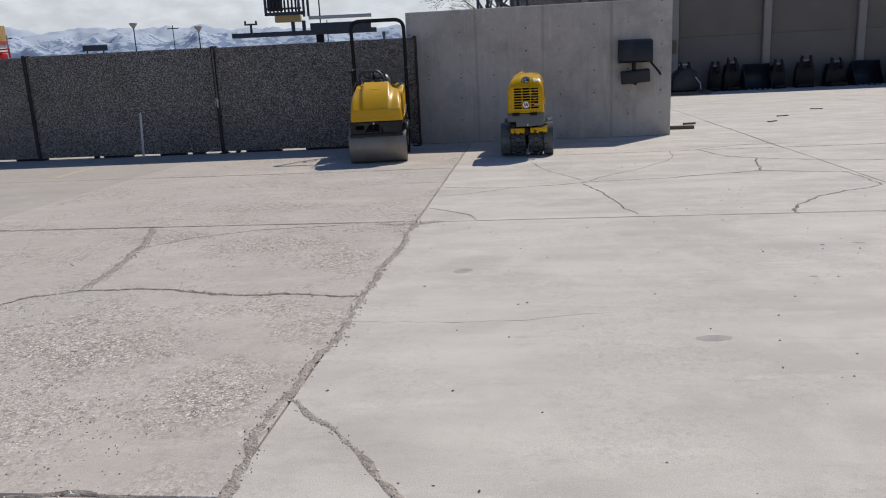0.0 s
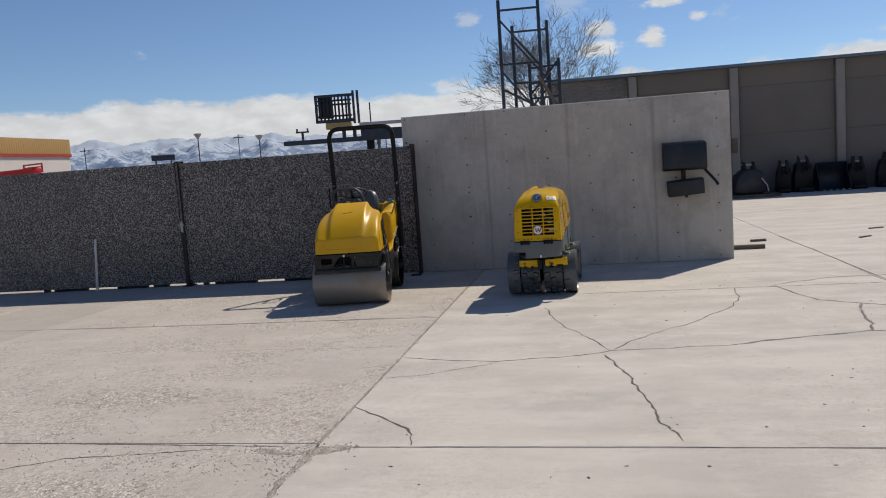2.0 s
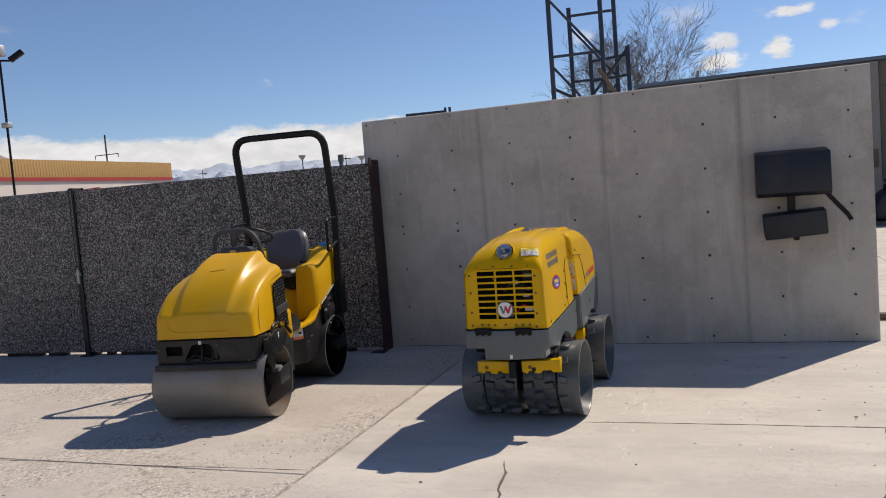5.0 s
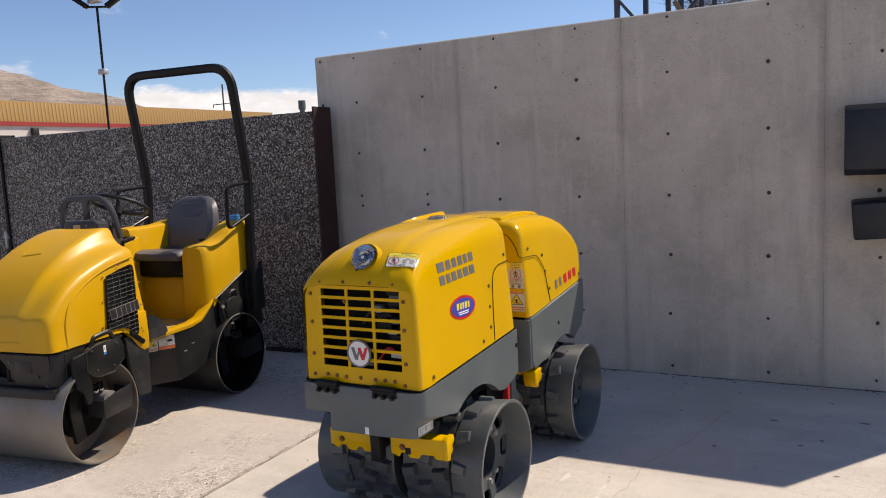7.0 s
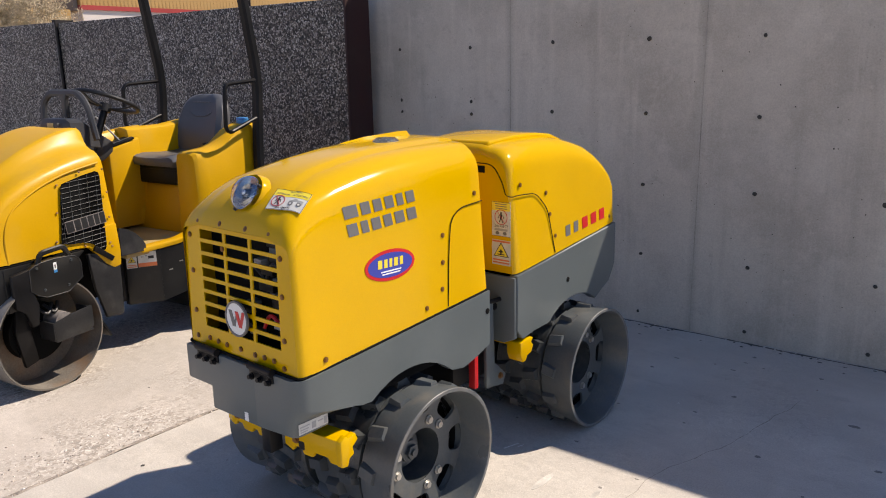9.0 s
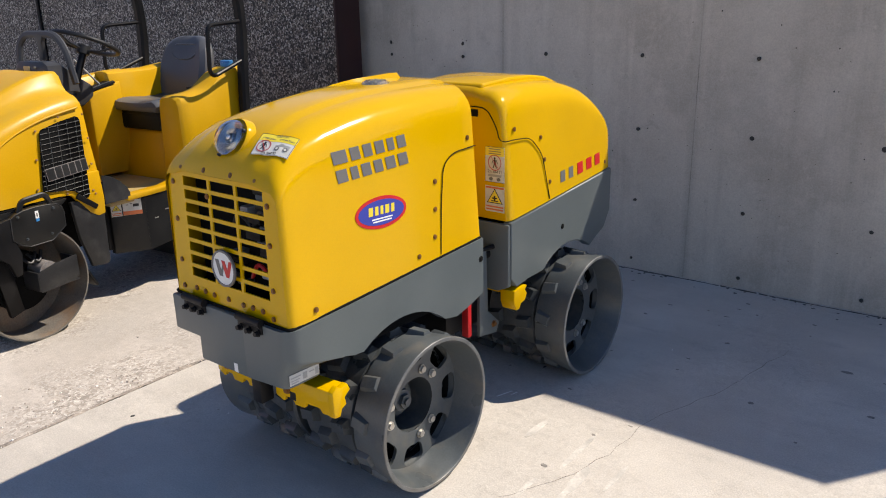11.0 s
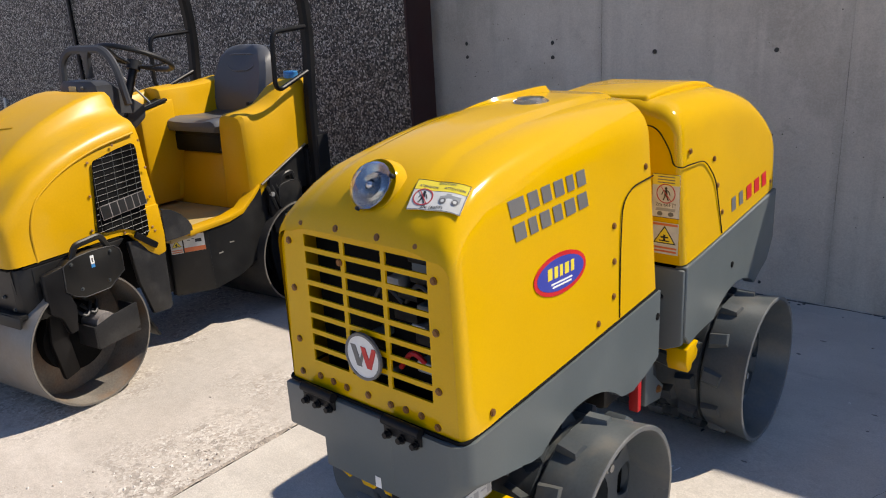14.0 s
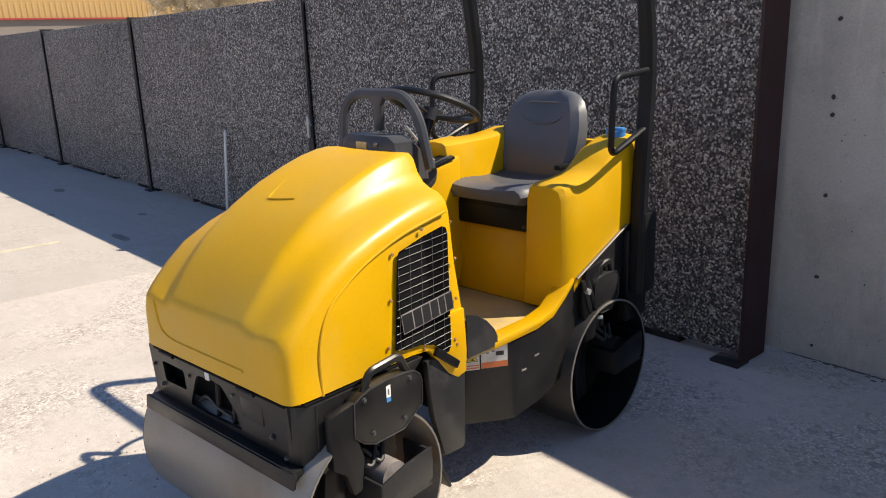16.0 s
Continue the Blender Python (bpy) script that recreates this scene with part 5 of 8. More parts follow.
def trench_drum(parent, v, zc=0.266):
    """Two padded drum halves with open outer rings, dished wheels and bolts, on the axle at length v."""
    R = 0.236
    for side in (-1, 1):
        d = part("drum", revolve([(side * 0.022, 0.10), (side * 0.022, R - 0.006), (side * 0.03, R), (side * 0.246, R), (side * 0.252, R - 0.012), (side * 0.252, R - 0.03), (side * 0.19, R - 0.03), (side * 0.19, 0.10)], 56), DRUM_GREY, parent, "dark grey padded drum half", pose(0, v, zc))
        part("outer_ring", revolve([(side * 0.256, R - 0.03), (side * 0.258, R), (side * 0.264, R + 0.006), (side * 0.401, R + 0.0225), (side * 0.408, R + 0.0225), (side * 0.408, R + 0.009), (side * 0.399, R + 0.005), (side * 0.282, R - 0.02)], 64), RING_GREY, d, "grey steel extension ring")
        part("rim_edge", revolve([(side * 0.4075, R + 0.009), (side * 0.4095, R + 0.0105), (side * 0.4095, R + 0.021), (side * 0.4075, R + 0.023)], 64), RIM_GREY, d, "scuffed grey rim edge")
        part("wheel_disc", holed_disc(side, 0.302, 0.012, 0.094, R - 0.008, 8, -0.05, 0.25, 0.148, 0.219), RING_GREY, d)
        part("bore", revolve([(side * 0.300, 0.0945), (side * 0.205, 0.090), (side * 0.205, 0.0004)], 36, closed=False), DRUM_GREY, d)
        part("hub", merge(revolve([(side * 0.212, 0.062), (side * 0.236, 0.060), (side * 0.240, 0.052), (side * 0.240, 0.040), (side * 0.256, 0.038), (side * 0.258, 0.0004)], 28, closed=False), merge(cyl((side * 0.256, 0, 0), (side * 0.270, 0, 0), 0.026, 6, 0.002), cyl((side * 0.269, 0, 0), (side * 0.279, 0, 0), 0.013, 12, 0.002))), RING_GREY, d)
        # near-black shell paints the shade seen through the wheel windows
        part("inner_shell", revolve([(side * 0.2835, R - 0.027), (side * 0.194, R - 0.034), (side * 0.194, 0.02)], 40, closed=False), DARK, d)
        bm = mesh_of("wheel_bolt", merge(cyl((0, 0, 0), (side * 0.011, 0, 0), 0.012, 6, 0.002), cyl((0, 0, 0), (side * 0.003, 0, 0), 0.016, 14)), SILVER_BOLT)
        for turn in (69, 40, 160, 191, -47, -78):
            a = radians(turn)
            part("wheel_bolt", bm, None, d, m=Matrix.Translation((side * 0.304, 0.122 * math.cos(a), 0.122 * math.sin(a))))
        for row, x in enumerate((0.066, 0.137, 0.209, 0.300)):
            for k in range(12):
                a = k * math.pi / 6 + (row % 2) * math.pi / 12 + (0.1 if row == 3 else 0)
                r0 = R if row < 3 else R + 0.004
                m = Matrix.Rotation(a, 4, "X") @ Matrix.Translation((side * x, 0, r0)) @ Matrix.Rotation(side * (0.18 if k % 2 else -0.18), 4, "Z") @ Matrix.Diagonal((1, 1, 1.05 if row < 3 else 0.85, 1))
                part("pad", RING_PAD if row == 3 else PAD, None, d, m=m)


def arch(v0, v1, vc, zc, r, n=10):
    """Points of a wheel arch from v0 to v1 (along the underside, front to rear)."""
    pts = []
    for k in range(n + 1):
        v = v0 + (v1 - v0) * k / n
        pts.append((v, zc + math.sqrt(max(r * r - (v - vc) ** 2, 0))))
    return pts


RT = pose(0.985, 12.62, 0, 0, 0, -1.5)
RT_BOLT = bolt_mesh(0.0062, 0.0035)
PLUG = bolt_mesh(0.008, 0.002)
PLUG.materials[0] = DARK


def side_pose(u, v, z, tilt=6.0):
    """A pose on the machine's right flank: x runs to the rear, y up, z outward."""
    return facing((u, v, z), (1, 0, math.tan(radians(tilt))))


def front_pose(u, v, z, back=3.0):
    return facing((u, v, z), (0, -1, math.tan(radians(back))))


def make_trench_roller():
    t = thing("trench_roller", "yellow and grey articulated trench roller with padded drums", "roller", m=RT)
    trench_drum(t, -0.461)
    trench_drum(t, 0.590, 0.260)
    # front hood
    zb = lambda v: 0.688 + (v + 0.92) * 0.062
    table = [(-0.922, 0.262, 1.085, 0.035, 0.004), (-0.914, 0.272, 1.105, 0.045, 0.008), (-0.900, 0.277, 1.130, 0.06, 0.012), (-0.875, 0.279, 1.160, 0.075, 0.02), (-0.84, 0.28, 1.190, 0.085, 0.028),
             (-0.78, 0.28, 1.222, 0.095, 0.034), (-0.70, 0.28, 1.246, 0.115, 0.036), (-0.60, 0.28, 1.264, 0.115, 0.036), (-0.48, 0.28, 1.279, 0.115, 0.036), (-0.30, 0.279, 1.288, 0.115, 0.034), (-0.12, 0.278, 1.290, 0.115, 0.032), (-0.058, 0.277, 1.288, 0.10, 0.032), (-0.045, 0.272, 1.280, 0.098, 0.032)]
    rings = [section(v, w, zb(v), zt, r, dr) for v, w, zt, r, dr in table]
    side, top = skin(rings)
    hood = part("front_hood", loft(rings, caps=(False, True)), YELLOW, t, "glossy yellow engine hood")
    # front face with slots
    ga, gb = -0.176, 0.194
    us = [-0.262, ga, -0.058, -0.046, 0.066, 0.078, gb, 0.262]
    rows = [0.690, 0.757]
    for k in range(8):
        z0 = 0.757 + 0.0403 * k
        rows += [z0 + 0.0285, z0 + 0.0403]
    rows = rows[:-1] + [1.081]

    def face(u, z):
        room = side(-0.922, min(z, 1.066)) - 0.0008
        if abs(u) > 0.2:
            u = math.copysign(0.2 + (abs(u) - 0.2) * (room - 0.2) / 0.062, u)
        return Vector((u, -0.921 + (z - 0.69) * 0.02, z))

    def hole(i, j):
        return i in (1, 3, 5) and 1 <= j <= 15 and j % 2 == 1
    part("grille", cells(us, rows, hole, face, 0.005), YELLOW, hood, "yellow slotted front grille")
    # plain near-black blocks paint the shade behind the grille slots
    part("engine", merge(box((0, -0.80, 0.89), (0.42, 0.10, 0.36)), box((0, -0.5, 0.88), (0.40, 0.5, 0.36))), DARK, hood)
    rnd = random.Random(4)
    for k in range(14):
        part("engine_part", box((rnd.uniform(-0.02, 0.18), -0.872, 0.77 + 0.022 * k), (rnd.uniform(0.03, 0.08), 0.04, rnd.uniform(0.012, 0.03)), 0.004), (GREY_PAINT, BLACK, PALE_STEEL, BLACK)[k % 4], hood)
    for k, (u, z) in enumerate(((0.12, 0.84), (0.05, 0.98), (0.15, 1.0))):
        part("hose", tube(rounded([(u - 0.05, -0.88, z - 0.05), (u, -0.892, z + 0.01), (u + 0.045, -0.885, z - 0.03)], 0.03, 5), 0.006, 8), (RED, HOSE, HOSE)[k], hood)
    # badge: plain ring and two blocks
    bd = part("badge", revolve([(0, 0.0004), (0, 0.052), (0.004, 0.050), (0.004, 0.0004)], 32, closed=False, axis="z"), WHITE, hood, "round white badge", front_pose(0.006, -0.928, 0.818, 1.2))
    part("badge_rim", revolve([(0.0, 0.049), (0.0, 0.056), (0.006, 0.055), (0.006, 0.049)], 32, axis="z"), PRINT_GREY, bd)
    part("badge_mark", prism(slanted(0.015, 0.048, -0.36, -0.020, 0), "z", 0.004, 0.0055), PRINT_GREY, bd)
    part("badge_mark", prism(slanted(0.008, 0.040, 0.36, -0.004, -0.004), "z", 0.004, 0.0052), PRINT_GREY, bd)
    part("badge_mark", prism(slanted(0.014, 0.048, -0.36, 0.011, 0), "z", 0.004, 0.0058), RED, bd)
    part("badge_mark", prism(slanted(0.013, 0.050, 0.36, 0.0275, 0.001), "z", 0.004, 0.0056), RED, bd)
    for u, z in [(-0.225, 0.715), (-0.16, 0.72), (-0.115, 0.718), (-0.07, 0.716), (0.0, 0.718), (0.07, 0.716), (0.115, 0.718), (0.16, 0.718), (0.205, 0.705), (-0.225, 0.80), (-0.225, 0.93), (-0.228, 1.045), (0.212, 0.79), (0.212, 0.92), (0.212, 1.03), (-0.175, 1.093), (-0.06, 1.096), (0.065, 1.094), (0.17, 1.090), (-0.06, 1.02)]:
        if z > 1.081:
            part("bolt", RT_BOLT, None, hood, m=front_pose(u, -0.9165 + abs(u) * 0.012, 1.099 - abs(u) * 0.03, 22))
        else:
            part("bolt", RT_BOLT, None, hood, m=front_pose(u, -0.9225 + (z - 0.69) * 0.02, z))
    for u in (-0.15, 0.12):
        h = part("hinge", merge(cyl((u - 0.055, -0.942, 0.69), (u + 0.055, -0.945, 0.69), 0.012, 12, 0.002), box((u, -0.94, 0.672), (0.11, 0.01, 0.03), 0.002)), BLACK, t, "black hood hinge")
        for k in (-0.04, 0, 0.04):
            part("bolt", HINGE_BOLT, None, h, m=front_pose(u + k, -0.948, 0.660))
    # lamp in the brow
    lp = part("lamp_pocket", revolve([(-0.004, 0.0004), (-0.004, 0.057), (0.0, 0.060), (0.003, 0.064), (-0.006, 0.069), (-0.026, 0.073)], 36, closed=False, axis="z"), YELLOW, hood, m=facing((0.008, -0.858, 1.184), (0, -1, 0.66)) @ Matrix.Diagonal((0.96, 0.98, 0.95, 1)))
    part("reflector", revolve([(0.0, 0.0004), (0.0, 0.010), (0.012, 0.014), (-0.001, 0.019), (0.010, 0.030), (0.002, 0.036), (0.012, 0.056)], 11, closed=False, axis="z"), MIRROR, lp, "faceted mirror reflector")
    part("bulb", ball((0, 0, 0.012), 0.009), CHROME, lp)
    for a in (0.5, 2.5, 4.4):
        part("clip", box((0.0565 * math.cos(a), 0.0565 * math.sin(a), 0.008), (0.010, 0.008, 0.012), 0.002, Matrix.Rotation(a, 4, "Z")), RUBBER, lp)
    dome = [(0.003 + 0.042 * math.cos(k * math.pi / 32) + (0.0003 if k % 2 else 0.0), max(0.0004, 0.0565 * math.sin(k * math.pi / 32))) for k in range(17)]
    part("lens", revolve(dome + [(x - 0.002, max(0.0004, r - 0.0018)) for x, r in dome[::-1]], 40, closed=False, axis="z"), LENS, lp, "clear ribbed headlight lens")
    cap = part("beacon_cap", revolve([(0, 0.055), (0.010, 0.052), (0.006, 0.044), (0.018, 0.038), (0.010, 0.028), (0.022, 0.016), (0.014, 0.0004)], 13, closed=False, axis="z"), AMBER, hood, "flat round clear cap with amber base", pose(0.02, -0.280, top(0.02, -0.280) - 0.004) @ Matrix.Diagonal((0.9, 0.9, 0.6, 1)))
    part("cap_lens", revolve([(0.010, 0.052), (0.026, 0.036), (0.031, 0.0004)], 24, closed=False, axis="z"), LENS, cap)
    ridge = [[Vector((-0.16, v, top(-0.16, v) - 0.006)), Vector((-0.135, v, top(-0.135, v) + h)), Vector((e - 0.012, v, top(e - 0.012, v) + h)), Vector((e, v, top(e, v) - 0.006))] for v, e, h in ((-0.42, -0.115, -0.002), (-0.36, -0.09, 0.005), (-0.28, -0.075, 0.010), (-0.20, -0.06, 0.014), (-0.13, -0.05, 0.017), (-0.09, -0.045, 0.017), (-0.08, -0.045, 0.0))]
    part("top_panel", bevel(loft(ridge), 0.002), YELLOW, hood, "raised top panel")
    # flank: seam, bolts, plain-block lettering and oval sticker
    flank = lambda v, z: 0.2805 - 0.033 * max(0.0, min(1.0, (z - 0.72) / 0.44))
    seam = rounded([(flank(0, 1.066) + 0.001, -0.046, 1.068), (flank(0, 1.06) + 0.001, -0.17, 1.062), (flank(0, 1.03) + 0.001, -0.225, 1.03), (flank(0, 0.91) + 0.001, -0.25, 0.91), (flank(0, 0.75) + 0.001, -0.272, 0.737)], 0.05, 6)
    part("seam", tube(seam, 0.0019, 6), DARK, hood, "dark panel gap")
    for v, z in ((-0.085, 1.10), (-0.272, 0.984), (-0.282, 0.893), (-0.295, 0.803), (-0.38, 0.758), (-0.83, 0.722)):
        part("bolt", RT_BOLT, None, hood, m=side_pose(flank(v, z), v, z, 4))
    marks(hood, [0.056, 0.037, 0.035, 0.037, 0.029, 0.037], 0.037, 0.015, -0.12, side, -0.548, 1.131, 2, PRINT_GREY, "grey bar mark")
    marks(hood, [0.041, 0.029, 0.037, 0.035, 0.041, 0.041], 0.037, 0.015, -0.12, side, -0.542, 1.077, 2, PRINT_GREY, "grey bar mark")
    st = part("oval_sticker", wrap(prism(oval(0.222, 0.098), "z", 0, 0.0006), side, -0.53, 0.938, -2), RED, hood, "red and blue oval sticker")
    part("oval_field", wrap(prism(oval(0.198, 0.077), "z", 0.0006, 0.0012), side, -0.53, 0.938, -2), BLUE, st)
    marks(st, [0.018, 0.014, 0.012, 0.017, 0.014], 0.026, 0.009, 0.1, side, -0.53, 0.945, -2, LABEL_YELLOW, "yellow bar mark", 0.0018)
    part("oval_line", wrap(merge(prism(slanted(0.09, 0.004, 0, 0, -0.018), "z", 0.0012, 0.0018), prism(slanted(0.08, 0.004, 0, 0, -0.026), "z", 0.0012, 0.0018)), side, -0.53, 0.938, -2), WHITE, st)
    cu, cv, e = 0.170, -0.836, 0.03
    lean = Vector((-(top(cu + e, cv) - top(cu - e, cv)) / (2 * e), -(top(cu, cv + e) - top(cu, cv - e)) / (2 * e), 1.0))
    lm = facing((cu, cv, top(cu, cv)), lean) @ pose(0, 0, 0, 0, 0, -5)
    hug(caution_label(hood, lm, 0.116, 0.078), lm, top)
    # front frame: side plates, nose plate, keel
    prof = [(-0.74, 0.695), (-0.045, 0.740), (-0.045, 0.535), (-0.12, 0.510), (-0.20, 0.492)] + arch(-0.265, -0.66, -0.48, 0.26, 0.325) + [(-0.70, 0.534), (-0.74, 0.546)]
    fr = part("front_frame", prism(prof, "x", 0.248, 0.2872), GREY_PAINT, t, "grey painted steel frame")
    part("side_plate", prism(prof, "x", -0.2872, -0.248, 0.0035, 1), GREY_PAINT, fr)
    part("nose_plate", bevel(prism([(-0.276, 0.682), (0.10, 0.682), (0.10, 0.494), (-0.15, 0.490), (-0.15, 0.565), (-0.276, 0.565)], "y", -0.940, -0.912), 0.006), GREY_PAINT, fr)
    # full width down to the fold, then turned in to a narrower skirt
    wide = [(0.08, -0.9405), (0.19, -0.9405), (0.236, -0.9405), (0.260, -0.937), (0.275, -0.924), (0.287, -0.90), (0.2875, -0.80), (0.2876, -0.7385)]
    skirt = [(0.08, -0.9405), (0.11, -0.9400), (0.200, -0.9385), (0.238, -0.935), (0.2475, -0.927), (0.2525, -0.915), (0.255, -0.86), (0.256, -0.818)]
    rings = []
    for z, slope, outer in ((0.683, 0.062, wide), (0.598, -0.22, wide), (0.588, -0.22, wide), (0.548, -0.02, skirt), (0.508, 0.02, skirt), (0.502, 0.02, [(x - 0.003, v + 0.002) for x, v in skirt])):
        inner = [(x - 0.014, v + 0.012) for x, v in outer[::-1]]
        rings.append([Vector((x, v, z + (v + 0.94) * slope - (0.006 if x < 0.15 and z < 0.52 else 0))) for x, v in outer + inner])
    part("nose_corner", loft(rings), GREY_PAINT, fr)
    # keel and axle coloured near-black for the shade under the front hood
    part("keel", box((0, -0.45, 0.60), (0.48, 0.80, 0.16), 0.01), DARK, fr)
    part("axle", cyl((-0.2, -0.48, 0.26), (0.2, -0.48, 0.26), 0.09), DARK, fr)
    part("plug", PLUG, None, fr, m=side_pose(0.2875, -0.06, 0.665, 0))
    lab = side_pose(0.2548, -0.8705, 0.528, 0) @ pose(0, 0, 0, 0, -1.5, 0)
    part("plate_label", prism(slanted(0.108, 0.033), "z", 0, 0.0008), DUSTY_WHITE, fr, "small white plate sticker", lab)
    for x, y, w, h in ((-0.032, 0.006, 0.036, 0.004), (-0.034, -0.003, 0.030, 0.003), (-0.036, -0.010, 0.026, 0.003), (0.001, 0.0, 0.016, 0.020), (0.026, 0.004, 0.020, 0.004), (0.045, -0.001, 0.012, 0.022)):
        part("label_bar", prism(slanted(w, h, 0, x, y), "z", 0.0008, 0.0012), LINE_GREY, fr, m=lab)
    part("plate_label", prism(slanted(0.018, 0.028), "z", 0, 0.0008), WHITE, fr, "", front_pose(0.028, -0.9405, 0.512, 0))
    part("gap_strip", tube(rounded([(-0.277, -0.70, 0.702), (-0.277, -0.925, 0.688), (0.275, -0.925, 0.688), (0.2795, -0.70, 0.702), (0.2785, -0.05, 0.7425)], 0.02, 4), 0.0042, 6), DARK, t, "dark gap below the hood")
    # scraper brackets
    for u0, u1 in ((-0.235, -0.025), (0.05, 0.298)):
        sc = bevel(prism([(u0, 0.375), (u0 + 0.035, 0.362), (u0 + 0.045, 0.380), (u0 + 0.075, 0.380), (u0 + 0.085, 0.362), (u0 + 0.125, 0.362), (u0 + 0.135, 0.380), (u1 - 0.055, 0.380), (u1 - 0.045, 0.366), (u1, 0.366), (u1, 0.435), (u1 - 0.012, 0.446), (u0, 0.446)], "y", -0.845, -0.83), 0.003)
        sc = merge(sc, box(((u0 + u1) / 2, -0.806, 0.440), (u1 - u0, 0.062, 0.012), 0.003))
        lean = Matrix.Translation((0, 0.012, 0.010)) @ Matrix(((1, 0, 0, 0), (0.06 if u1 > 0.1 else 0, 1, 0, 0), (0.07 if u1 > 0.1 else 0, 0, 1, 0), (0, 0, 0, 1)))
        b = part("scraper", sc, YELLOW, t, "yellow notched drum scraper", lean)
        part("bolt", bolt_mesh(0.010, 0.008), None, b, m=front_pose(u0 + 0.055, -0.846, 0.405, 0))
        part("scraper_horn", prism([(-0.848, 0.366), (-0.824, 0.362), (-0.815, 0.384), (-0.795, 0.392), (-0.800, 0.416), (-0.776, 0.432), (-0.786, 0.456), (-0.812, 0.448), (-0.825, 0.460), (-0.848, 0.446)], "x", u1 - 0.012, u1 + 0.010, 0.003) if u1 > 0 else prism([(-0.84, 0.37), (-0.78, 0.40), (-0.78, 0.445), (-0.84, 0.445)], "x", u0 - 0.01, u0 + 0.012, 0.004), YELLOW, b)
    part("scraper_block", box((0.002, -0.835, 0.405), (0.045, 0.05, 0.11), 0.005), BLACK, t)
    for u in (-0.12, 0.0, 0.14):
        part("scraper_arm", box((u, -0.77, 0.405), (0.03, 0.12, 0.03), 0.004), BLACK, t)
    for s in (-1, 1):
        b = part("scraper", merge(prism([(0.15, 0.425), (0.165, 0.392), (0.188, 0.392), (0.198, 0.412), (0.228, 0.418), (0.24, 0.445), (0.226, 0.462), (0.24, 0.478), (0.205, 0.484), (0.15, 0.476)], "x", s * 0.225, s * 0.292, 0.004), box((s * 0.17, 0.19, 0.465), (0.12, 0.05, 0.03), 0.004)), YELLOW, t, "yellow notched drum scraper")
    # joint between the halves
    j = part("joint", merge(box((0, 0.06, 0.42), (0.26, 0.26, 0.22), 0.02), cyl((0, 0.05, 0.30), (0, 0.05, 0.62), 0.06, 20, 0.01)), BLACK, t, "black articulation joint")
    part("steering_cylinder", cyl((0.16, -0.05, 0.62), (0.19, 0.20, 0.62), 0.022, 14, 0.004), BLACK, t)
    part("rod", cyl((0.2, 0.0, 0.655), (0.22, 0.18, 0.65), 0.010, 12), BLACK, t)
    part("lock_bar", box((0.232, -0.075, 0.455), (0.030, 0.022, 0.20), 0.003), RED, t, "red transport lock bar")
    part("joint_plate", prism([(0.03, 0.66), (0.075, 0.66), (0.085, 0.40), (0.16, 0.33), (0.14, 0.29), (0.03, 0.31)], "x", 0.20, 0.215, 0.003), GREY_PAINT, t)
    part("bolt", bolt_mesh(0.010, 0.008), None, t, m=side_pose(0.216, 0.12, 0.335, 0))
    for k in range(3):
        part("hose", tube(rounded([(0.05 + 0.05 * k, -0.06, 0.60), (0.07 + 0.05 * k, 0.03, 0.70 - 0.03 * k), (0.05 + 0.06 * k, 0.16, 0.60)], 0.06, 6), 0.010, 8), HOSE, t)
    # rear hood
    zr = lambda v: 0.757 + (v - 0.13) * 0.098
    table = [(0.128, 0.266, 1.205, 0.07, 0.024), (0.133, 0.274, 1.228, 0.08, 0.028), (0.146, 0.280, 1.246, 0.09, 0.03), (0.17, 0.282, 1.257, 0.095, 0.032), (0.23, 0.283, 1.264, 0.10, 0.032), (0.34, 0.284, 1.266, 0.10, 0.032), (0.46, 0.284, 1.264, 0.10, 0.032), (0.57, 0.284, 1.256, 0.10, 0.032), (0.66, 0.284, 1.238, 0.10, 0.03), (0.74, 0.284, 1.215, 0.095, 0.028), (0.80, 0.284, 1.182, 0.09, 0.024), (0.85, 0.283, 1.138, 0.08, 0.018), (0.885, 0.282, 1.090, 0.065, 0.012), (0.905, 0.279, 1.040, 0.045, 0.008), (0.914, 0.272, 1.00, 0.03, 0.004)]
    rings = [section(v, w, zr(v), zt - 0.010 * min(1.0, max(0.0, (zt - 1.1) / 0.1)), r, dr) for v, w, zt, r, dr in table]
    rside, rtop = skin(rings)
    rh = part("rear_hood", loft(rings), YELLOW, t, "glossy yellow rear hood")
    part("top_panel", bevel(prism([(0.15, 1.225), (0.165, 1.253), (0.34, 1.2615), (0.50, 1.258), (0.60, 1.246), (0.70, 1.213), (0.72, 1.18), (0.17, 1.18)], "x", -0.17, 0.135), 0.012, 3), YELLOW, rh, "raised top panel")
    rf = lambda z: 0.284 - 0.03 * max(0.0, min(1.0, (z - 0.8) / 0.36))
    seam = rounded([(0.0, 0.1265, 1.175), (0.18, 0.1265, 1.172), (0.225, 0.1265, 1.10), (0.235, 0.1265, 1.06), (rf(1.05) - 0.004, 0.133, 1.052), (rf(1.05) + 0.0015, 0.165, 1.056), (rf(1.05) + 0.0015, 0.29, 1.048), (rf(0.97) + 0.0015, 0.365, 0.975), (rf(0.8) + 0.0015, 0.405, 0.79)], 0.035, 5)
    part("seam", tube(seam, 0.0019, 6), DARK, rh, "dark panel gap")
    for v, z in ((0.19, 1.092), (0.365, 1.038), (0.385, 0.95), (0.415, 0.857), (0.868, 0.862)):
        part("bolt", RT_BOLT, None, rh, m=side_pose(rf(z), v, z, 4))
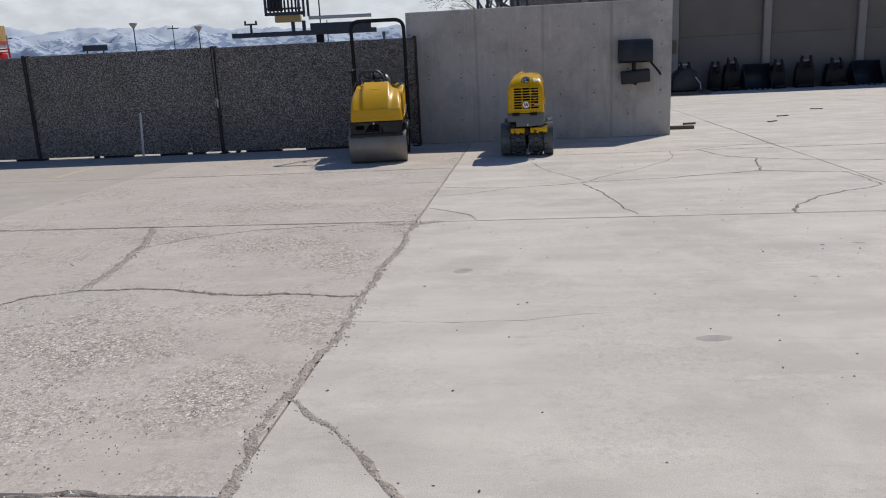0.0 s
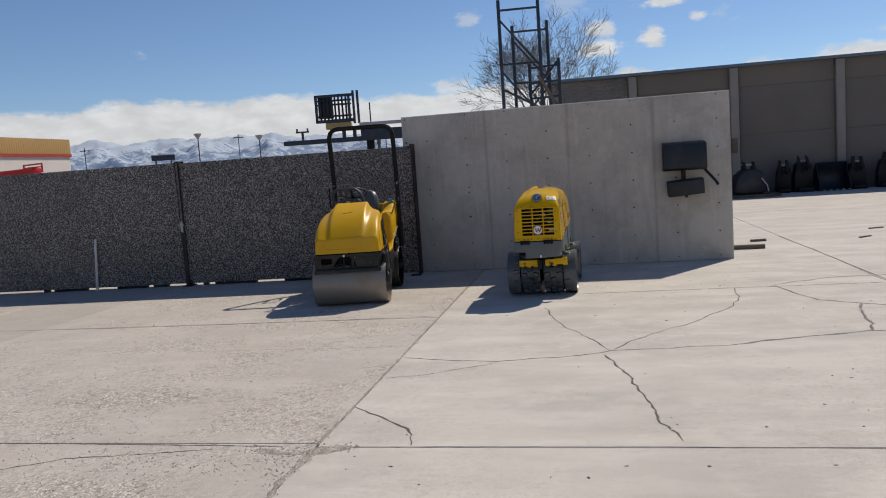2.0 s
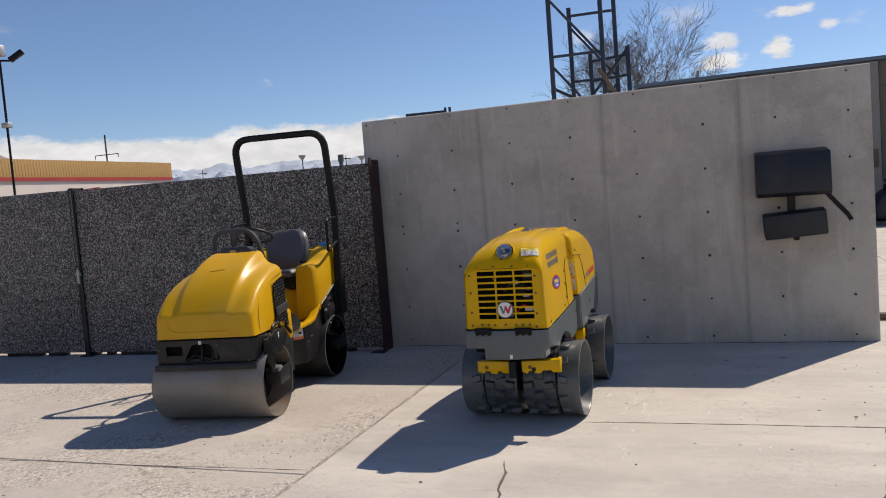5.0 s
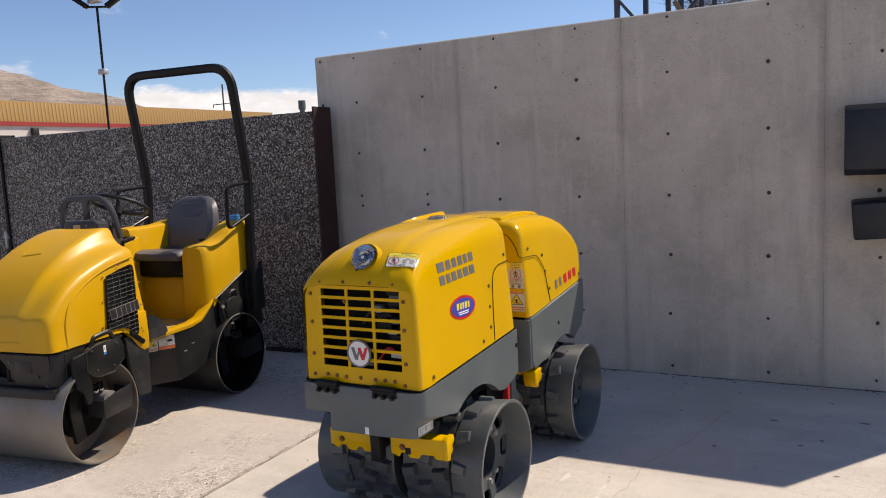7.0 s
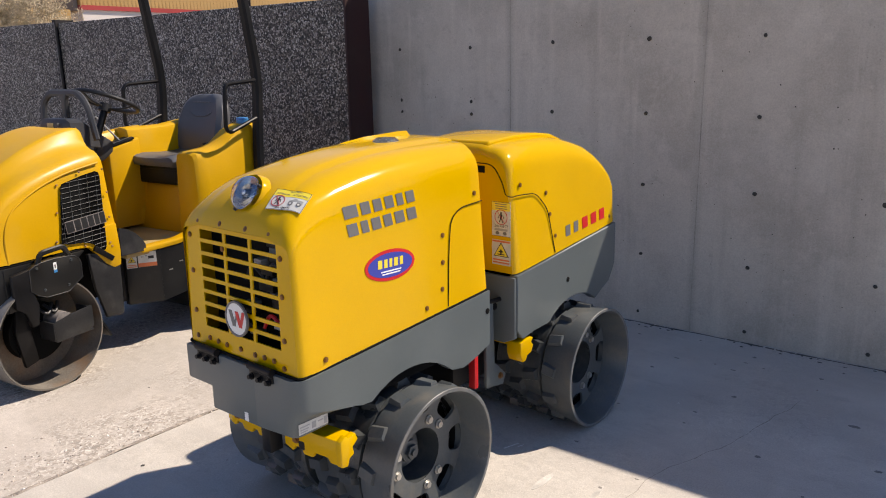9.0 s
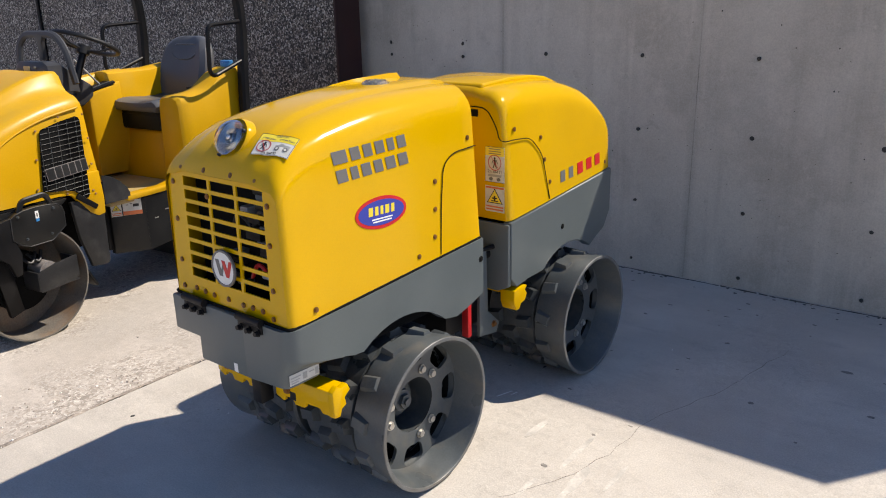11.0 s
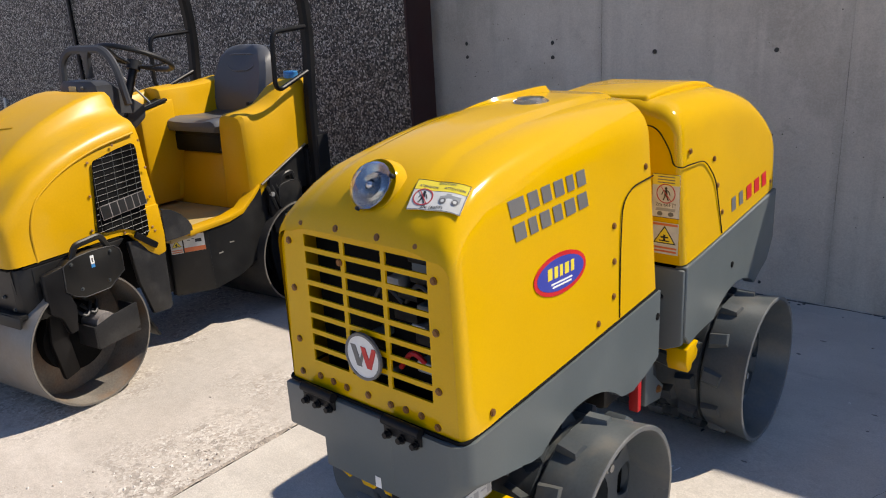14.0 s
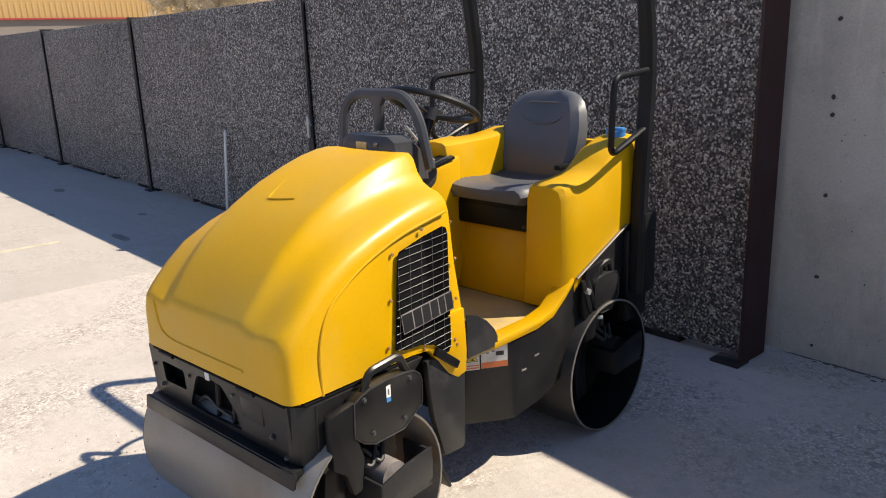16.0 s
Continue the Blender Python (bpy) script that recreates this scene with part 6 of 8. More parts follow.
    part("key_slot", box((0.11, 0.127, 1.15), (0.06, 0.004, 0.026), 0.001), DARK, rh)
    marks(rh, [0.036, 0.034], 0.044, 0.030, 0.15, rside, 0.545, 0.864, 5, PRINT_GREY, "grey bar mark")
    marks(rh, [0.045, 0.045, 0.042], 0.046, 0.029, 0.15, rside, 0.725, 0.879, 5, RED, "red bar mark")
    caution_label(rh, front_pose(0.216, 0.1272, 0.966, 0), 0.086, 0.132, True)
    warning_triangle(rh, front_pose(0.216, 0.1272, 0.836, 0), 0.086, 0.098)
    # rear frame
    prof = [(0.13, 0.752), (0.912, 0.829), (0.915, 0.64), (0.865, 0.565), (0.80, 0.54)] + arch(0.74, 0.36, 0.555, 0.26, 0.312) + [(0.25, 0.50), (0.17, 0.488), (0.13, 0.53)]
    rf2 = part("rear_frame", prism(prof, "x", 0.252, 0.2905, 0.0035, 1), GREY_PAINT, t, "grey painted steel frame")
    part("side_plate", prism(prof, "x", -0.2905, -0.252, 0.0035, 1), GREY_PAINT, rf2)
    part("front_plate", bevel(prism([(-0.28, 0.745), (0.285, 0.745), (0.285, 0.50), (0.23, 0.475), (0.10, 0.475), (0.06, 0.54), (-0.27, 0.54)], "y", 0.118, 0.14), 0.006), GREY_PAINT, rf2)
    part("rear_plate", bevel(prism([(-0.27, 0.83), (0.27, 0.83), (0.27, 0.62), (-0.27, 0.62)], "y", 0.895, 0.914), 0.006), GREY_PAINT, rf2)
    part("slot", bevel(prism([(0.11 + p[0], 0.665 + p[1]) for p in stadium(0.075, 0.042)], "y", 0.114, 0.1195), 0.001), DARK, rf2)
    # rear keel and axle likewise have the underside's shade in their colour
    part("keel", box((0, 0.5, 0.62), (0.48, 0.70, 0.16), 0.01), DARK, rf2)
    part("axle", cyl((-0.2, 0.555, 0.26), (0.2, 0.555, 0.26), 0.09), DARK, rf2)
    part("plug", PLUG, None, rf2, m=side_pose(0.291, 0.50, 0.655, 0))
    return t


make_trench_roller()


# ---- ride-on tandem roller ----
RD = pose(-1.465, 12.45, 0, 0, 0, 6.0)


def smooth_drum(parent, v, hw, inside, shell, R=0.28):
    d = part("drum", revolve([(-hw, R - 0.009), (-hw, R - 0.003), (-hw + 0.006, R), (hw - 0.006, R), (hw, R - 0.003), (hw, R - 0.009)], 72, closed=False), shell, parent, "smooth worn steel drum", pose(0, v, R))
    for s in (-1, 1):
        part("inner_wall", revolve([(s * hw, R - 0.0095), (s * (hw - 0.20), R - 0.011), (s * (hw - 0.20), 0.02)], 60, closed=False), inside, d, "inside of the drum")
        part("rim_edge", revolve([(s * (hw - 0.001), R - 0.0095), (s * (hw + 0.002), R - 0.009), (s * (hw + 0.002), R - 0.002), (s * (hw - 0.001), R - 0.001)], 72), WORN_EDGE, d)
    return d


def side_cover(parent, u, v0, z0, w, h, label, marked=True):
    """Black side cover plate with a carrying loop on top and a pale sticker."""
    kx, kz = w / 0.27, h / 0.18
    prof = [(v0 + x * kx, z0 + z * kz) for x, z in ((0.0, 0.152), (0.028, 0.166), (0.062, 0.175), (0.13, 0.180), (0.199, 0.177), (0.240, 0.170), (0.262, 0.152), (0.270, 0.127), (0.268, 0.055), (0.188, 0.001), (0.14, 0.0), (0.071, 0.0), (0.028, 0.019), (-0.006, 0.050))]
    c = part("side_cover", prism(prof, "x", u - 0.05, u, 0.006), WORN_BLACK, parent, label)
    part("cover_rim", tube([(u - 0.001, a, b) for a, b in prof], 0.0026, 6, True), TRAY_STEEL, c, "worn raised rim")
    loop = rounded([(u - 0.02, v0 + 0.046 * kx, z0 + 0.150 * kz), (u - 0.02, v0 + 0.075 * kx, z0 + 0.216 * kz), (u - 0.02, v0 + 0.196 * kx, z0 + 0.228 * kz), (u - 0.02, v0 + 0.228 * kx, z0 + 0.160 * kz)], 0.022, 5)
    part("handle", tube(loop, 0, prof=sq(0.020, 0.026, 0.006)), WORN_BLACK, c)
    if not marked:
        return c
    part("label", box((u + 0.0006, v0 + w * 0.48, z0 + h * 0.80), (0.001, 0.017, 0.036)), WHITE, c, "small white sticker")
    part("drawing", box((u + 0.0008, v0 + w * 0.48, z0 + h * 0.79), (0.001, 0.007, 0.018)), PRINT_GREY, c)
    part("label", box((u + 0.0006, v0 + w * 0.48, z0 + h * 0.655), (0.0012, 0.017, 0.014)), BLUE_CAP, c)
    for dv, dz in ((0.035, 0.152), (0.217, 0.156), (0.063, 0.038), (0.19, 0.034)):
        part("bolt", COVER_BOLT, None, c, m=side_pose(u, v0 + dv * kx, z0 + dz * kz, 0))
    return c


HOOD_BOLT = bolt_mesh(0.0042, 0.003)
HOOD_BOLT.materials[0] = RUSTY_BOLT
COVER_BOLT = bolt_mesh(0.006, 0.007)
COVER_BOLT.materials[0] = DRUM_GREY


def drum_motor(parent, u, v, R=0.28, tray_mat=None, motor_mat=None):
    """Bracket arm, open tray and motor in the drum's mouth."""
    part("drum_bracket", prism([(v - 0.10, 0.55), (v + 0.02, 0.55), (v - 0.02, 0.40), (v - 0.05, 0.30), (v - 0.03, 0.14), (v - 0.10, 0.12), (v - 0.13, 0.30)], "x", u - 0.11, u - 0.08, 0.006), BLACK, parent)
    part("motor_disc", cyl((u - 0.16, v, R), (u - 0.11, v, R), 0.15, 32, 0.01), DARK, parent)
    tray = box((u - 0.03, v + 0.105, 0.250), (0.12, 0.215, 0.012), 0.003)
    tray = merge(tray, prism([(v + 0.005, 0.238), (v + 0.185, 0.246), (v + 0.215, 0.275), (v + 0.215, 0.376), (v + 0.10, 0.364), (v - 0.002, 0.338)], "x", u + 0.022, u + 0.032, 0.002))
    tray = merge(tray, box((u - 0.03, v + 0.21, 0.315), (0.12, 0.010, 0.105), 0.002))
    tray = merge(tray, box((u - 0.03, v + 0.001, 0.292), (0.12, 0.010, 0.095), 0.002))
    part("tray", tray, tray_mat or TRAY_STEEL, parent, "open black steel tray")
    part("motor", cyl((u - 0.10, v + 0.075, 0.325), (u + 0.005, v + 0.075, 0.325), 0.05, 20, 0.014), motor_mat or DUSTY_STRUT, parent)
    for k in range(2):
        part("hose", tube(rounded([(u - 0.07, v - 0.02 + 0.04 * k, 0.42), (u - 0.02, v + 0.01 + 0.04 * k, 0.37), (u - 0.06, v + 0.06 + 0.03 * k, 0.42)], 0.03, 5), 0.008, 8), HOSE, parent)


def make_ride_on_roller():
    t = thing("ride_on_roller", "older yellow ride-on tandem roller with black roll bar", "roller", m=RD)
    smooth_drum(t, -0.54, 0.45, DRUM_INSIDE, STEEL)
    drum_motor(t, 0.44, -0.54)
    # hood: front wall, brow, long back, plateau and concave shoulders; rows of (v, centre height, shoulder height, shoulder half-width, plateau half-width, foot height)
    H = [(-0.785, 0.834, 0.824, 0.345, 0.19, 0.663), (-0.782, 0.848, 0.836, 0.366, 0.20, 0.663), (-0.772, 0.862, 0.846, 0.381, 0.207, 0.663), (-0.755, 0.884, 0.862, 0.388, 0.21, 0.663), (-0.73, 0.914, 0.886, 0.391, 0.212, 0.663),
         (-0.69, 0.964, 0.924, 0.391, 0.213, 0.663), (-0.62, 1.036, 0.980, 0.389, 0.213, 0.663), (-0.52, 1.108, 1.030, 0.385, 0.211, 0.663), (-0.42, 1.162, 1.064, 0.381, 0.208, 0.663), (-0.32, 1.203, 1.090, 0.375, 0.206, 0.663),
         (-0.24, 1.230, 1.106, 0.370, 0.204, 0.655), (-0.17, 1.245, 1.116, 0.365, 0.202, 0.636), (-0.12, 1.250, 1.120, 0.361, 0.20, 0.615), (-0.085, 1.246, 1.115, 0.353, 0.196, 0.595), (-0.072, 1.235, 1.098, 0.343, 0.19, 0.59)]
    rings = []
    for v, zc, zs, ws, wp, zf in H:
        half = [(0.0, zc - 0.003), (wp * 0.5, zc - 0.002), (wp * 0.86, zc + 0.001), (wp * 0.95, zc), (wp + 0.006, zc - 0.012)]
        dz = zc - zs
        half += [(wp + (ws - wp) * 0.16, zc - 0.012 - dz * 0.34), (wp + (ws - wp) * 0.34, zc - 0.010 - dz * 0.62), (wp + (ws - wp) * 0.52, zs + dz * 0.17 + 0.002), (wp + (ws - wp) * 0.72, zs + dz * 0.11), (ws - 0.026, zs + dz * 0.02), (ws - 0.009, zs - 0.016), (ws, zs - 0.042)]
        low = lerp([(-0.785, 0.358), (-0.782, 0.377), (-0.772, 0.391), (-0.755, 0.399), (-0.73, 0.402), (-0.69, 0.403), (0, 0.402)], v)[0]
        half += [(ws + (low - ws) * 0.3, zs + (zf - zs) * 0.4), (low - 0.004, zf + (zs - zf) * 0.18), (low, zf)]
        full = [(-x, z) for x, z in half[::-1]] + half[1:]
        rings.append([Vector((x, v, z)) for x, z in full])
    hood = part("hood", loft(rings), YELLOW_OLD, t, "sun-faded yellow plastic engine hood")
    # shallow pressed frame on the front and mark on the back
    fr = rounded([(-0.300, -0.7835, 0.83), (-0.280, -0.7835, 0.735), (-0.215, -0.7835, 0.712), (0.185, -0.7835, 0.712)], 0.05, 5)
    part("pressed_edge", tube(fr, 0.0055, 8), YELLOW_OLD, hood)
    part("pressed_edge", tube(rounded([(0.4005, -0.675, 0.66), (0.3985, -0.675, 0.80), (0.3915, -0.63, 0.90), (0.3865, -0.50, 0.985), (0.3815, -0.33, 1.045), (0.3715, -0.12, 1.078)], 0.08, 6), 0.005, 8), YELLOW_OLD, hood)
    part("pressed_edge", tube(rounded([(-0.150, -0.09, 1.2425), (-0.125, -0.24, 1.2270), (-0.085, -0.42, 1.1585), (-0.07, -0.475, 1.1320), (0.05, -0.455, 1.1420)], 0.015, 3), 0.003, 8), YELLOW_OLD, hood)
    # right-hand grille
    q = lambda v, z: 0.406 - max(0.0, (z - 0.70)) * 0.065 - max(0.0, v + 0.25) * 0.02
    corner = [(-0.402, 0.706), (-0.357, 0.985), (-0.348, 0.998), (-0.24, 1.024), (-0.152, 1.038), (-0.134, 1.030), (-0.128, 1.010), (-0.150, 0.642), (-0.162, 0.625), (-0.178, 0.625), (-0.235, 0.672), (-0.285, 0.688), (-0.36, 0.694)]
    bm = bmesh.new()
    vs = [bm.verts.new((q(v, z) + 0.004, v, z)) for v, z in corner]
    bm.faces.new(vs)
    bmesh.ops.solidify(bm, geom=bm.faces[:], thickness=0.006)
    gr = part("side_grille", bm, DARK, hood, "black grille opening with pale wire mesh")

    def inside(v, z):
        c, n = False, len(corner)
        for k in range(n):
            (x1, y1), (x2, y2) = corner[k], corner[k - 1]
            if (y1 > z) != (y2 > z) and v < (x2 - x1) * (z - y1) / (y2 - y1) + x1:
                c = not c
        return c
    wires = bmesh.new()
    z = 0.615
    while z < 1.03:
        run = [v for v in [-0.40 + 0.004 * k for k in range(80)] if inside(v, z + (v + 0.25) * 0.06)]
        if len(run) > 2:
            wires = merge(wires, tube([(q(run[0], z) + 0.009, run[0], z + (run[0] + 0.25) * 0.06), (q(run[-1], z) + 0.009, run[-1], z + (run[-1] + 0.25) * 0.06)], 0.0009, 4))
        z += 0.0245
    v = -0.375
    while v < -0.10:
        run = [zz for zz in [0.60 + 0.004 * k for k in range(115)] if inside(v + (zz - 0.8) * 0.08, zz)]
        if len(run) > 2:
            wires = merge(wires, tube([(q(v, run[0]) + 0.011, v + (run[0] - 0.8) * 0.08, run[0]), (q(v, run[-1]) + 0.011, v + (run[-1] - 0.8) * 0.08, run[-1])], 0.0009, 4))
        v += 0.05
    part("wire_mesh", wires, WIRE, gr, "pale wire mesh")
    nm = part("name_plate", word_blocks([0.047, 0.039, 0.037, 0.037, 0.031, 0.035], 0.062, 0.0005, 0.0, 0.002), DUSTY_STRUT, gr, "grey-edged black block marks", side_pose(q(-0.25, 0.78) + 0.0135, -0.258, 0.790, 4) @ pose(0, 0, 0, 0, 0, 5))
    part("lettering", word_blocks([0.042, 0.034, 0.032, 0.032, 0.026, 0.030], 0.055, 0.0055, 0.0), PRINT_BLACK, nm, m=Matrix.Translation((0, 0, 0.002)))
    for v, z in ((-0.422, 0.72), (-0.395, 0.86), (-0.372, 0.995), (-0.24, 1.045), (-0.105, 1.042), (-0.098, 0.92), (-0.108, 0.79), (-0.125, 0.655), (-0.115, 0.635), (-0.272, 0.668)):
        part("bolt", HOOD_BOLT, None, hood, m=side_pose(q(v, z) + 0.0005, v, z, 4))
    # low yellow corner of the hood with latch
    part("hood_corner", prism([(-0.40, 0.672), (-0.30, 0.690), (-0.24, 0.645), (-0.16, 0.545), (-0.115, 0.515), (-0.072, 0.522), (-0.066, 0.60), (-0.075, 0.75), (-0.40, 0.75)], "x", 0.372, 0.4025, 0.005), YELLOW_OLD, hood)
    part("latch", box((0, 0, 0), (0.016, 0.13, 0.028), 0.004, pose(0, 0, 0, -38, 0, 0)), BLACK, hood, "black rubber latch", Matrix.Translation((0.409, -0.175, 0.607)))
    part("edge_strip", merge(box((0.0, -0.765, 0.652), (0.72, 0.03, 0.010), 0.003), merge(box((0.388, -0.52, 0.652), (0.03, 0.44, 0.010), 0.003), box((-0.388, -0.45, 0.652), (0.03, 0.60, 0.010), 0.003))), DARK, t)
    # front frame, with openings and scraper bar
    hatch = [(-0.122, 0.604), (-0.108, 0.613), (-0.022, 0.620), (0.020, 0.616), (0.040, 0.600), (0.087, 0.545), (0.104, 0.491), (-0.090, 0.484), (-0.186, 0.489), (-0.180, 0.505)]
    window = [(-0.335, 0.600), (-0.325, 0.605), (-0.205, 0.605), (-0.198, 0.598), (-0.198, 0.542), (-0.205, 0.535), (-0.325, 0.533), (-0.333, 0.540)]
    fp = part("front_frame", pierced([(-0.41, 0.648), (-0.41, 0.445), (0.36, 0.445), (0.36, 0.648)], [window, hatch], lambda u, z: Vector((u, -0.757 - (z - 0.44) * 0.06, z)), 0.010), WORN_BLACK, t, "scuffed black steel nose frame with cut-outs")
    part("brace", prism([(0.035, 0.62), (0.058, 0.62), (0.075, 0.47), (0.040, 0.47)], "y", -0.735, -0.728, 0.002), TRAY_STEEL, fp)
    part("hose", tube(rounded([(-0.17, -0.738, 0.50), (-0.11, -0.74, 0.535), (-0.06, -0.74, 0.51), (0.03, -0.74, 0.50)], 0.02, 4), 0.007, 8), HOSE, fp)
    part("nose_side", prism([(-0.71, 0.648), (-0.28, 0.648), (-0.34, 0.60), (-0.45, 0.57), (-0.54, 0.545), (-0.585, 0.47), (-0.66, 0.435), (-0.71, 0.43)], "x", 0.385, 0.410, 0.006), WORN_BLACK, fp)
    part("nose_side", prism([(-0.76, 0.648), (-0.30, 0.648), (-0.45, 0.56), (-0.60, 0.54), (-0.68, 0.43), (-0.75, 0.43)], "x", -0.415, -0.390, 0.006), WORN_BLACK, fp)
    # added black sheet that makes the cut-outs look shaded, hiding the drum
    part("nose_back", box((0, -0.708, 0.560), (0.72, 0.02, 0.165)), DARK, fp)
    for u in (-0.06, 0.03, 0.09):
        part("nose_pipe", cyl((u, -0.734, 0.48), (u + 0.01, -0.732, 0.63), 0.010, 8), BLACK, fp)
    part("nose_corner", prism([(0.345, -0.768), (0.378, -0.756), (0.402, -0.725), (0.4095, -0.69), (0.392, -0.69), (0.368, -0.738), (0.34, -0.754)], "z", 0.43, 0.648, 0.003), WORN_BLACK, fp)
    part("pressed_plate", box((0.178, -0.7655, 0.581), (0.112, 0.004, 0.066), 0.002), WORN_BLACK, fp)
    part("label", box((-0.048, -0.7695, 0.628), (0.024, 0.002, 0.026)), DUSTY_WHITE, fp, "small white sticker")
    for u in (-0.258, 0.190):
        part("hinge", cyl((u - 0.045, -0.786, 0.652), (u + 0.04, -0.786, 0.652), 0.006, 10), BLACK, fp)
    for u, z in ((-0.165, 0.596), (0.085, 0.604), (0.272, 0.529), (-0.352, 0.515), (-0.39, 0.58), (0.335, 0.485)):
        part("bolt", COVER_BOLT, None, fp, m=front_pose(u, -0.766, z, 0))
    part("scraper_bar", merge(box((-0.005, -0.775, 0.462), (0.80, 0.034, 0.020), 0.003), prism([(-0.798, 0.468), (-0.786, 0.468), (-0.794, 0.428), (-0.804, 0.424)], "x", -0.42, 0.405, 0.002)), WORN_BLACK, t, "dusty steel scraper bar")
    side_cover(t, 0.458, -0.613, 0.475, 0.27, 0.18, "black side cover with carrying loop")
    part("yoke", prism([(-0.70, 0.615), (-0.605, 0.63), (-0.60, 0.50), (-0.585, 0.45), (-0.600, 0.35), (-0.632, 0.345), (-0.655, 0.42), (-0.70, 0.455)], "x", 0.425, 0.456, 0.006), BLACK, t)
    part("drum_guard", prism([(-0.26, 0.62), (-0.075, 0.60), (-0.085, 0.262), (-0.10, 0.248), (-0.19, 0.256), (-0.236, 0.42)], "x", 0.375, 0.40, 0.004), TRAY_STEEL, t, "scuffed dark grey drum guard")
    part("rear_scraper", box((0.0, -0.235, 0.22), (0.88, 0.012, 0.12), 0.003, pose(0, 0, 0, 25, 0, 0)), BLACK, t)
    # the front half stands turned a little in its joint
    turn = Matrix.Rotation(radians(2), 4, "Z")
    for ob in t.children:
        ob.matrix_basis = turn @ ob.matrix_basis
    # rear drum, tray and motor are coloured near-black for the shade around them
    smooth_drum(t, 0.765, 0.445, DARK, SHADED_STEEL)
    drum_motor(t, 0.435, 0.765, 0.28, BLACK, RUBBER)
    part("pivot", merge(box((0, -0.02, 0.42), (0.22, 0.34, 0.28), 0.02), box((0, -0.2, 0.60), (0.70, 0.5, 0.10))), DARK, t)
    # rear chassis
    sk = [(0.195, 0.548), (0.30, 0.560), (0.42, 0.575), (0.52, 0.64), (0.60, 0.70), (0.72, 0.76), (0.92, 0.84), (1.03, 0.86), (1.03, 0.60), (0.80, 0.62), (0.62, 0.55), (0.53, 0.42), (0.50, 0.31), (0.36, 0.262), (0.195, 0.245)]
    sk2 = part("chassis", prism(sk, "x", 0.367, 0.397, 0.002, 1), WORN_BLACK, t, "dull black steel chassis")
    part("chassis_side", prism(sk, "x", -0.397, -0.367, 0.002, 1), WORN_BLACK, sk2)
    for s in (1, -1):
        part("slant_plate", prism([(s * 0.262, 0.040), (s * 0.296, 0.040), (s * 0.396, 0.190), (s * 0.397, 0.197), (s * 0.37, 0.197)], "z", 0.247, 0.552, 0.002, 1), WORN_BLACK, sk2)
    part("chassis_front", merge(box((0, 0.03, 0.41), (0.56, 0.03, 0.28), 0.005), box((0, 0.35, 0.275), (0.72, 0.30, 0.02), 0.004)), BLACK, sk2)
    part("chassis_core", merge(box((0, 0.33, 0.42), (0.70, 0.26, 0.24)), box((0, 0.82, 0.69), (0.70, 0.34, 0.12))), DARK, sk2)
    for v, z in ((0.258, 0.418), (0.335, 0.452)):
        part("slot", box((0.397, v, z), (0.004, 0.026, 0.006)), RIM_STEEL, sk2)
    slant = Vector((0.150, -0.100, 0)).normalized()
    on_slant = lambda f, z: facing(Vector((0.296 + 0.100 * f, 0.040 + 0.150 * f, z)) + slant * 0.0008, slant)
    warning_triangle(sk2, on_slant(0.18, 0.50), 0.055, 0.085)
    lb = part("label", prism(slanted(0.098, 0.085), "z", 0, 0.0008), DUSTY_WHITE, sk2, "white and orange sticker", on_slant(0.64, 0.502))
    part("stripe", prism(slanted(0.10, 0.022, 0, 0, -0.031), "z", 0.0008, 0.0014), LABEL_ORANGE, lb)
    part("drawing", prism(slanted(0.03, 0.016, 0, 0.02, 0.01), "z", 0.0008, 0.0014), PRINT_BLACK, lb)
    part("drawing", merge(prism(slanted(0.012, 0.005, 0, -0.025, 0.015), "z", 0.0008, 0.0012), prism(slanted(0.012, 0.005, 0, -0.005, 0.02), "z", 0.0008, 0.0012)), PRINT_GREY, lb)
    part("toe_guard", prism([(-0.05, 0.72), (0.0, 0.705), (0.05, 0.672), (0.09, 0.63), (0.105, 0.60), (0.105, 0.565), (-0.05, 0.565)], "x", 0.399, 0.405, 0.001, 1), TRAY_STEEL, sk2)
    part("bolt", COVER_BOLT, None, sk2, m=side_pose(0.396, 0.50, 0.315, 0))
    part("trim_strip", tube([(0.412, 0.57, 0.695), (0.415, 0.92, 0.845)], 0, prof=sq(0.014, 0.008, 0.002)), WORN_EDGE, sk2, "bare metal edge strip")
    side_cover(t, 0.436, 0.665, 0.520, 0.17, 0.16, "black side cover with carrying loop", False)
    for k in range(3):
        part("hose", tube(rounded([(0.418, 0.60 + 0.03 * k, 0.68), (0.430, 0.625 + 0.03 * k, 0.60), (0.420, 0.66 + 0.035 * k, 0.52), (0.405, 0.70 + 0.03 * k, 0.45)], 0.04, 5), 0.008, 8), HOSE, t)
    part("fitting", cyl((0.41, 0.618, 0.635), (0.440, 0.618, 0.635), 0.012, 10, 0.002), PALE_STEEL, t, "bright hose fitting")
    part("fitting", cyl((0.41, 0.70, 0.500), (0.435, 0.72, 0.500), 0.008, 10, 0.002), PALE_STEEL, t)
    part("rear_yoke", prism([(0.62, 0.72), (0.74, 0.74), (0.72, 0.55), (0.68, 0.42), (0.62, 0.42), (0.60, 0.60)], "x", 0.40, 0.425, 0.006), BLACK, t)
    part("rear_bumper", merge(box((0, 1.05, 0.66), (0.84, 0.06, 0.44), 0.012), box((0.40, 1.0, 0.62), (0.05, 0.16, 0.40), 0.01)), BLACK, t)
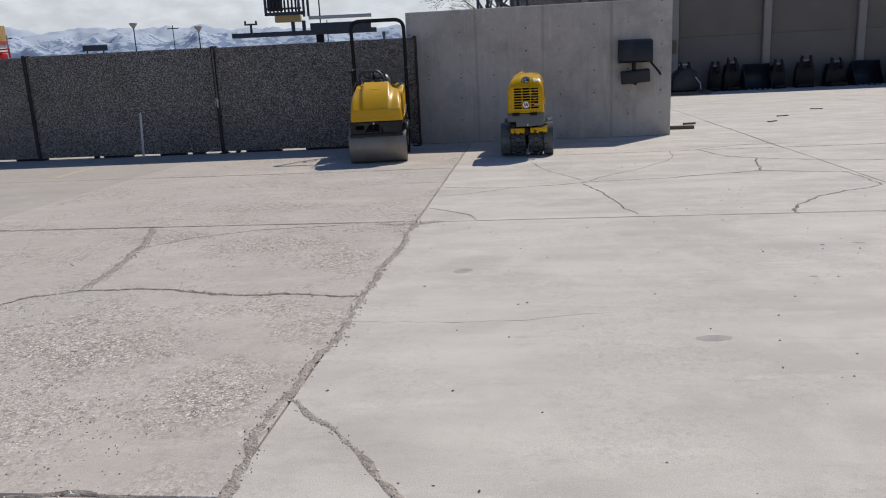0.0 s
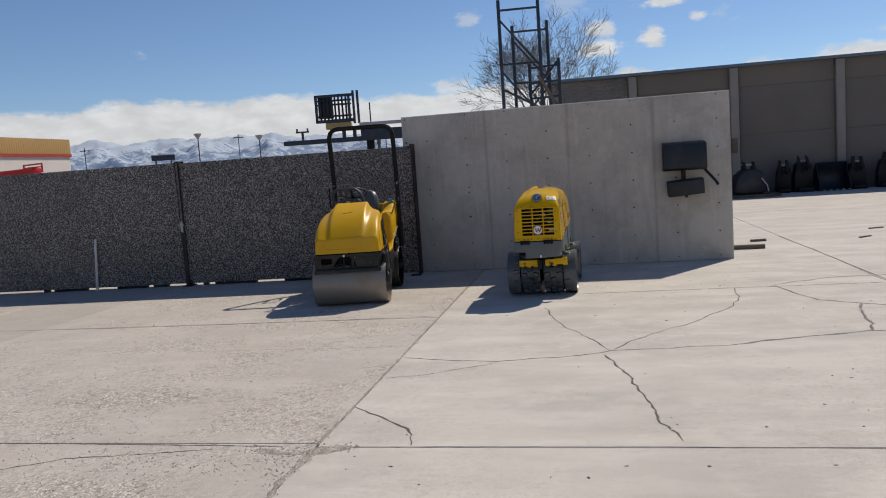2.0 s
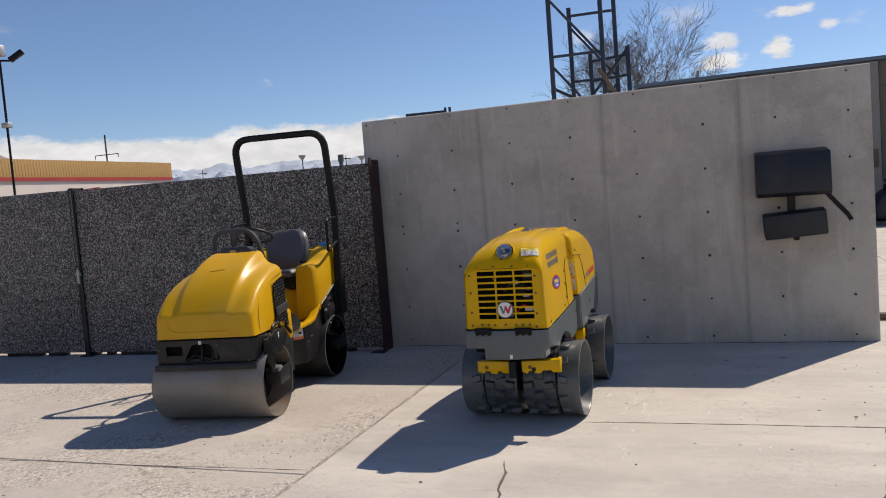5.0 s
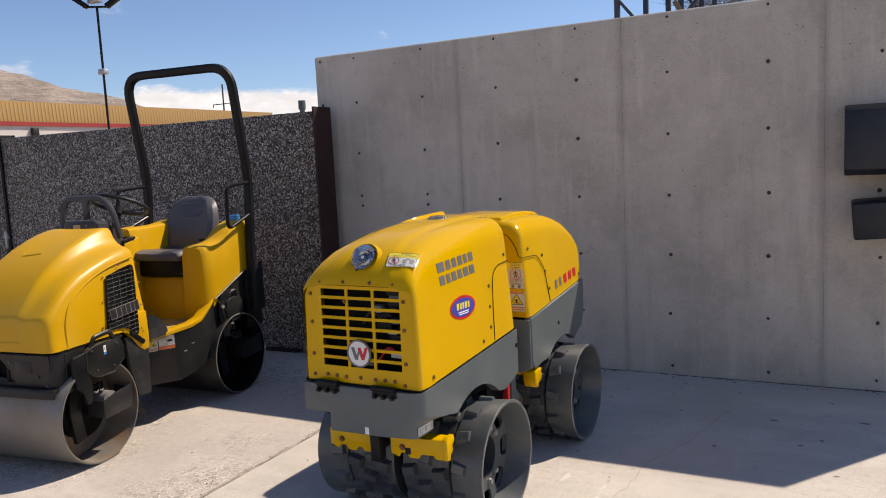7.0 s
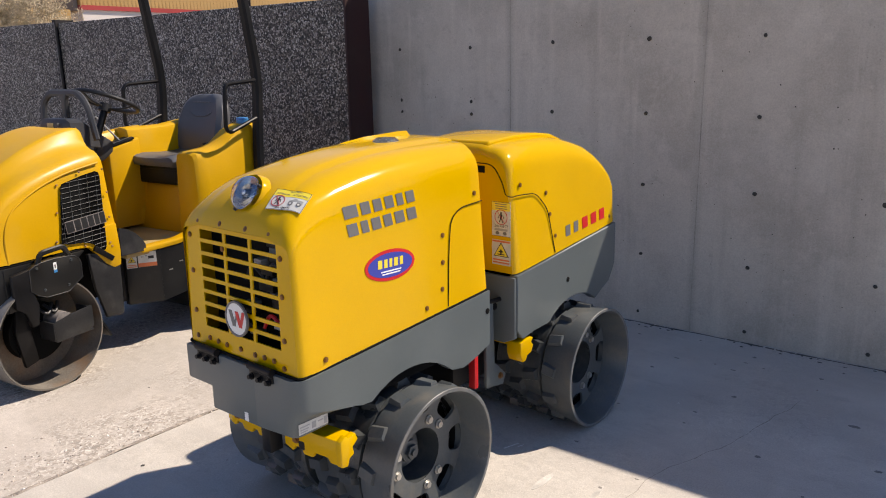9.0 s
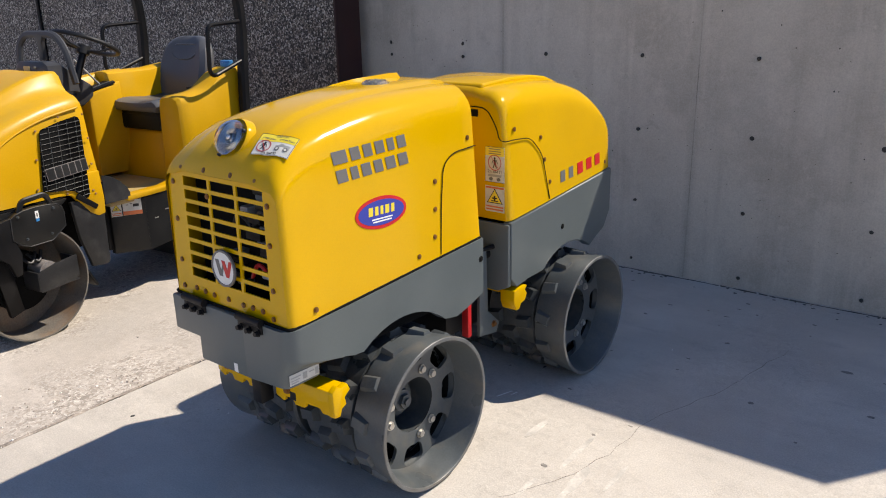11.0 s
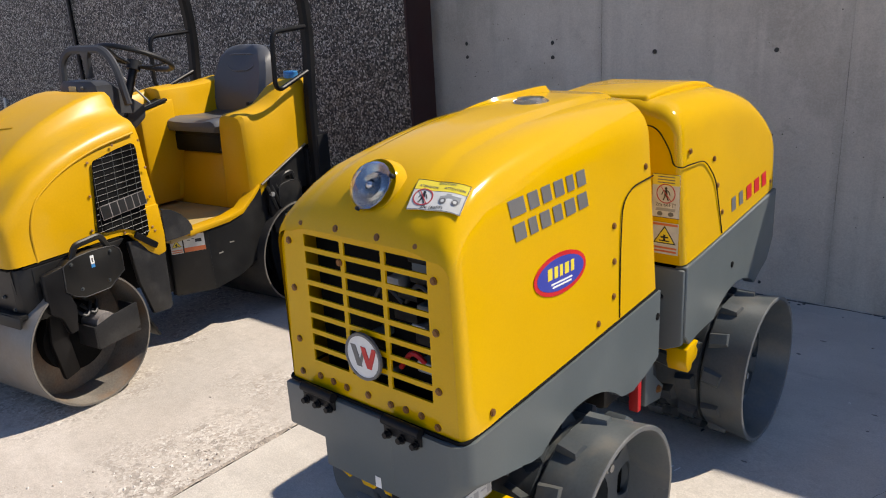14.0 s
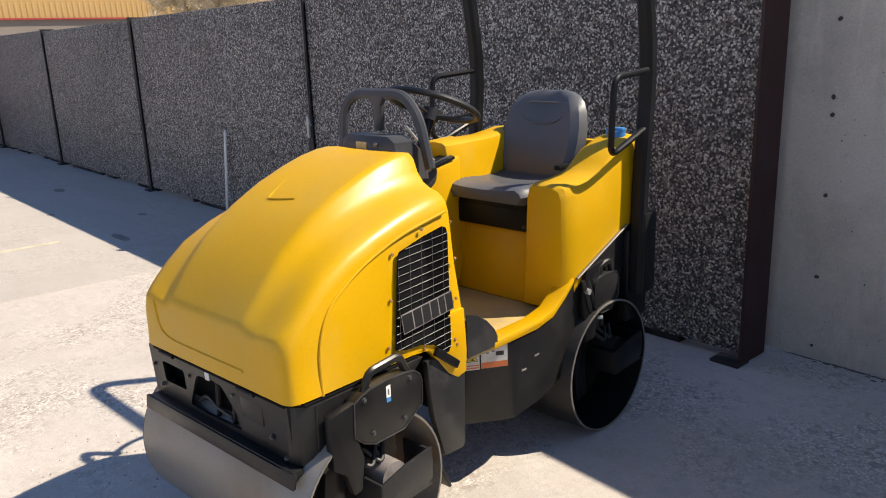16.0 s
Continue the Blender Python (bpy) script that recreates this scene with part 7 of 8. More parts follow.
    # yellow operator tub
    tub = part("tub", box((0, 0.27, 0.545), (0.74, 0.54, 0.025), 0.006), TAN_FLOOR, t, "yellow operator tub with dusty floor")
    part("floor_lip", prism([(0.085, 0.552), (0.33, 0.556), (0.43, 0.576), (0.52, 0.64), (0.57, 0.685), (0.56, 0.70), (0.50, 0.655), (0.43, 0.606), (0.33, 0.586), (0.085, 0.582)], "x", 0.335, 0.406, 0.006), YELLOW_OLD, tub)
    part("floor_lip", prism([(0.02, 0.548), (0.33, 0.552), (0.43, 0.572), (0.58, 0.70), (0.60, 0.78), (0.43, 0.605), (0.02, 0.58)], "x", -0.402, -0.335, 0.008), YELLOW_OLD, tub)
    part("pedestal", bevel(prism([(0.54, 0.55), (0.60, 0.84), (1.02, 0.92), (1.04, 0.60)], "x", -0.35, 0.30), 0.015), YELLOW_OLD, tub)
    # right and left consoles: side wall rising to the rear, rounded shoulder, scoop towards the front
    for s in (1, -1):
        rings = []
        for v, zt, ui, uo, zb in ((0.512, 1.035, 0.225, 0.352, 0.57), (0.517, 1.050, 0.215, 0.378, 0.575), (0.535, 1.060, 0.21, 0.393, 0.60), (0.60, 1.064, 0.21, 0.400, 0.665), (0.68, 1.072, 0.215, 0.405, 0.72), (0.74, 1.090, 0.22, 0.406, 0.755), (0.78, 1.12, 0.225, 0.406, 0.775), (0.84, 1.165, 0.23, 0.408, 0.80), (0.92, 1.195, 0.235, 0.408, 0.835), (1.00, 1.205, 0.24, 0.408, 0.85), (1.035, 1.20, 0.245, 0.402, 0.85), (1.045, 1.185, 0.25, 0.395, 0.85)):
            zt = zt if s > 0 else max(zt, 1.185)
            rings.append([Vector((s * x, v, z)) for x, z in ((ui - 0.02, zb), (ui, zt - 0.05), (ui + 0.01, zt - 0.012), (ui + 0.028, zt), ((ui + uo) / 2, zt + 0.003), (uo - 0.045, zt - 0.002), (uo - 0.018, zt - 0.014), (uo - 0.006, zt - 0.045), (uo, (zt + zb) / 2), (uo, zb))])
        part("console", loft(rings), YELLOW_OLD, tub, "yellow moulded side console")
    part("back_wall", box((0, 1.03, 1.02), (0.5, 0.04, 0.30), 0.015), YELLOW_OLD, tub)
    # left-hand wing that runs forward to the steering column
    rings = []
    for v, zt, zb in ((0.17, 1.10, 0.56), (0.20, 1.125, 0.56), (0.30, 1.14, 0.56), (0.42, 1.165, 0.60), (0.56, 1.185, 0.66), (0.70, 1.19, 0.75)):
        rings.append([Vector((x, v, z)) for x, z in ((-0.40, zb), (-0.405, zt - 0.05), (-0.39, zt - 0.01), (-0.36, zt), (-0.33, zt - 0.008), (-0.30, zt - 0.05), (-0.28, zt - 0.18), (-0.28, zb))])
    part("left_wing", loft(rings), YELLOW_OLD, tub, "yellow moulded control wing")
    cb = part("control_pad", box((0, 0, 0), (0.070, 0.19, 0.014), 0.004, pose(0, 0, 0, 16, 10, -6)), BLACK, t, "black slotted control pad", Matrix.Translation((-0.235, 0.45, 1.105)))
    for k in (-0.018, 0.018):
        part("slot", box((k, 0.0, 0.008), (0.012, 0.13, 0.003), 0.001, pose(0, 0, 0, 16, 10, -6)), DRUM_GREY, cb)
    part("lever", cyl((-0.01, 0.02, 0.01), (-0.045, -0.10, 0.165), 0.0055, 10), PALE_STEEL, cb, "bright steel lever")
    part("end_block", box((0.0, -0.105, -0.055), (0.062, 0.022, 0.045), 0.004), BLACK, cb)
    part("pad_foot", prism([(-0.095, -0.53), (0.13, -0.53), (0.13, 0.025), (-0.095, -0.038)], "x", -0.10, 0.042, 0.015), YELLOW_OLD, cb, "yellow moulded pad foot")
    fc = part("fuel_cap", cyl((0.325, 0.965, 1.195), (0.325, 0.965, 1.220), 0.04, 18, 0.005), BLUE_CAP, t, "blue plastic filler cap")
    part("grip", box((0.325, 0.965, 1.226), (0.08, 0.035, 0.016), 0.006), BLUE_CAP, fc)
    # seat
    seat_rings = []
    for v, z0, z1, w in ((0.515, 0.980, 1.004, 0.205), (0.522, 0.962, 1.020, 0.222), (0.548, 0.956, 1.031, 0.235), (0.62, 0.965, 1.034, 0.242), (0.74, 0.965, 1.022, 0.244), (0.84, 0.965, 1.018, 0.24), (0.94, 0.97, 1.03, 0.225), (0.99, 0.98, 1.04, 0.20)):
        c = -0.045
        seat_rings.append([Vector((c + x, v, z)) for x, z in ((-w, (z0 + z1) / 2), (-w + 0.01, z1 - 0.012), (-w + 0.035, z1), (-w * 0.5, z1 - 0.010), (0, z1 - 0.013), (w * 0.5, z1 - 0.010), (w - 0.035, z1), (w - 0.01, z1 - 0.012), (w, (z0 + z1) / 2), (w - 0.02, z0), (-w + 0.02, z0))])
    seat = part("seat", loft(seat_rings), VINYL, t, "dark grey vinyl seat")
    rings = []
    for z, v, w, th in ((0.99, 0.935, 0.185, 0.035), (1.04, 0.950, 0.202, 0.05), (1.10, 0.968, 0.218, 0.056), (1.16, 0.985, 0.224, 0.058), (1.22, 1.002, 0.220, 0.056), (1.28, 1.020, 0.205, 0.052), (1.32, 1.032, 0.186, 0.045), (1.35, 1.042, 0.158, 0.034), (1.367, 1.049, 0.122, 0.020), (1.374, 1.052, 0.08, 0.006)):
        c = -0.06
        rings.append([Vector((c + x, v + y, z)) for x, y in ((-w, 0), (-w + 0.012, -th * 0.8), (-w + 0.045, -th * 1.15), (-w * 0.45, -th * 0.80), (0, -th * 0.70), (w * 0.45, -th * 0.80), (w - 0.045, -th * 1.15), (w - 0.012, -th * 0.8), (w, 0), (w - 0.02, th * 0.6), (0, th * 0.85), (-w + 0.02, th * 0.6))])
    back = part("backrest", loft(rings), VINYL, seat, "dark grey vinyl backrest")
    pip = rounded([(-0.06 - 0.10, 0.998, 1.325), (-0.06 + 0.10, 0.998, 1.325), (-0.06 + 0.115, 0.972, 1.265), (-0.06 + 0.06, 0.962, 1.235), (-0.06 - 0.06, 0.962, 1.235), (-0.06 - 0.115, 0.972, 1.265)], 0.03, 4, True)
    part("piping", tube(pip, 0.004, 6, True), VINYL, back)
    part("seat_base", merge(box((-0.05, 0.72, 0.905), (0.44, 0.32, 0.12), 0.008), box((-0.045, 0.562, 0.895), (0.46, 0.012, 0.085), 0.003)), BLACK, seat, "black seat box")
    part("bolt", COVER_BOLT, None, seat, m=front_pose(0.165, 0.555, 0.868, 0))
    part("belt_buckle", merge(box((0.155, 0.83, 1.075), (0.03, 0.09, 0.022), 0.006, pose(0, 0, 0, 0, 0, 0)), tube([(0.155, 0.86, 1.07), (0.15, 0.96, 1.03)], 0, prof=sq(0.03, 0.008, 0.002))), BLACK, seat)
    # roll bar
    L, Rr = -0.465, 0.445
    rp = rounded([(L, 0.96, 0.55), (L, 0.965, 1.05), (L, 1.005, 1.47), (L, 0.88, 2.262), (Rr, 0.88, 2.262), (Rr, 1.005, 1.47), (Rr, 0.965, 1.05), (Rr, 0.96, 0.55)], 0.16, 9)
    rb = part("roll_bar", tube(rp, 0, prof=sq(0.060, 0.060, 0.014)), BLACK, t, "black square-tube roll bar")
    for s in (-1, 1):
        arm = rounded([(s * 0.46, 0.965, 1.462), (s * 0.475, 0.705, 1.447), (s * 0.475, 0.69, 1.185), (s * 0.455, 0.74, 1.160), (s * 0.455, 0.965, 1.235)], 0.05, 6)
        part("arm_rail", tube(arm, 0.0125, 10), BLACK, rb, "black bent tube arm rail")
        part("mount", box((s * 0.445, 1.0, 0.72), (0.07, 0.09, 0.34), 0.006), BLACK, rb)
    # dash, hoop and steering wheel
    dash = part("dashboard", loft([[Vector((c + x * w * 0.9, v, z - 0.012)) for x, z in ((-1, z0), (-0.92, z1 - 0.02), (-0.7, z1), (0.7, z1), (0.92, z1 - 0.02), (1, z0))] for v, w, z0, z1, c in ((-0.07, 0.13, 1.20, 1.275, -0.055), (-0.05, 0.168, 1.18, 1.300, -0.05), (0.02, 0.175, 1.15, 1.300, -0.045), (0.09, 0.15, 1.14, 1.255, -0.04), (0.13, 0.12, 1.13, 1.20, -0.04))]), GREY_PLASTIC, t, "dark grey plastic dashboard")
    part("dash_post", box((-0.05, 0.0, 0.88), (0.16, 0.09, 0.62), 0.02), RUBBER, dash)
    part("column_cover", prism([(0.02, 1.27), (0.10, 1.265), (0.30, 1.13), (0.29, 1.07), (0.22, 1.02), (0.04, 1.06)], "x", -0.17, -0.045, 0.02), GREY_PLASTIC, dash, "dark grey plastic steering column cover")
    part("label", box((-0.06, -0.0725, 1.236), (0.055, 0.003, 0.062), 0.001), TAN_LABEL, dash, "small tan sticker")
    for u in (-0.22, 0.02):
        part("bolt", COVER_BOLT, None, dash, m=front_pose(u, -0.075, 1.262, 0))
    hp = rounded([(-0.278, 0.02, 1.20), (-0.283, 0.04, 1.37), (-0.232, 0.055, 1.424), (0.02, 0.065, 1.424), (0.095, 0.065, 1.35), (0.148, 0.06, 1.17)], 0.07, 6)
    part("hoop_guard", tube(hp, 0, prof=sq(0.038, 0.030, 0.010)), GREY_PLASTIC, dash, "dark grey plastic hoop guard")
    part("hoop_strut", prism([(-0.16, 1.425), (-0.06, 1.425), (-0.085, 1.385), (-0.09, 1.29), (-0.125, 1.29), (-0.125, 1.385)], "y", 0.045, 0.07, 0.005), GREY_PLASTIC, dash)
    wm = pose(-0.06, 0.29, 1.365, -24, 0, 0)
    ring = [wm @ Vector((0.176 * math.cos(a * math.pi / 20), 0.176 * math.sin(a * math.pi / 20), 0)) for a in range(40)]
    wheel = part("steering_wheel", tube(ring, 0.0125, 10, True), RUBBER, t, "black three-spoke steering wheel")
    for a in (0.4, 2.7, 4.71):
        part("spoke", tube([wm @ Vector((0, 0, -0.04)), wm @ Vector((0.10 * math.cos(a), 0.10 * math.sin(a), -0.03)), wm @ Vector((0.176 * math.cos(a), 0.176 * math.sin(a), 0))], 0, prof=sq(0.030, 0.010, 0.003)), RUBBER, wheel)
    part("hub", cyl(wm @ Vector((0, 0, -0.06)), wm @ Vector((0, 0, -0.015)), 0.035, 18, 0.006), RUBBER, wheel)
    part("column", cyl(wm @ Vector((0, 0, -0.30)), wm @ Vector((0, 0, -0.05)), 0.02, 14), BLACK, wheel)
    return t


make_ride_on_roller()


# ---- block-wall building beyond the yard, with loader buckets ----
def make_building():
    y, h = 31.3, 4.43
    b = thing("block_building", "long sand-grey block building with pale pilasters", "building", kind="structure")
    part("wall", box((15.3, y + 3.1, h / 2 - 0.03), (30.0, 6.0, h + 0.0)), SAND_BLOCK, b)
    part("capping", box((15.3, y + 3.0, h + 0.02), (30.2, 6.3, 0.10), 0.01), BLUE_CAPPING, b, "blue-grey metal capping")
    for k in range(9):
        part("pilaster", box((3.20 + 3.41 * k, y + 0.02, h / 2 - 0.04), (0.28, 0.20, h - 0.02), 0.02), PILASTER, b)
    for k in range(9):
        xa, xb = 3.20 + 3.41 * k + 0.17, 3.20 + 3.41 * (k + 1) - 0.17
        if k == 0:
            part("panel", box((1.66, y + 0.085, 2.19), (2.72, 0.04, 4.38), 0.008), AGGREGATE, b)
        if k < 8:
            for z0, z1 in ((0.0, 2.053), (2.061, 3.703), (3.711, 4.40)):
                part("panel", box(((xa + xb) / 2, y + 0.085, (z0 + z1) / 2), (xb - xa, 0.04, z1 - z0), 0.008), SAND_BLOCK, b)
    rnd = random.Random(12)

    def bucket(x, yy, w, hh, turn, kind):
        t = thing("loader_bucket" if kind else "loader_attachment", "dark worn steel loader bucket parked by the wall" if kind else "dark steel loader attachment standing by the wall", "bucket" if kind else "attachment", m=pose(x, yy, 0, 0, 0, turn), group="parked attachments")
        if kind:
            part("shell", prism([(-0.45, 0.0), (0.20, 0.0), (0.34, hh * 0.18), (0.38, hh * 0.45), (0.30, hh * 0.8), (0.10, hh), (0.06, hh * 0.97), (0.22, hh * 0.75), (0.30, hh * 0.42), (0.25, hh * 0.2), (0.15, 0.05), (-0.45, 0.03)], "x", -w / 2, w / 2, 0.01), NAVY, t)
            for s in (-1, 1):
                part("side_plate", prism([(-0.45, 0.0), (0.20, 0.0), (0.34, hh * 0.18), (0.38, hh * 0.45), (0.30, hh * 0.8), (0.10, hh), (-0.1, hh * 0.55), (-0.35, hh * 0.2)], "x", s * w / 2 - 0.015, s * w / 2 + 0.015, 0.005), NAVY, t)
            for k in range(5):
                part("tooth", box((-w * 0.4 + w * 0.2 * k, -0.5, 0.03), (0.06, 0.14, 0.04), 0.008), RIM_STEEL, t)
        else:
            part("frame", prism([(-w * 0.5, 0.0), (w * 0.5, 0.0), (w * 0.48, hh * 0.50), (w * 0.36, hh * 0.78), (-w * 0.36, hh * 0.76), (-w * 0.48, hh * 0.45)], "y", -0.10, 0.22, 0.04), BLACK, t)
            part("foot", box((0, -0.18, 0.08), (w * 0.8, 0.36, 0.14), 0.03), BLACK, t)
            lean = rnd.uniform(-0.06, 0.06)
            for s in (-1, 1):
                part("ear", prism([(s * w * 0.28 - 0.06, hh * 0.6), (s * w * 0.28 + 0.06, hh * 0.6), (s * w * 0.2 + 0.05 + lean, hh * rnd.uniform(0.86, 1.0)), (s * w * 0.2 - 0.04 + lean, hh * 0.97)], "y", -0.14, -0.05, 0.015), BLACK, t)
            part("pin", cyl((-w * 0.26 + lean, -0.06, hh * 0.82), (w * 0.26 + lean, -0.06, hh * 0.82), 0.035, 10), RIM_STEEL, t)
            part("hose", tube(rounded([(-w * 0.1, -0.1, hh * 0.5), (0.0, -0.28, hh * 0.75), (w * 0.2, -0.1, hh * 0.55)], 0.1, 6), 0.02, 6), HOSE, t)
    for x, w, hh, turn, kind in ((8.02, 0.50, 1.15, -8, False), (8.65, 0.62, 1.28, 5, False), (9.57, 0.95, 0.95, 0, True), (10.32, 0.58, 1.12, 6, False), (11.30, 0.70, 1.22, -5, False), (12.4, 0.8, 1.1, 8, False), (13.5, 1.0, 0.9, 3, True), (14.7, 0.8, 1.15, 0, False)):
        bucket(x, 30.75, w, hh, turn, kind)
    # rounded clamshell bucket standing on the pallet
    t = thing("grapple_bucket", "dark navy grapple bucket resting on a wooden pallet", "bucket", m=pose(6.62, 29.3, 0.112, 0, 0, 8), group="parked attachments")
    part("shell", prism([(-0.52, 0.02), (-0.30, 0.0), (0.35, 0.0), (0.52, 0.15), (0.50, 0.45), (0.36, 0.70), (0.12, 0.82), (-0.18, 0.80), (-0.40, 0.62), (-0.52, 0.35)], "y", -0.35, 0.30, 0.06, 3), NAVY, t)
    for u in (-0.16, 0.14):
        part("ear", prism([(u - 0.06, 0.74), (u + 0.08, 0.74), (u + 0.05, 1.02), (u - 0.03, 1.04)], "y", -0.12, 0.05, 0.015), BLACK, t)
    part("pin", cyl((-0.22, -0.05, 0.95), (0.22, -0.05, 0.95), 0.03, 10), PALE_STEEL, t)
    part("claw", tube([(0.30, -0.36, 0.5), (0.44, -0.45, 0.28), (0.46, -0.50, 0.08)], 0, prof=sq(0.05, 0.03)), PALE_STEEL, t)
    t = thing("pallet", "weathered wooden pallet lying on the concrete", "pallet", m=pose(6.75, 29.25, 0, 0, 0, 4))
    for k in range(3):
        part("bearer", box((0, -0.4 + 0.4 * k, 0.045), (1.5, 0.09, 0.09), 0.005), WOOD, t)
    for k in range(7):
        part("board", box((-0.66 + 0.22 * k, 0, 0.10), (0.13, 0.95, 0.02), 0.003), WOOD, t)
    solid("timber", box((4.0, 15.62, 0.035), (0.50, 0.10, 0.065), 0.006), WOOD, "weathered timber offcut on the ground", "timber")
    solid("timber", box((0, 0, 0.02), (0.26, 0.06, 0.04), 0.006), WOOD, "thin weathered timber offcut on the ground", "timber", m=pose(4.35, 16.6, 0, 0, 0, 12))
    for x, y2, a in ((6.6, 17.8, 20), (7.9, 19.5, -15), (6.0, 16.5, 40)):
        solid("debris", box((0, 0, 0.01), (0.28, 0.05, 0.02), 0.004), WOOD, "small scrap of dark wood on the concrete", "scrap", m=pose(x, y2, 0, 0, 0, a))
    part("meter_box", box((6.55, y - 0.14, 1.71), (0.20, 0.12, 0.50), 0.02), WOOD, b, "small brown box on the wall")


make_building()


# ---- steel rack uprights behind the concrete wall ----
def make_rack():
    t = thing("rack_tower", "dark blue steel rack uprights standing behind the wall", "rack", m=pose(0.19, 20.5, 0, 0, 0, 3))
    legs = {"a": (-0.45, 0.0, 5.28), "b": (0.43, 0.0, 5.32), "c": (-0.20, 0.9, 4.85), "d": (0.61, 0.9, 4.9), "e": (0.83, 0.4, 3.95), "f": (0.16, 0.7, 3.95)}
    for x, y, h in legs.values():
        part("upright", box((x, y, h / 2), (0.075, 0.075, h), 0.006), BLUE_STEEL, t)
    def bar(a, za, b, zb, r=0.022):
        p, q2 = legs[a], legs[b]
        part("brace", tube([(p[0], p[1], za), (q2[0], q2[1], zb)], 0, prof=sq(r * 2, r * 2, 0.004)), BLUE_STEEL, t)
    for z in (5.05, 3.85, 2.6, 1.4, 0.3):
        bar("a", z, "b", z)
    for z in (4.7, 3.5, 2.4, 0.4):
        bar("c", z, "d", z)
    for z in (3.8, 3.45, 3.1):
        bar("f", z, "e", z)
    bar("a", 4.85, "b", 3.75)
    bar("a", 3.7, "b", 2.6)
    bar("c", 4.5, "d", 3.5)
    bar("d", 3.4, "c", 2.5)
    bar("f", 3.2, "e", 3.9)
    part("load_beam", tube([(-0.5, 0.3, 3.35), (0.55, 0.35, 2.75)], 0, prof=sq(0.10, 0.05)), BLUE_STEEL, t)
    part("load_beam", tube([(0.35, -0.1, 3.55), (0.72, 0.0, 2.9)], 0, prof=sq(0.10, 0.05)), WOOD, t, "pale leaning beam")


make_rack()


# ---- lifting carriage on a boom, far behind the panel wall ----
def make_carriage():
    t = thing("telehandler", "dark boom with raised fork carriage seen over the wall", "telehandler", m=pose(-21.3, 72, 0, 0, 0, 8))
    part("chassis", box((3.0, 0.6, 1.6), (6.5, 2.3, 1.4), 0.2), BLACK, t)
    for sx in (1.0, 5.0):
        part("wheel", cyl((sx, -0.7, 0.75), (sx, -0.25, 0.75), 0.75, 28, 0.08), RUBBER, t)
    part("boom", box((1.6, 0, 4.98), (13.4, 0.5, 0.42), 0.05), BLUE_STEEL, t)
    part("boom_end", box((5.0, 0, 5.35), (5.6, 0.6, 0.9), 0.06), BLUE_STEEL, t)
    part("top_beam", box((5.0, 0, 6.30), (5.8, 0.3, 0.3), 0.04), PALE_STEEL, t)
    part("support", box((3.0, 0.2, 3.4), (0.7, 0.6, 3.0), 0.05), BLACK, t)
    fr = part("carriage", merge(box((-0.1, -0.3, 9.05), (3.5, 0.15, 0.25), 0.03), merge(box((-0.1, -0.3, 6.75), (3.5, 0.15, 0.3), 0.03), merge(box((-1.75, -0.3, 7.9), (0.25, 0.15, 2.5), 0.03), box((1.3, -0.3, 7.9), (0.25, 0.15, 2.5), 0.03)))), BLUE_STEEL, t)
    for k in range(8):
        part("slat", box((-1.35 + 0.34 * k, -0.3, 7.9), (0.17, 0.1, 2.3), 0.02), NAVY, fr)
    for z in (8.62, 8.25, 7.2):
        part("cross_bar", box((-0.1, -0.2, z), (3.2, 0.15, 0.17), 0.03), NAVY, fr)
    part("guard_sheet", box((-0.9, -0.15, 8.0), (1.4, 0.04, 2.0), 0.01), NAVY, fr)
    for dx in (1.75, 2.15):
        part("fork", box((dx, -0.4, 7.9), (0.22, 0.15, 3.0), 0.03), BLUE_STEEL, fr)
    part("mount", box((0.2, 0, 6.3), (2.4, 0.7, 0.6), 0.08), TAN_FLOOR, t, "faded yellow mount")
    for dx in (0.6, 1.6):
        part("post", box((dx, 0, 5.6), (0.32, 0.3, 1.0), 0.04), BLUE_STEEL, t)
    part("stub", merge(box((-3.3, 0, 5.5), (0.2, 0.2, 0.8), 0.03), merge(box((-3.3, 0, 5.95), (1.2, 0.2, 0.15), 0.03), merge(box((-3.8, 0, 6.1), (0.15, 0.2, 0.35), 0.03), box((-2.8, 0, 6.1), (0.15, 0.2, 0.35), 0.03)))), BLUE_STEEL, t)
    part("mast", cyl((2.9, 2, 0), (2.9, 2, 8.4), 0.06, 8), BLACK, t)


make_carriage()


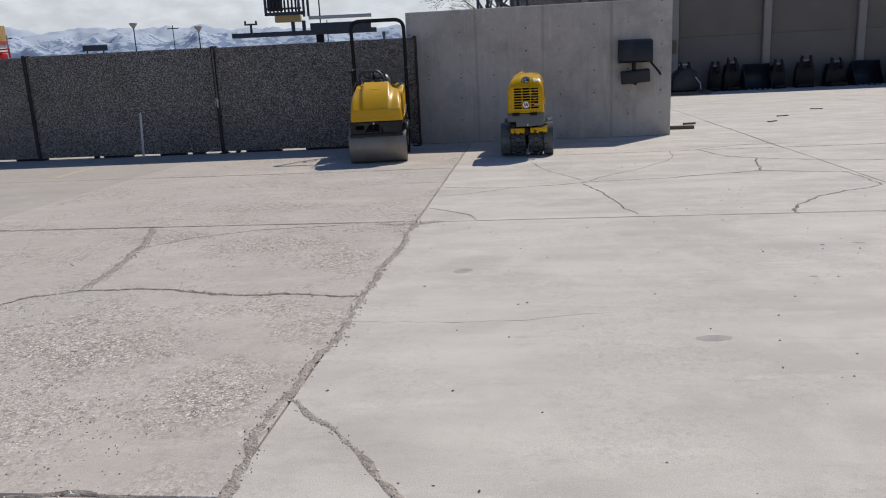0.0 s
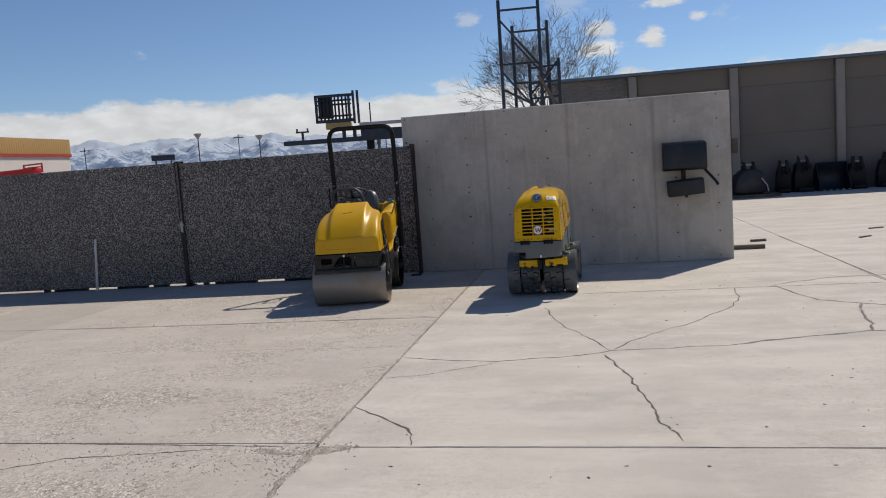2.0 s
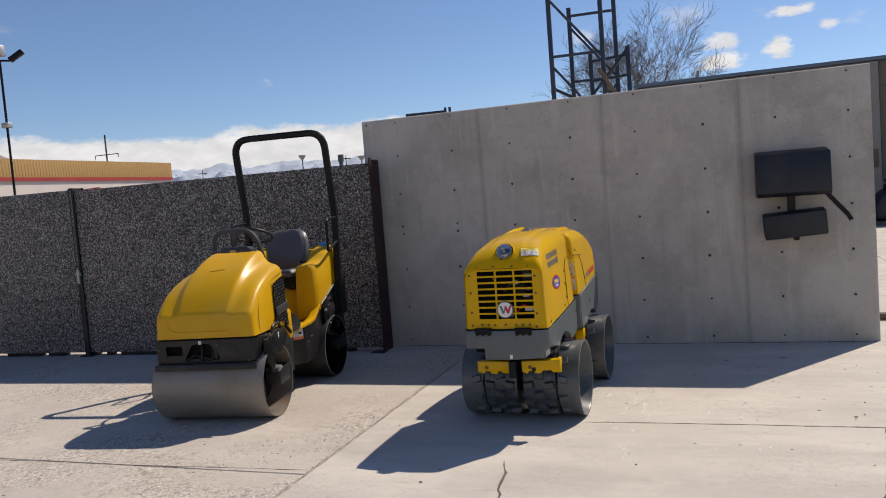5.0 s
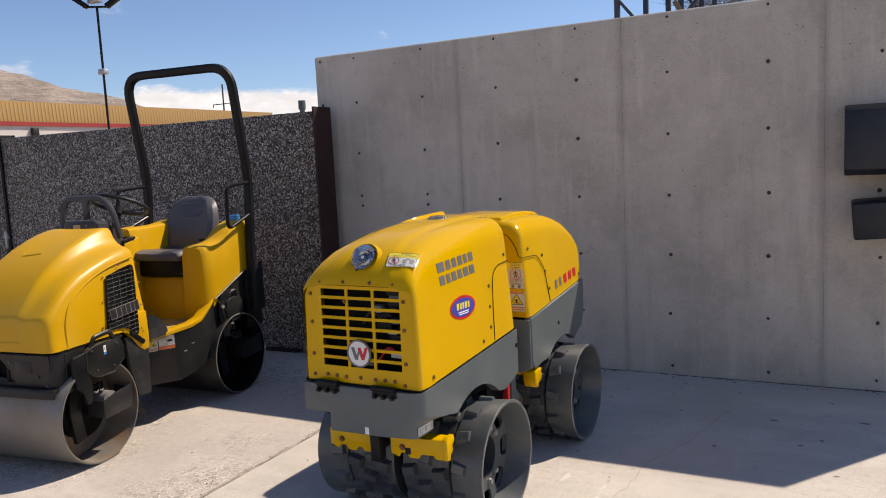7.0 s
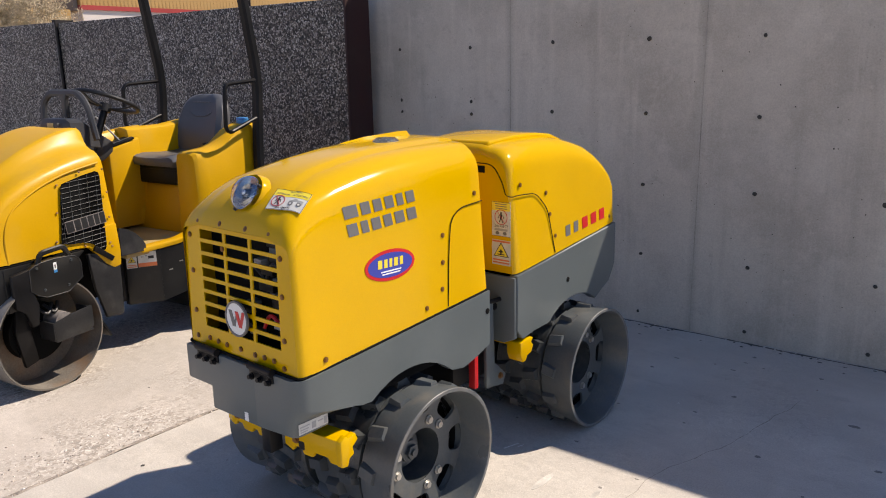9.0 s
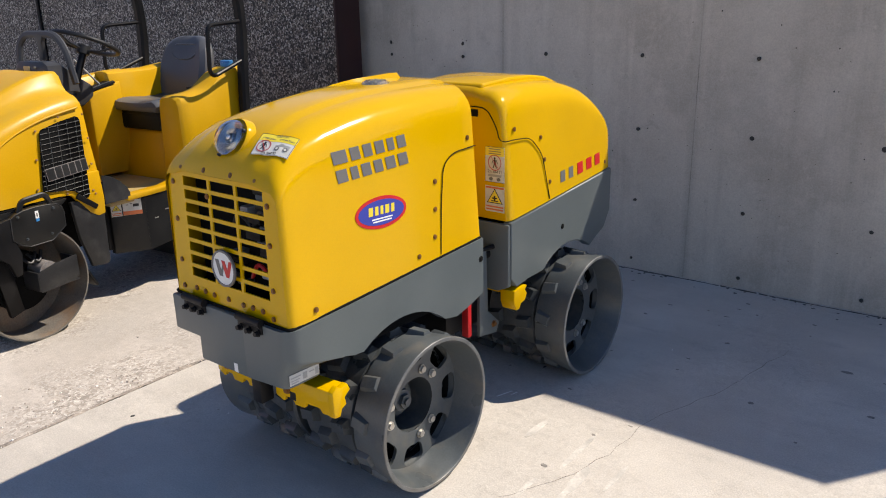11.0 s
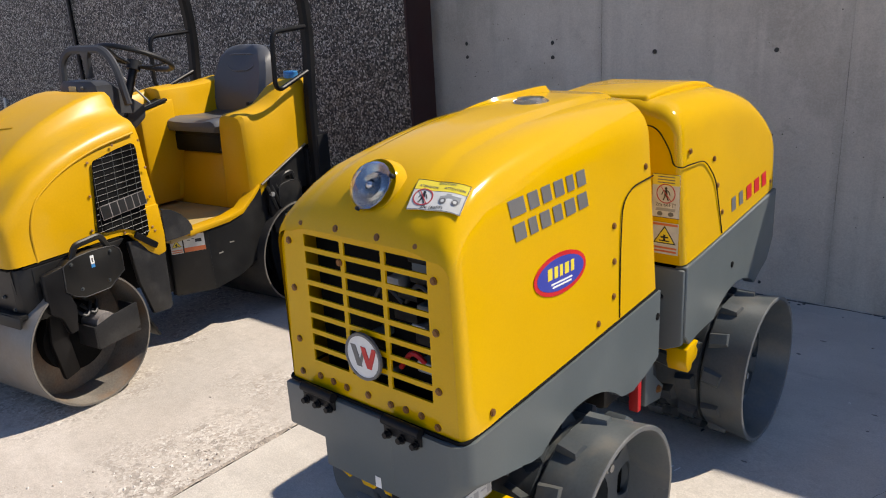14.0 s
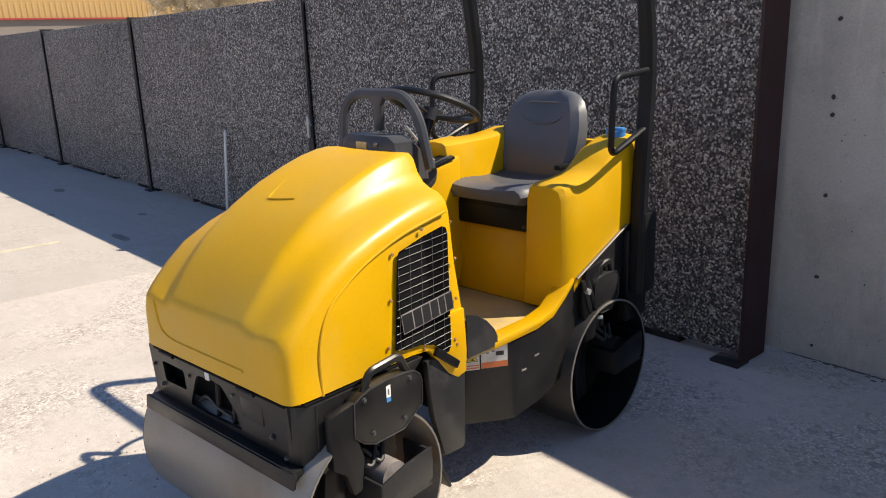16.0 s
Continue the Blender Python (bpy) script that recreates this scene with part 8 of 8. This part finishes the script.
# ---- tan building to the west ----
def make_tan_building():
    b = thing("tan_building", "long white building with tan corrugated fascia and red trim", "building", kind="structure")
    part("wall", box((-62, 55.35, 2.8), (24, 34.7, 5.7)), WHITE_WALL, b)
    part("trim", box((-62, 55.35, 5.60), (24.3, 35.0, 0.30)), RED_TRIM, b, "red trim band")
    part("fascia", box((-62, 55.35, 6.48), (24.2, 34.9, 1.46)), TAN_METAL, b)
    rib = mesh_of("rib", box((0, 0, 0), (0.014, 0.13, 1.40), 0.004), TAN_METAL)
    for k in range(115):
        part("rib", rib, None, b, m=Matrix.Translation((-49.896, 38.1 + 0.3 * k, 6.48)))
    part("end_wall", box((-62, 37.7, 6.3), (23.5, 0.3, 1.8)), GREY_WALL, b)
    part("wall_light", box((-49.8, 46, 5.0), (0.3, 0.5, 0.6), 0.05), BLACK_POST, b)
    part("door_panel", box((-49.95, 56, 2.2), (0.15, 4.0, 4.2), 0.03), PALE_STEEL, b)
    w = thing("low_tan_wing", "lower tan corrugated building with brown-grey wall", "building", kind="structure")
    part("wall", box((-58, 7, 1.9), (20, 58, 3.9)), GREY_WALL, w)
    part("fascia", box((-58, 7, 4.52), (20.3, 58.2, 1.50)), TAN_METAL, w)
    for k in range(173):
        part("rib", rib, None, w, m=Matrix.Translation((-47.846, -18 + 0.3 * k, 4.52)))
    part("trim", box((-58, 7, 3.76), (20.35, 58.3, 0.08)), RED_TRIM, w)
    # red machine just visible over the wall
    r = thing("red_lift", "low red lifting machine parked beyond the wall", "lift", m=pose(-25.5, 34.5, 0, 0, 0, -25))
    part("boom", box((0, 0, 2.75), (6.5, 0.5, 0.35), 0.05), RED, r)
    part("body", box((0.5, 0, 1.6), (5.0, 1.6, 1.6), 0.15), RED, r)
    for wx in (-1.4, 2.2):
        part("wheel", cyl((wx, -0.8, 0.5), (wx, 0.8, 0.5), 0.5, 20, 0.05), RUBBER, r)
    part("basket", merge(box((3.0, 0, 3.08), (1.6, 0.06, 0.06)), merge(box((2.2, 0, 2.9), (0.06, 0.06, 0.4)), merge(box((3.8, 0, 2.9), (0.06, 0.06, 0.4)), box((3.0, 0, 2.95), (1.6, 0.06, 0.05))))), RED, r)


make_tan_building()


# ---- poles ----
def make_poles():
    t = thing("light_pole", "tall dark pole with three floodlights", "street lamp", m=pose(-34.45, 39.8, 0))
    part("pole", tube([(0, 0, 0), (0, 0, 5.5), (0, 0, 11.0)], 0, prof=sq(0.13, 0.13, 0.04)), BLACK, t)
    part("arm", box((0, 0, 10.95), (1.5, 0.12, 0.10), 0.02, pose(0, 0, 0, 0, 0, 35)), BLACK, t)
    part("collar", box((0, 0, 7.4), (0.5, 0.35, 0.3), 0.05), PALE_STEEL, t)
    for a, tilt in ((-0.85, 35), (0.85, -35)):
        part("floodlight", box((0, 0, 0), (0.85, 0.35, 0.28), 0.04, pose(0, 0, 0, 0, tilt, 35)), BLACK, t, m=Matrix.Translation((a * 0.82, a * 0.57, 11.2)))
    part("floodlight", box((0, -0.1, 11.45), (0.8, 0.4, 0.6), 0.05), PALE_STEEL, t)
    py = thing("pylon", "distant steel power pylon", "pylon", m=pose(-156, 180, 0))
    part("mast", tube([(0, 0, 0), (0, 0, 26)], 0, prof=sq(0.4, 0.4, 0.1)), BLUE_STEEL, py)
    for z, w in ((20.5, 8), (15.5, 6)):
        part("cross_arm", box((0, 0, z), (w, 0.22, 0.22)), BLUE_STEEL, py)
        for s in (-1, 1):
            part("insulator", box((s * w / 2, 0, z - 0.5), (0.15, 0.15, 1.0)), BLUE_STEEL, py)
    for x, y, h, kind in ((-60.0, 118, 9.9, 1), (-50.4, 120, 9.0, 1), (-77.7, 170, 13, 0), (-117.6, 170, 12.8, 0), (-40, 160, 11.5, 0)):
        u = thing("street_lamp" if kind else "utility_pole", "distant high-mast street lamp" if kind else "distant wooden utility pole", "street lamp" if kind else "pole", m=pose(x, y, 0))
        part("pole", cyl((0, 0, 0), (0, 0, h), 0.09, 8), BLUE_STEEL, u)
        if kind:
            part("head", revolve([(h - 0.7, 0.1), (h, 0.6), (h + 0.15, 0.6), (h + 0.2, 0.05)], 12, closed=False, axis="z"), PALE_STEEL, u)
        else:
            part("cross_arm", box((0, 0, h - 0.8), (2.6, 0.15, 0.2)), BLACK, u)


make_poles()


# ---- far roadside sign ----
def make_far_sign():
    t = thing("billboard", "distant dark blue-grey roadside billboard", "billboard", m=pose(-79.4, 140, 0, 0, 0, 25))
    part("panel", box((0, 0, 7.6), (4.3, 0.3, 1.0), 0.05), BLUE_STEEL, t)
    part("cap", box((0, 0, 8.15), (4.4, 0.4, 0.12), 0.02), PALE_STEEL, t)
    for u in (-1.4, 1.4):
        part("post", box((u, 0, 3.6), (0.25, 0.25, 7.2), 0.03), BLUE_STEEL, t)


make_far_sign()


# ---- trees ----
def twigs(rnd, base, direction, length, radius, depth, out, spread=0.6, lift=0.15):
    """Grows a branch and its forks into out, a list of (points, radii)."""
    p, d = Vector(base), Vector(direction).normalized()
    n = 4
    pts, rad = [p.copy()], [radius]
    for k in range(n):
        d = (d + Vector((rnd.gauss(0, 0.13), rnd.gauss(0, 0.13), rnd.gauss(0, 0.10) + lift * 0.25))).normalized()
        p = p + d * length / n
        pts.append(p.copy())
        rad.append(radius * (1 - 0.4 * (k + 1) / n))
    out.append((pts, rad))
    if depth == 0:
        return
    for k in range(rnd.randint(3, 4)):
        i = rnd.randint(2, n)
        side = Vector((rnd.gauss(0, 1), rnd.gauss(0, 1), rnd.gauss(0, 0.6)))
        nd = (d + side.normalized() * spread).normalized()
        twigs(rnd, pts[i], nd, length * rnd.uniform(0.55, 0.8), rad[i] * 0.6, depth - 1, out, spread, lift)


def branch_mesh(name, out, material, sides=4, rmin=0.006):
    verts, faces = [], []
    for pts, rad in out:
        up = Vector((0.3, 0.2, 1))
        last = None
        for k, p in enumerate(pts):
            d = (pts[min(k + 1, len(pts) - 1)] - pts[max(k - 1, 0)]).normalized()
            s = d.cross(up).normalized()
            u = s.cross(d)
            ring = []
            for j in range(sides):
                a = 2 * math.pi * j / sides
                verts.append(p + (s * math.cos(a) + u * math.sin(a)) * max(rad[k], rmin))
                ring.append(len(verts) - 1)
            if last:
                for j in range(sides):
                    faces.append((last[j], last[(j + 1) % sides], ring[(j + 1) % sides], ring[j]))
            last = ring
    me = bpy.data.meshes.new(name)
    me.from_pydata(verts, [], faces)
    me.materials.append(material)
    return me


def make_trees():
    rnd = random.Random(21)
    t = thing("bare_tree", "leafless spring tree with fine grey-brown twigs", "tree", m=pose(-0.15, 40, 0))
    part("trunk", tube([(0, 0, 0), (0.05, 0, 1.2), (0.0, 0, 2.6)], 0.22, 12), BARK, t)
    out = []
    for k in range(8):
        a = k * 0.785 + rnd.uniform(-0.3, 0.3)
        twigs(rnd, (0, 0, 2.2 + 0.1 * (k % 4)), (0.75 * math.cos(a) + 0.05, 0.75 * math.sin(a), 0.85), 2.45, 0.075, 5, out, 0.62, 0.1)
    part("crown", branch_mesh("crown", out, BARK, 3, 0.005), None, t)
    b = thing("pale_tree", "bushy pale tree in early spring bud", "tree", m=pose(-17.05, 18.6, -0.01))
    part("trunk", tube([(0, 0, 0), (0.03, 0, 0.8), (0.0, 0.05, 1.7)], 0.09, 10), BUSH_TWIG, b)
    for dx, dy, dz, sc in ((-0.22, -0.15, 0.05, 0.88), (0.80, 0.8, 0.15, 0.85)):
        out = []
        for k in range(16):
            a = k * 0.7 + rnd.uniform(-0.3, 0.3)
            lean = 0.25 + 0.75 * (k % 4) / 3
            twigs(rnd, (dx * 0.7, dy * 0.7, 1.55 + 0.05 * k + dz), (lean * math.cos(a), lean * math.sin(a), 0.9), 0.80 * sc, 0.026, 3, out, 0.7, 0.05)
        part("crown", branch_mesh("crown", out, BUSH_TWIG, 3, 0.004), None, b)
        verts, faces = [], []
        for pts, rad in out:
            if rad[0] > 0.017:
                continue
            for p in pts[1:]:
                for _ in range(3):
                    c = p + Vector((rnd.gauss(0, 0.05), rnd.gauss(0, 0.05), rnd.gauss(0, 0.05)))
                    x = Vector((rnd.gauss(0, 1), rnd.gauss(0, 1), rnd.gauss(0, 1))).normalized() * 0.024
                    y = x.cross(Vector((rnd.gauss(0, 1), rnd.gauss(0, 1), rnd.gauss(0, 1)))).normalized() * 0.014
                    n = len(verts)
                    verts.extend([c - x, c + y, c + x, c - y])
                    faces.append((n, n + 1, n + 2, n + 3))
        me = bpy.data.meshes.new("foliage")
        me.from_pydata(verts, [], faces)
        me.materials.append(BUSH_BUD)
        tagged(part("foliage", me, None, b), kind="stuff")


make_trees()


# ---- hills and ranges ----
def ridge(name, az0, az1, near, far, profile, material, label, rough, seed, steps=150, rows=26, jag=0.06):
    """A range between two bearings (degrees from +y towards +x), whose crest follows profile(bearing) in degrees of height."""
    verts, faces = [], []
    for i in range(steps + 1):
        az = radians(az0 + (az1 - az0) * i / steps)
        top = math.tan(radians(profile(math.degrees(az)))) * far
        for j in range(rows + 1):
            f = j / rows
            d = near + (far - near) * f
            x, y = 1 + d * math.sin(az), 8 + d * math.cos(az)
            n = noise.fractal(Vector((x / rough, y / rough, seed)), 1.0, 2.0, 6)
            r = noise.ridged_multi_fractal(Vector((x / rough * 0.8, y / rough * 0.8, seed + 9)), 0.9, 2.0, 5, 1.0, 2.0)
            z = top * (f ** 1.25) * (0.97 - jag * 0.5 + jag * n) + top * (0.05 + jag) * (r - 1.2) * math.sin(math.pi * min(f * 0.97, 1)) + top * 0.025 * n
            verts.append((x, y, z - 2 * (1 - f)))
    R1 = rows + 1
    for i in range(steps):
        for j in range(rows):
            faces.append((i * R1 + j, i * R1 + j + 1, (i + 1) * R1 + j + 1, (i + 1) * R1 + j))
    # back slope
    for i in range(steps + 1):
        az = radians(az0 + (az1 - az0) * i / steps)
        d = far * 1.25
        verts.append((1 + d * math.sin(az), 8 + d * math.cos(az), -5))
    base = (steps + 1) * R1
    for i in range(steps):
        faces.append((i * R1 + rows, base + i, base + i + 1, (i + 1) * R1 + rows))
    me = bpy.data.meshes.new(name)
    me.from_pydata(verts, [], faces)
    for p in me.polygons:
        p.use_smooth = True
    me.materials.append(material)
    tagged(new(name, me), label, "mountain", kind="structure")


# the far range's blue is haze painted into its material
ridge("backdrop_range", -62, 12, 1500, 3000, lambda a: lerp([(-80, 3.0), (-45, 3.3), (-39, 3.6), (-34, 3.8), (-31, 3.5), (-28.5, 3.8), (-26, 3.6), (-23, 4.1), (-19, 3.5), (0, 2.6), (40, 2.0)], a)[0], HAZY_SNOW_RANGE, "mountain range streaked with snow, blue-grey from haze in its colour", 240, 5, 480, 44, 0.17)
ridge("backdrop_red_hill", -130, -56, 320, 700, lambda a: lerp([(-130, 13), (-95, 14), (-80, 13.0), (-72, 11.0), (-65, 8.4), (-60.5, 6.4), (-58, 4.0), (-56, 1.2)], a)[0], RED_HILL, "bare pinkish red rock hillside", 90, 4)
ridge("backdrop_grey_hill", -75, -36, 750, 1150, lambda a: lerp([(-75, 11.5), (-62, 9.5), (-57.5, 7.9), (-54, 6.9), (-51.5, 6.1), (-49.5, 5.6), (-48, 5.0), (-44.5, 4.55), (-41.5, 4.0), (-38.5, 2.2), (-36, 0.6)], a)[0], GREY_HILL, "bare grey-brown hill with rock bands", 110, 7)
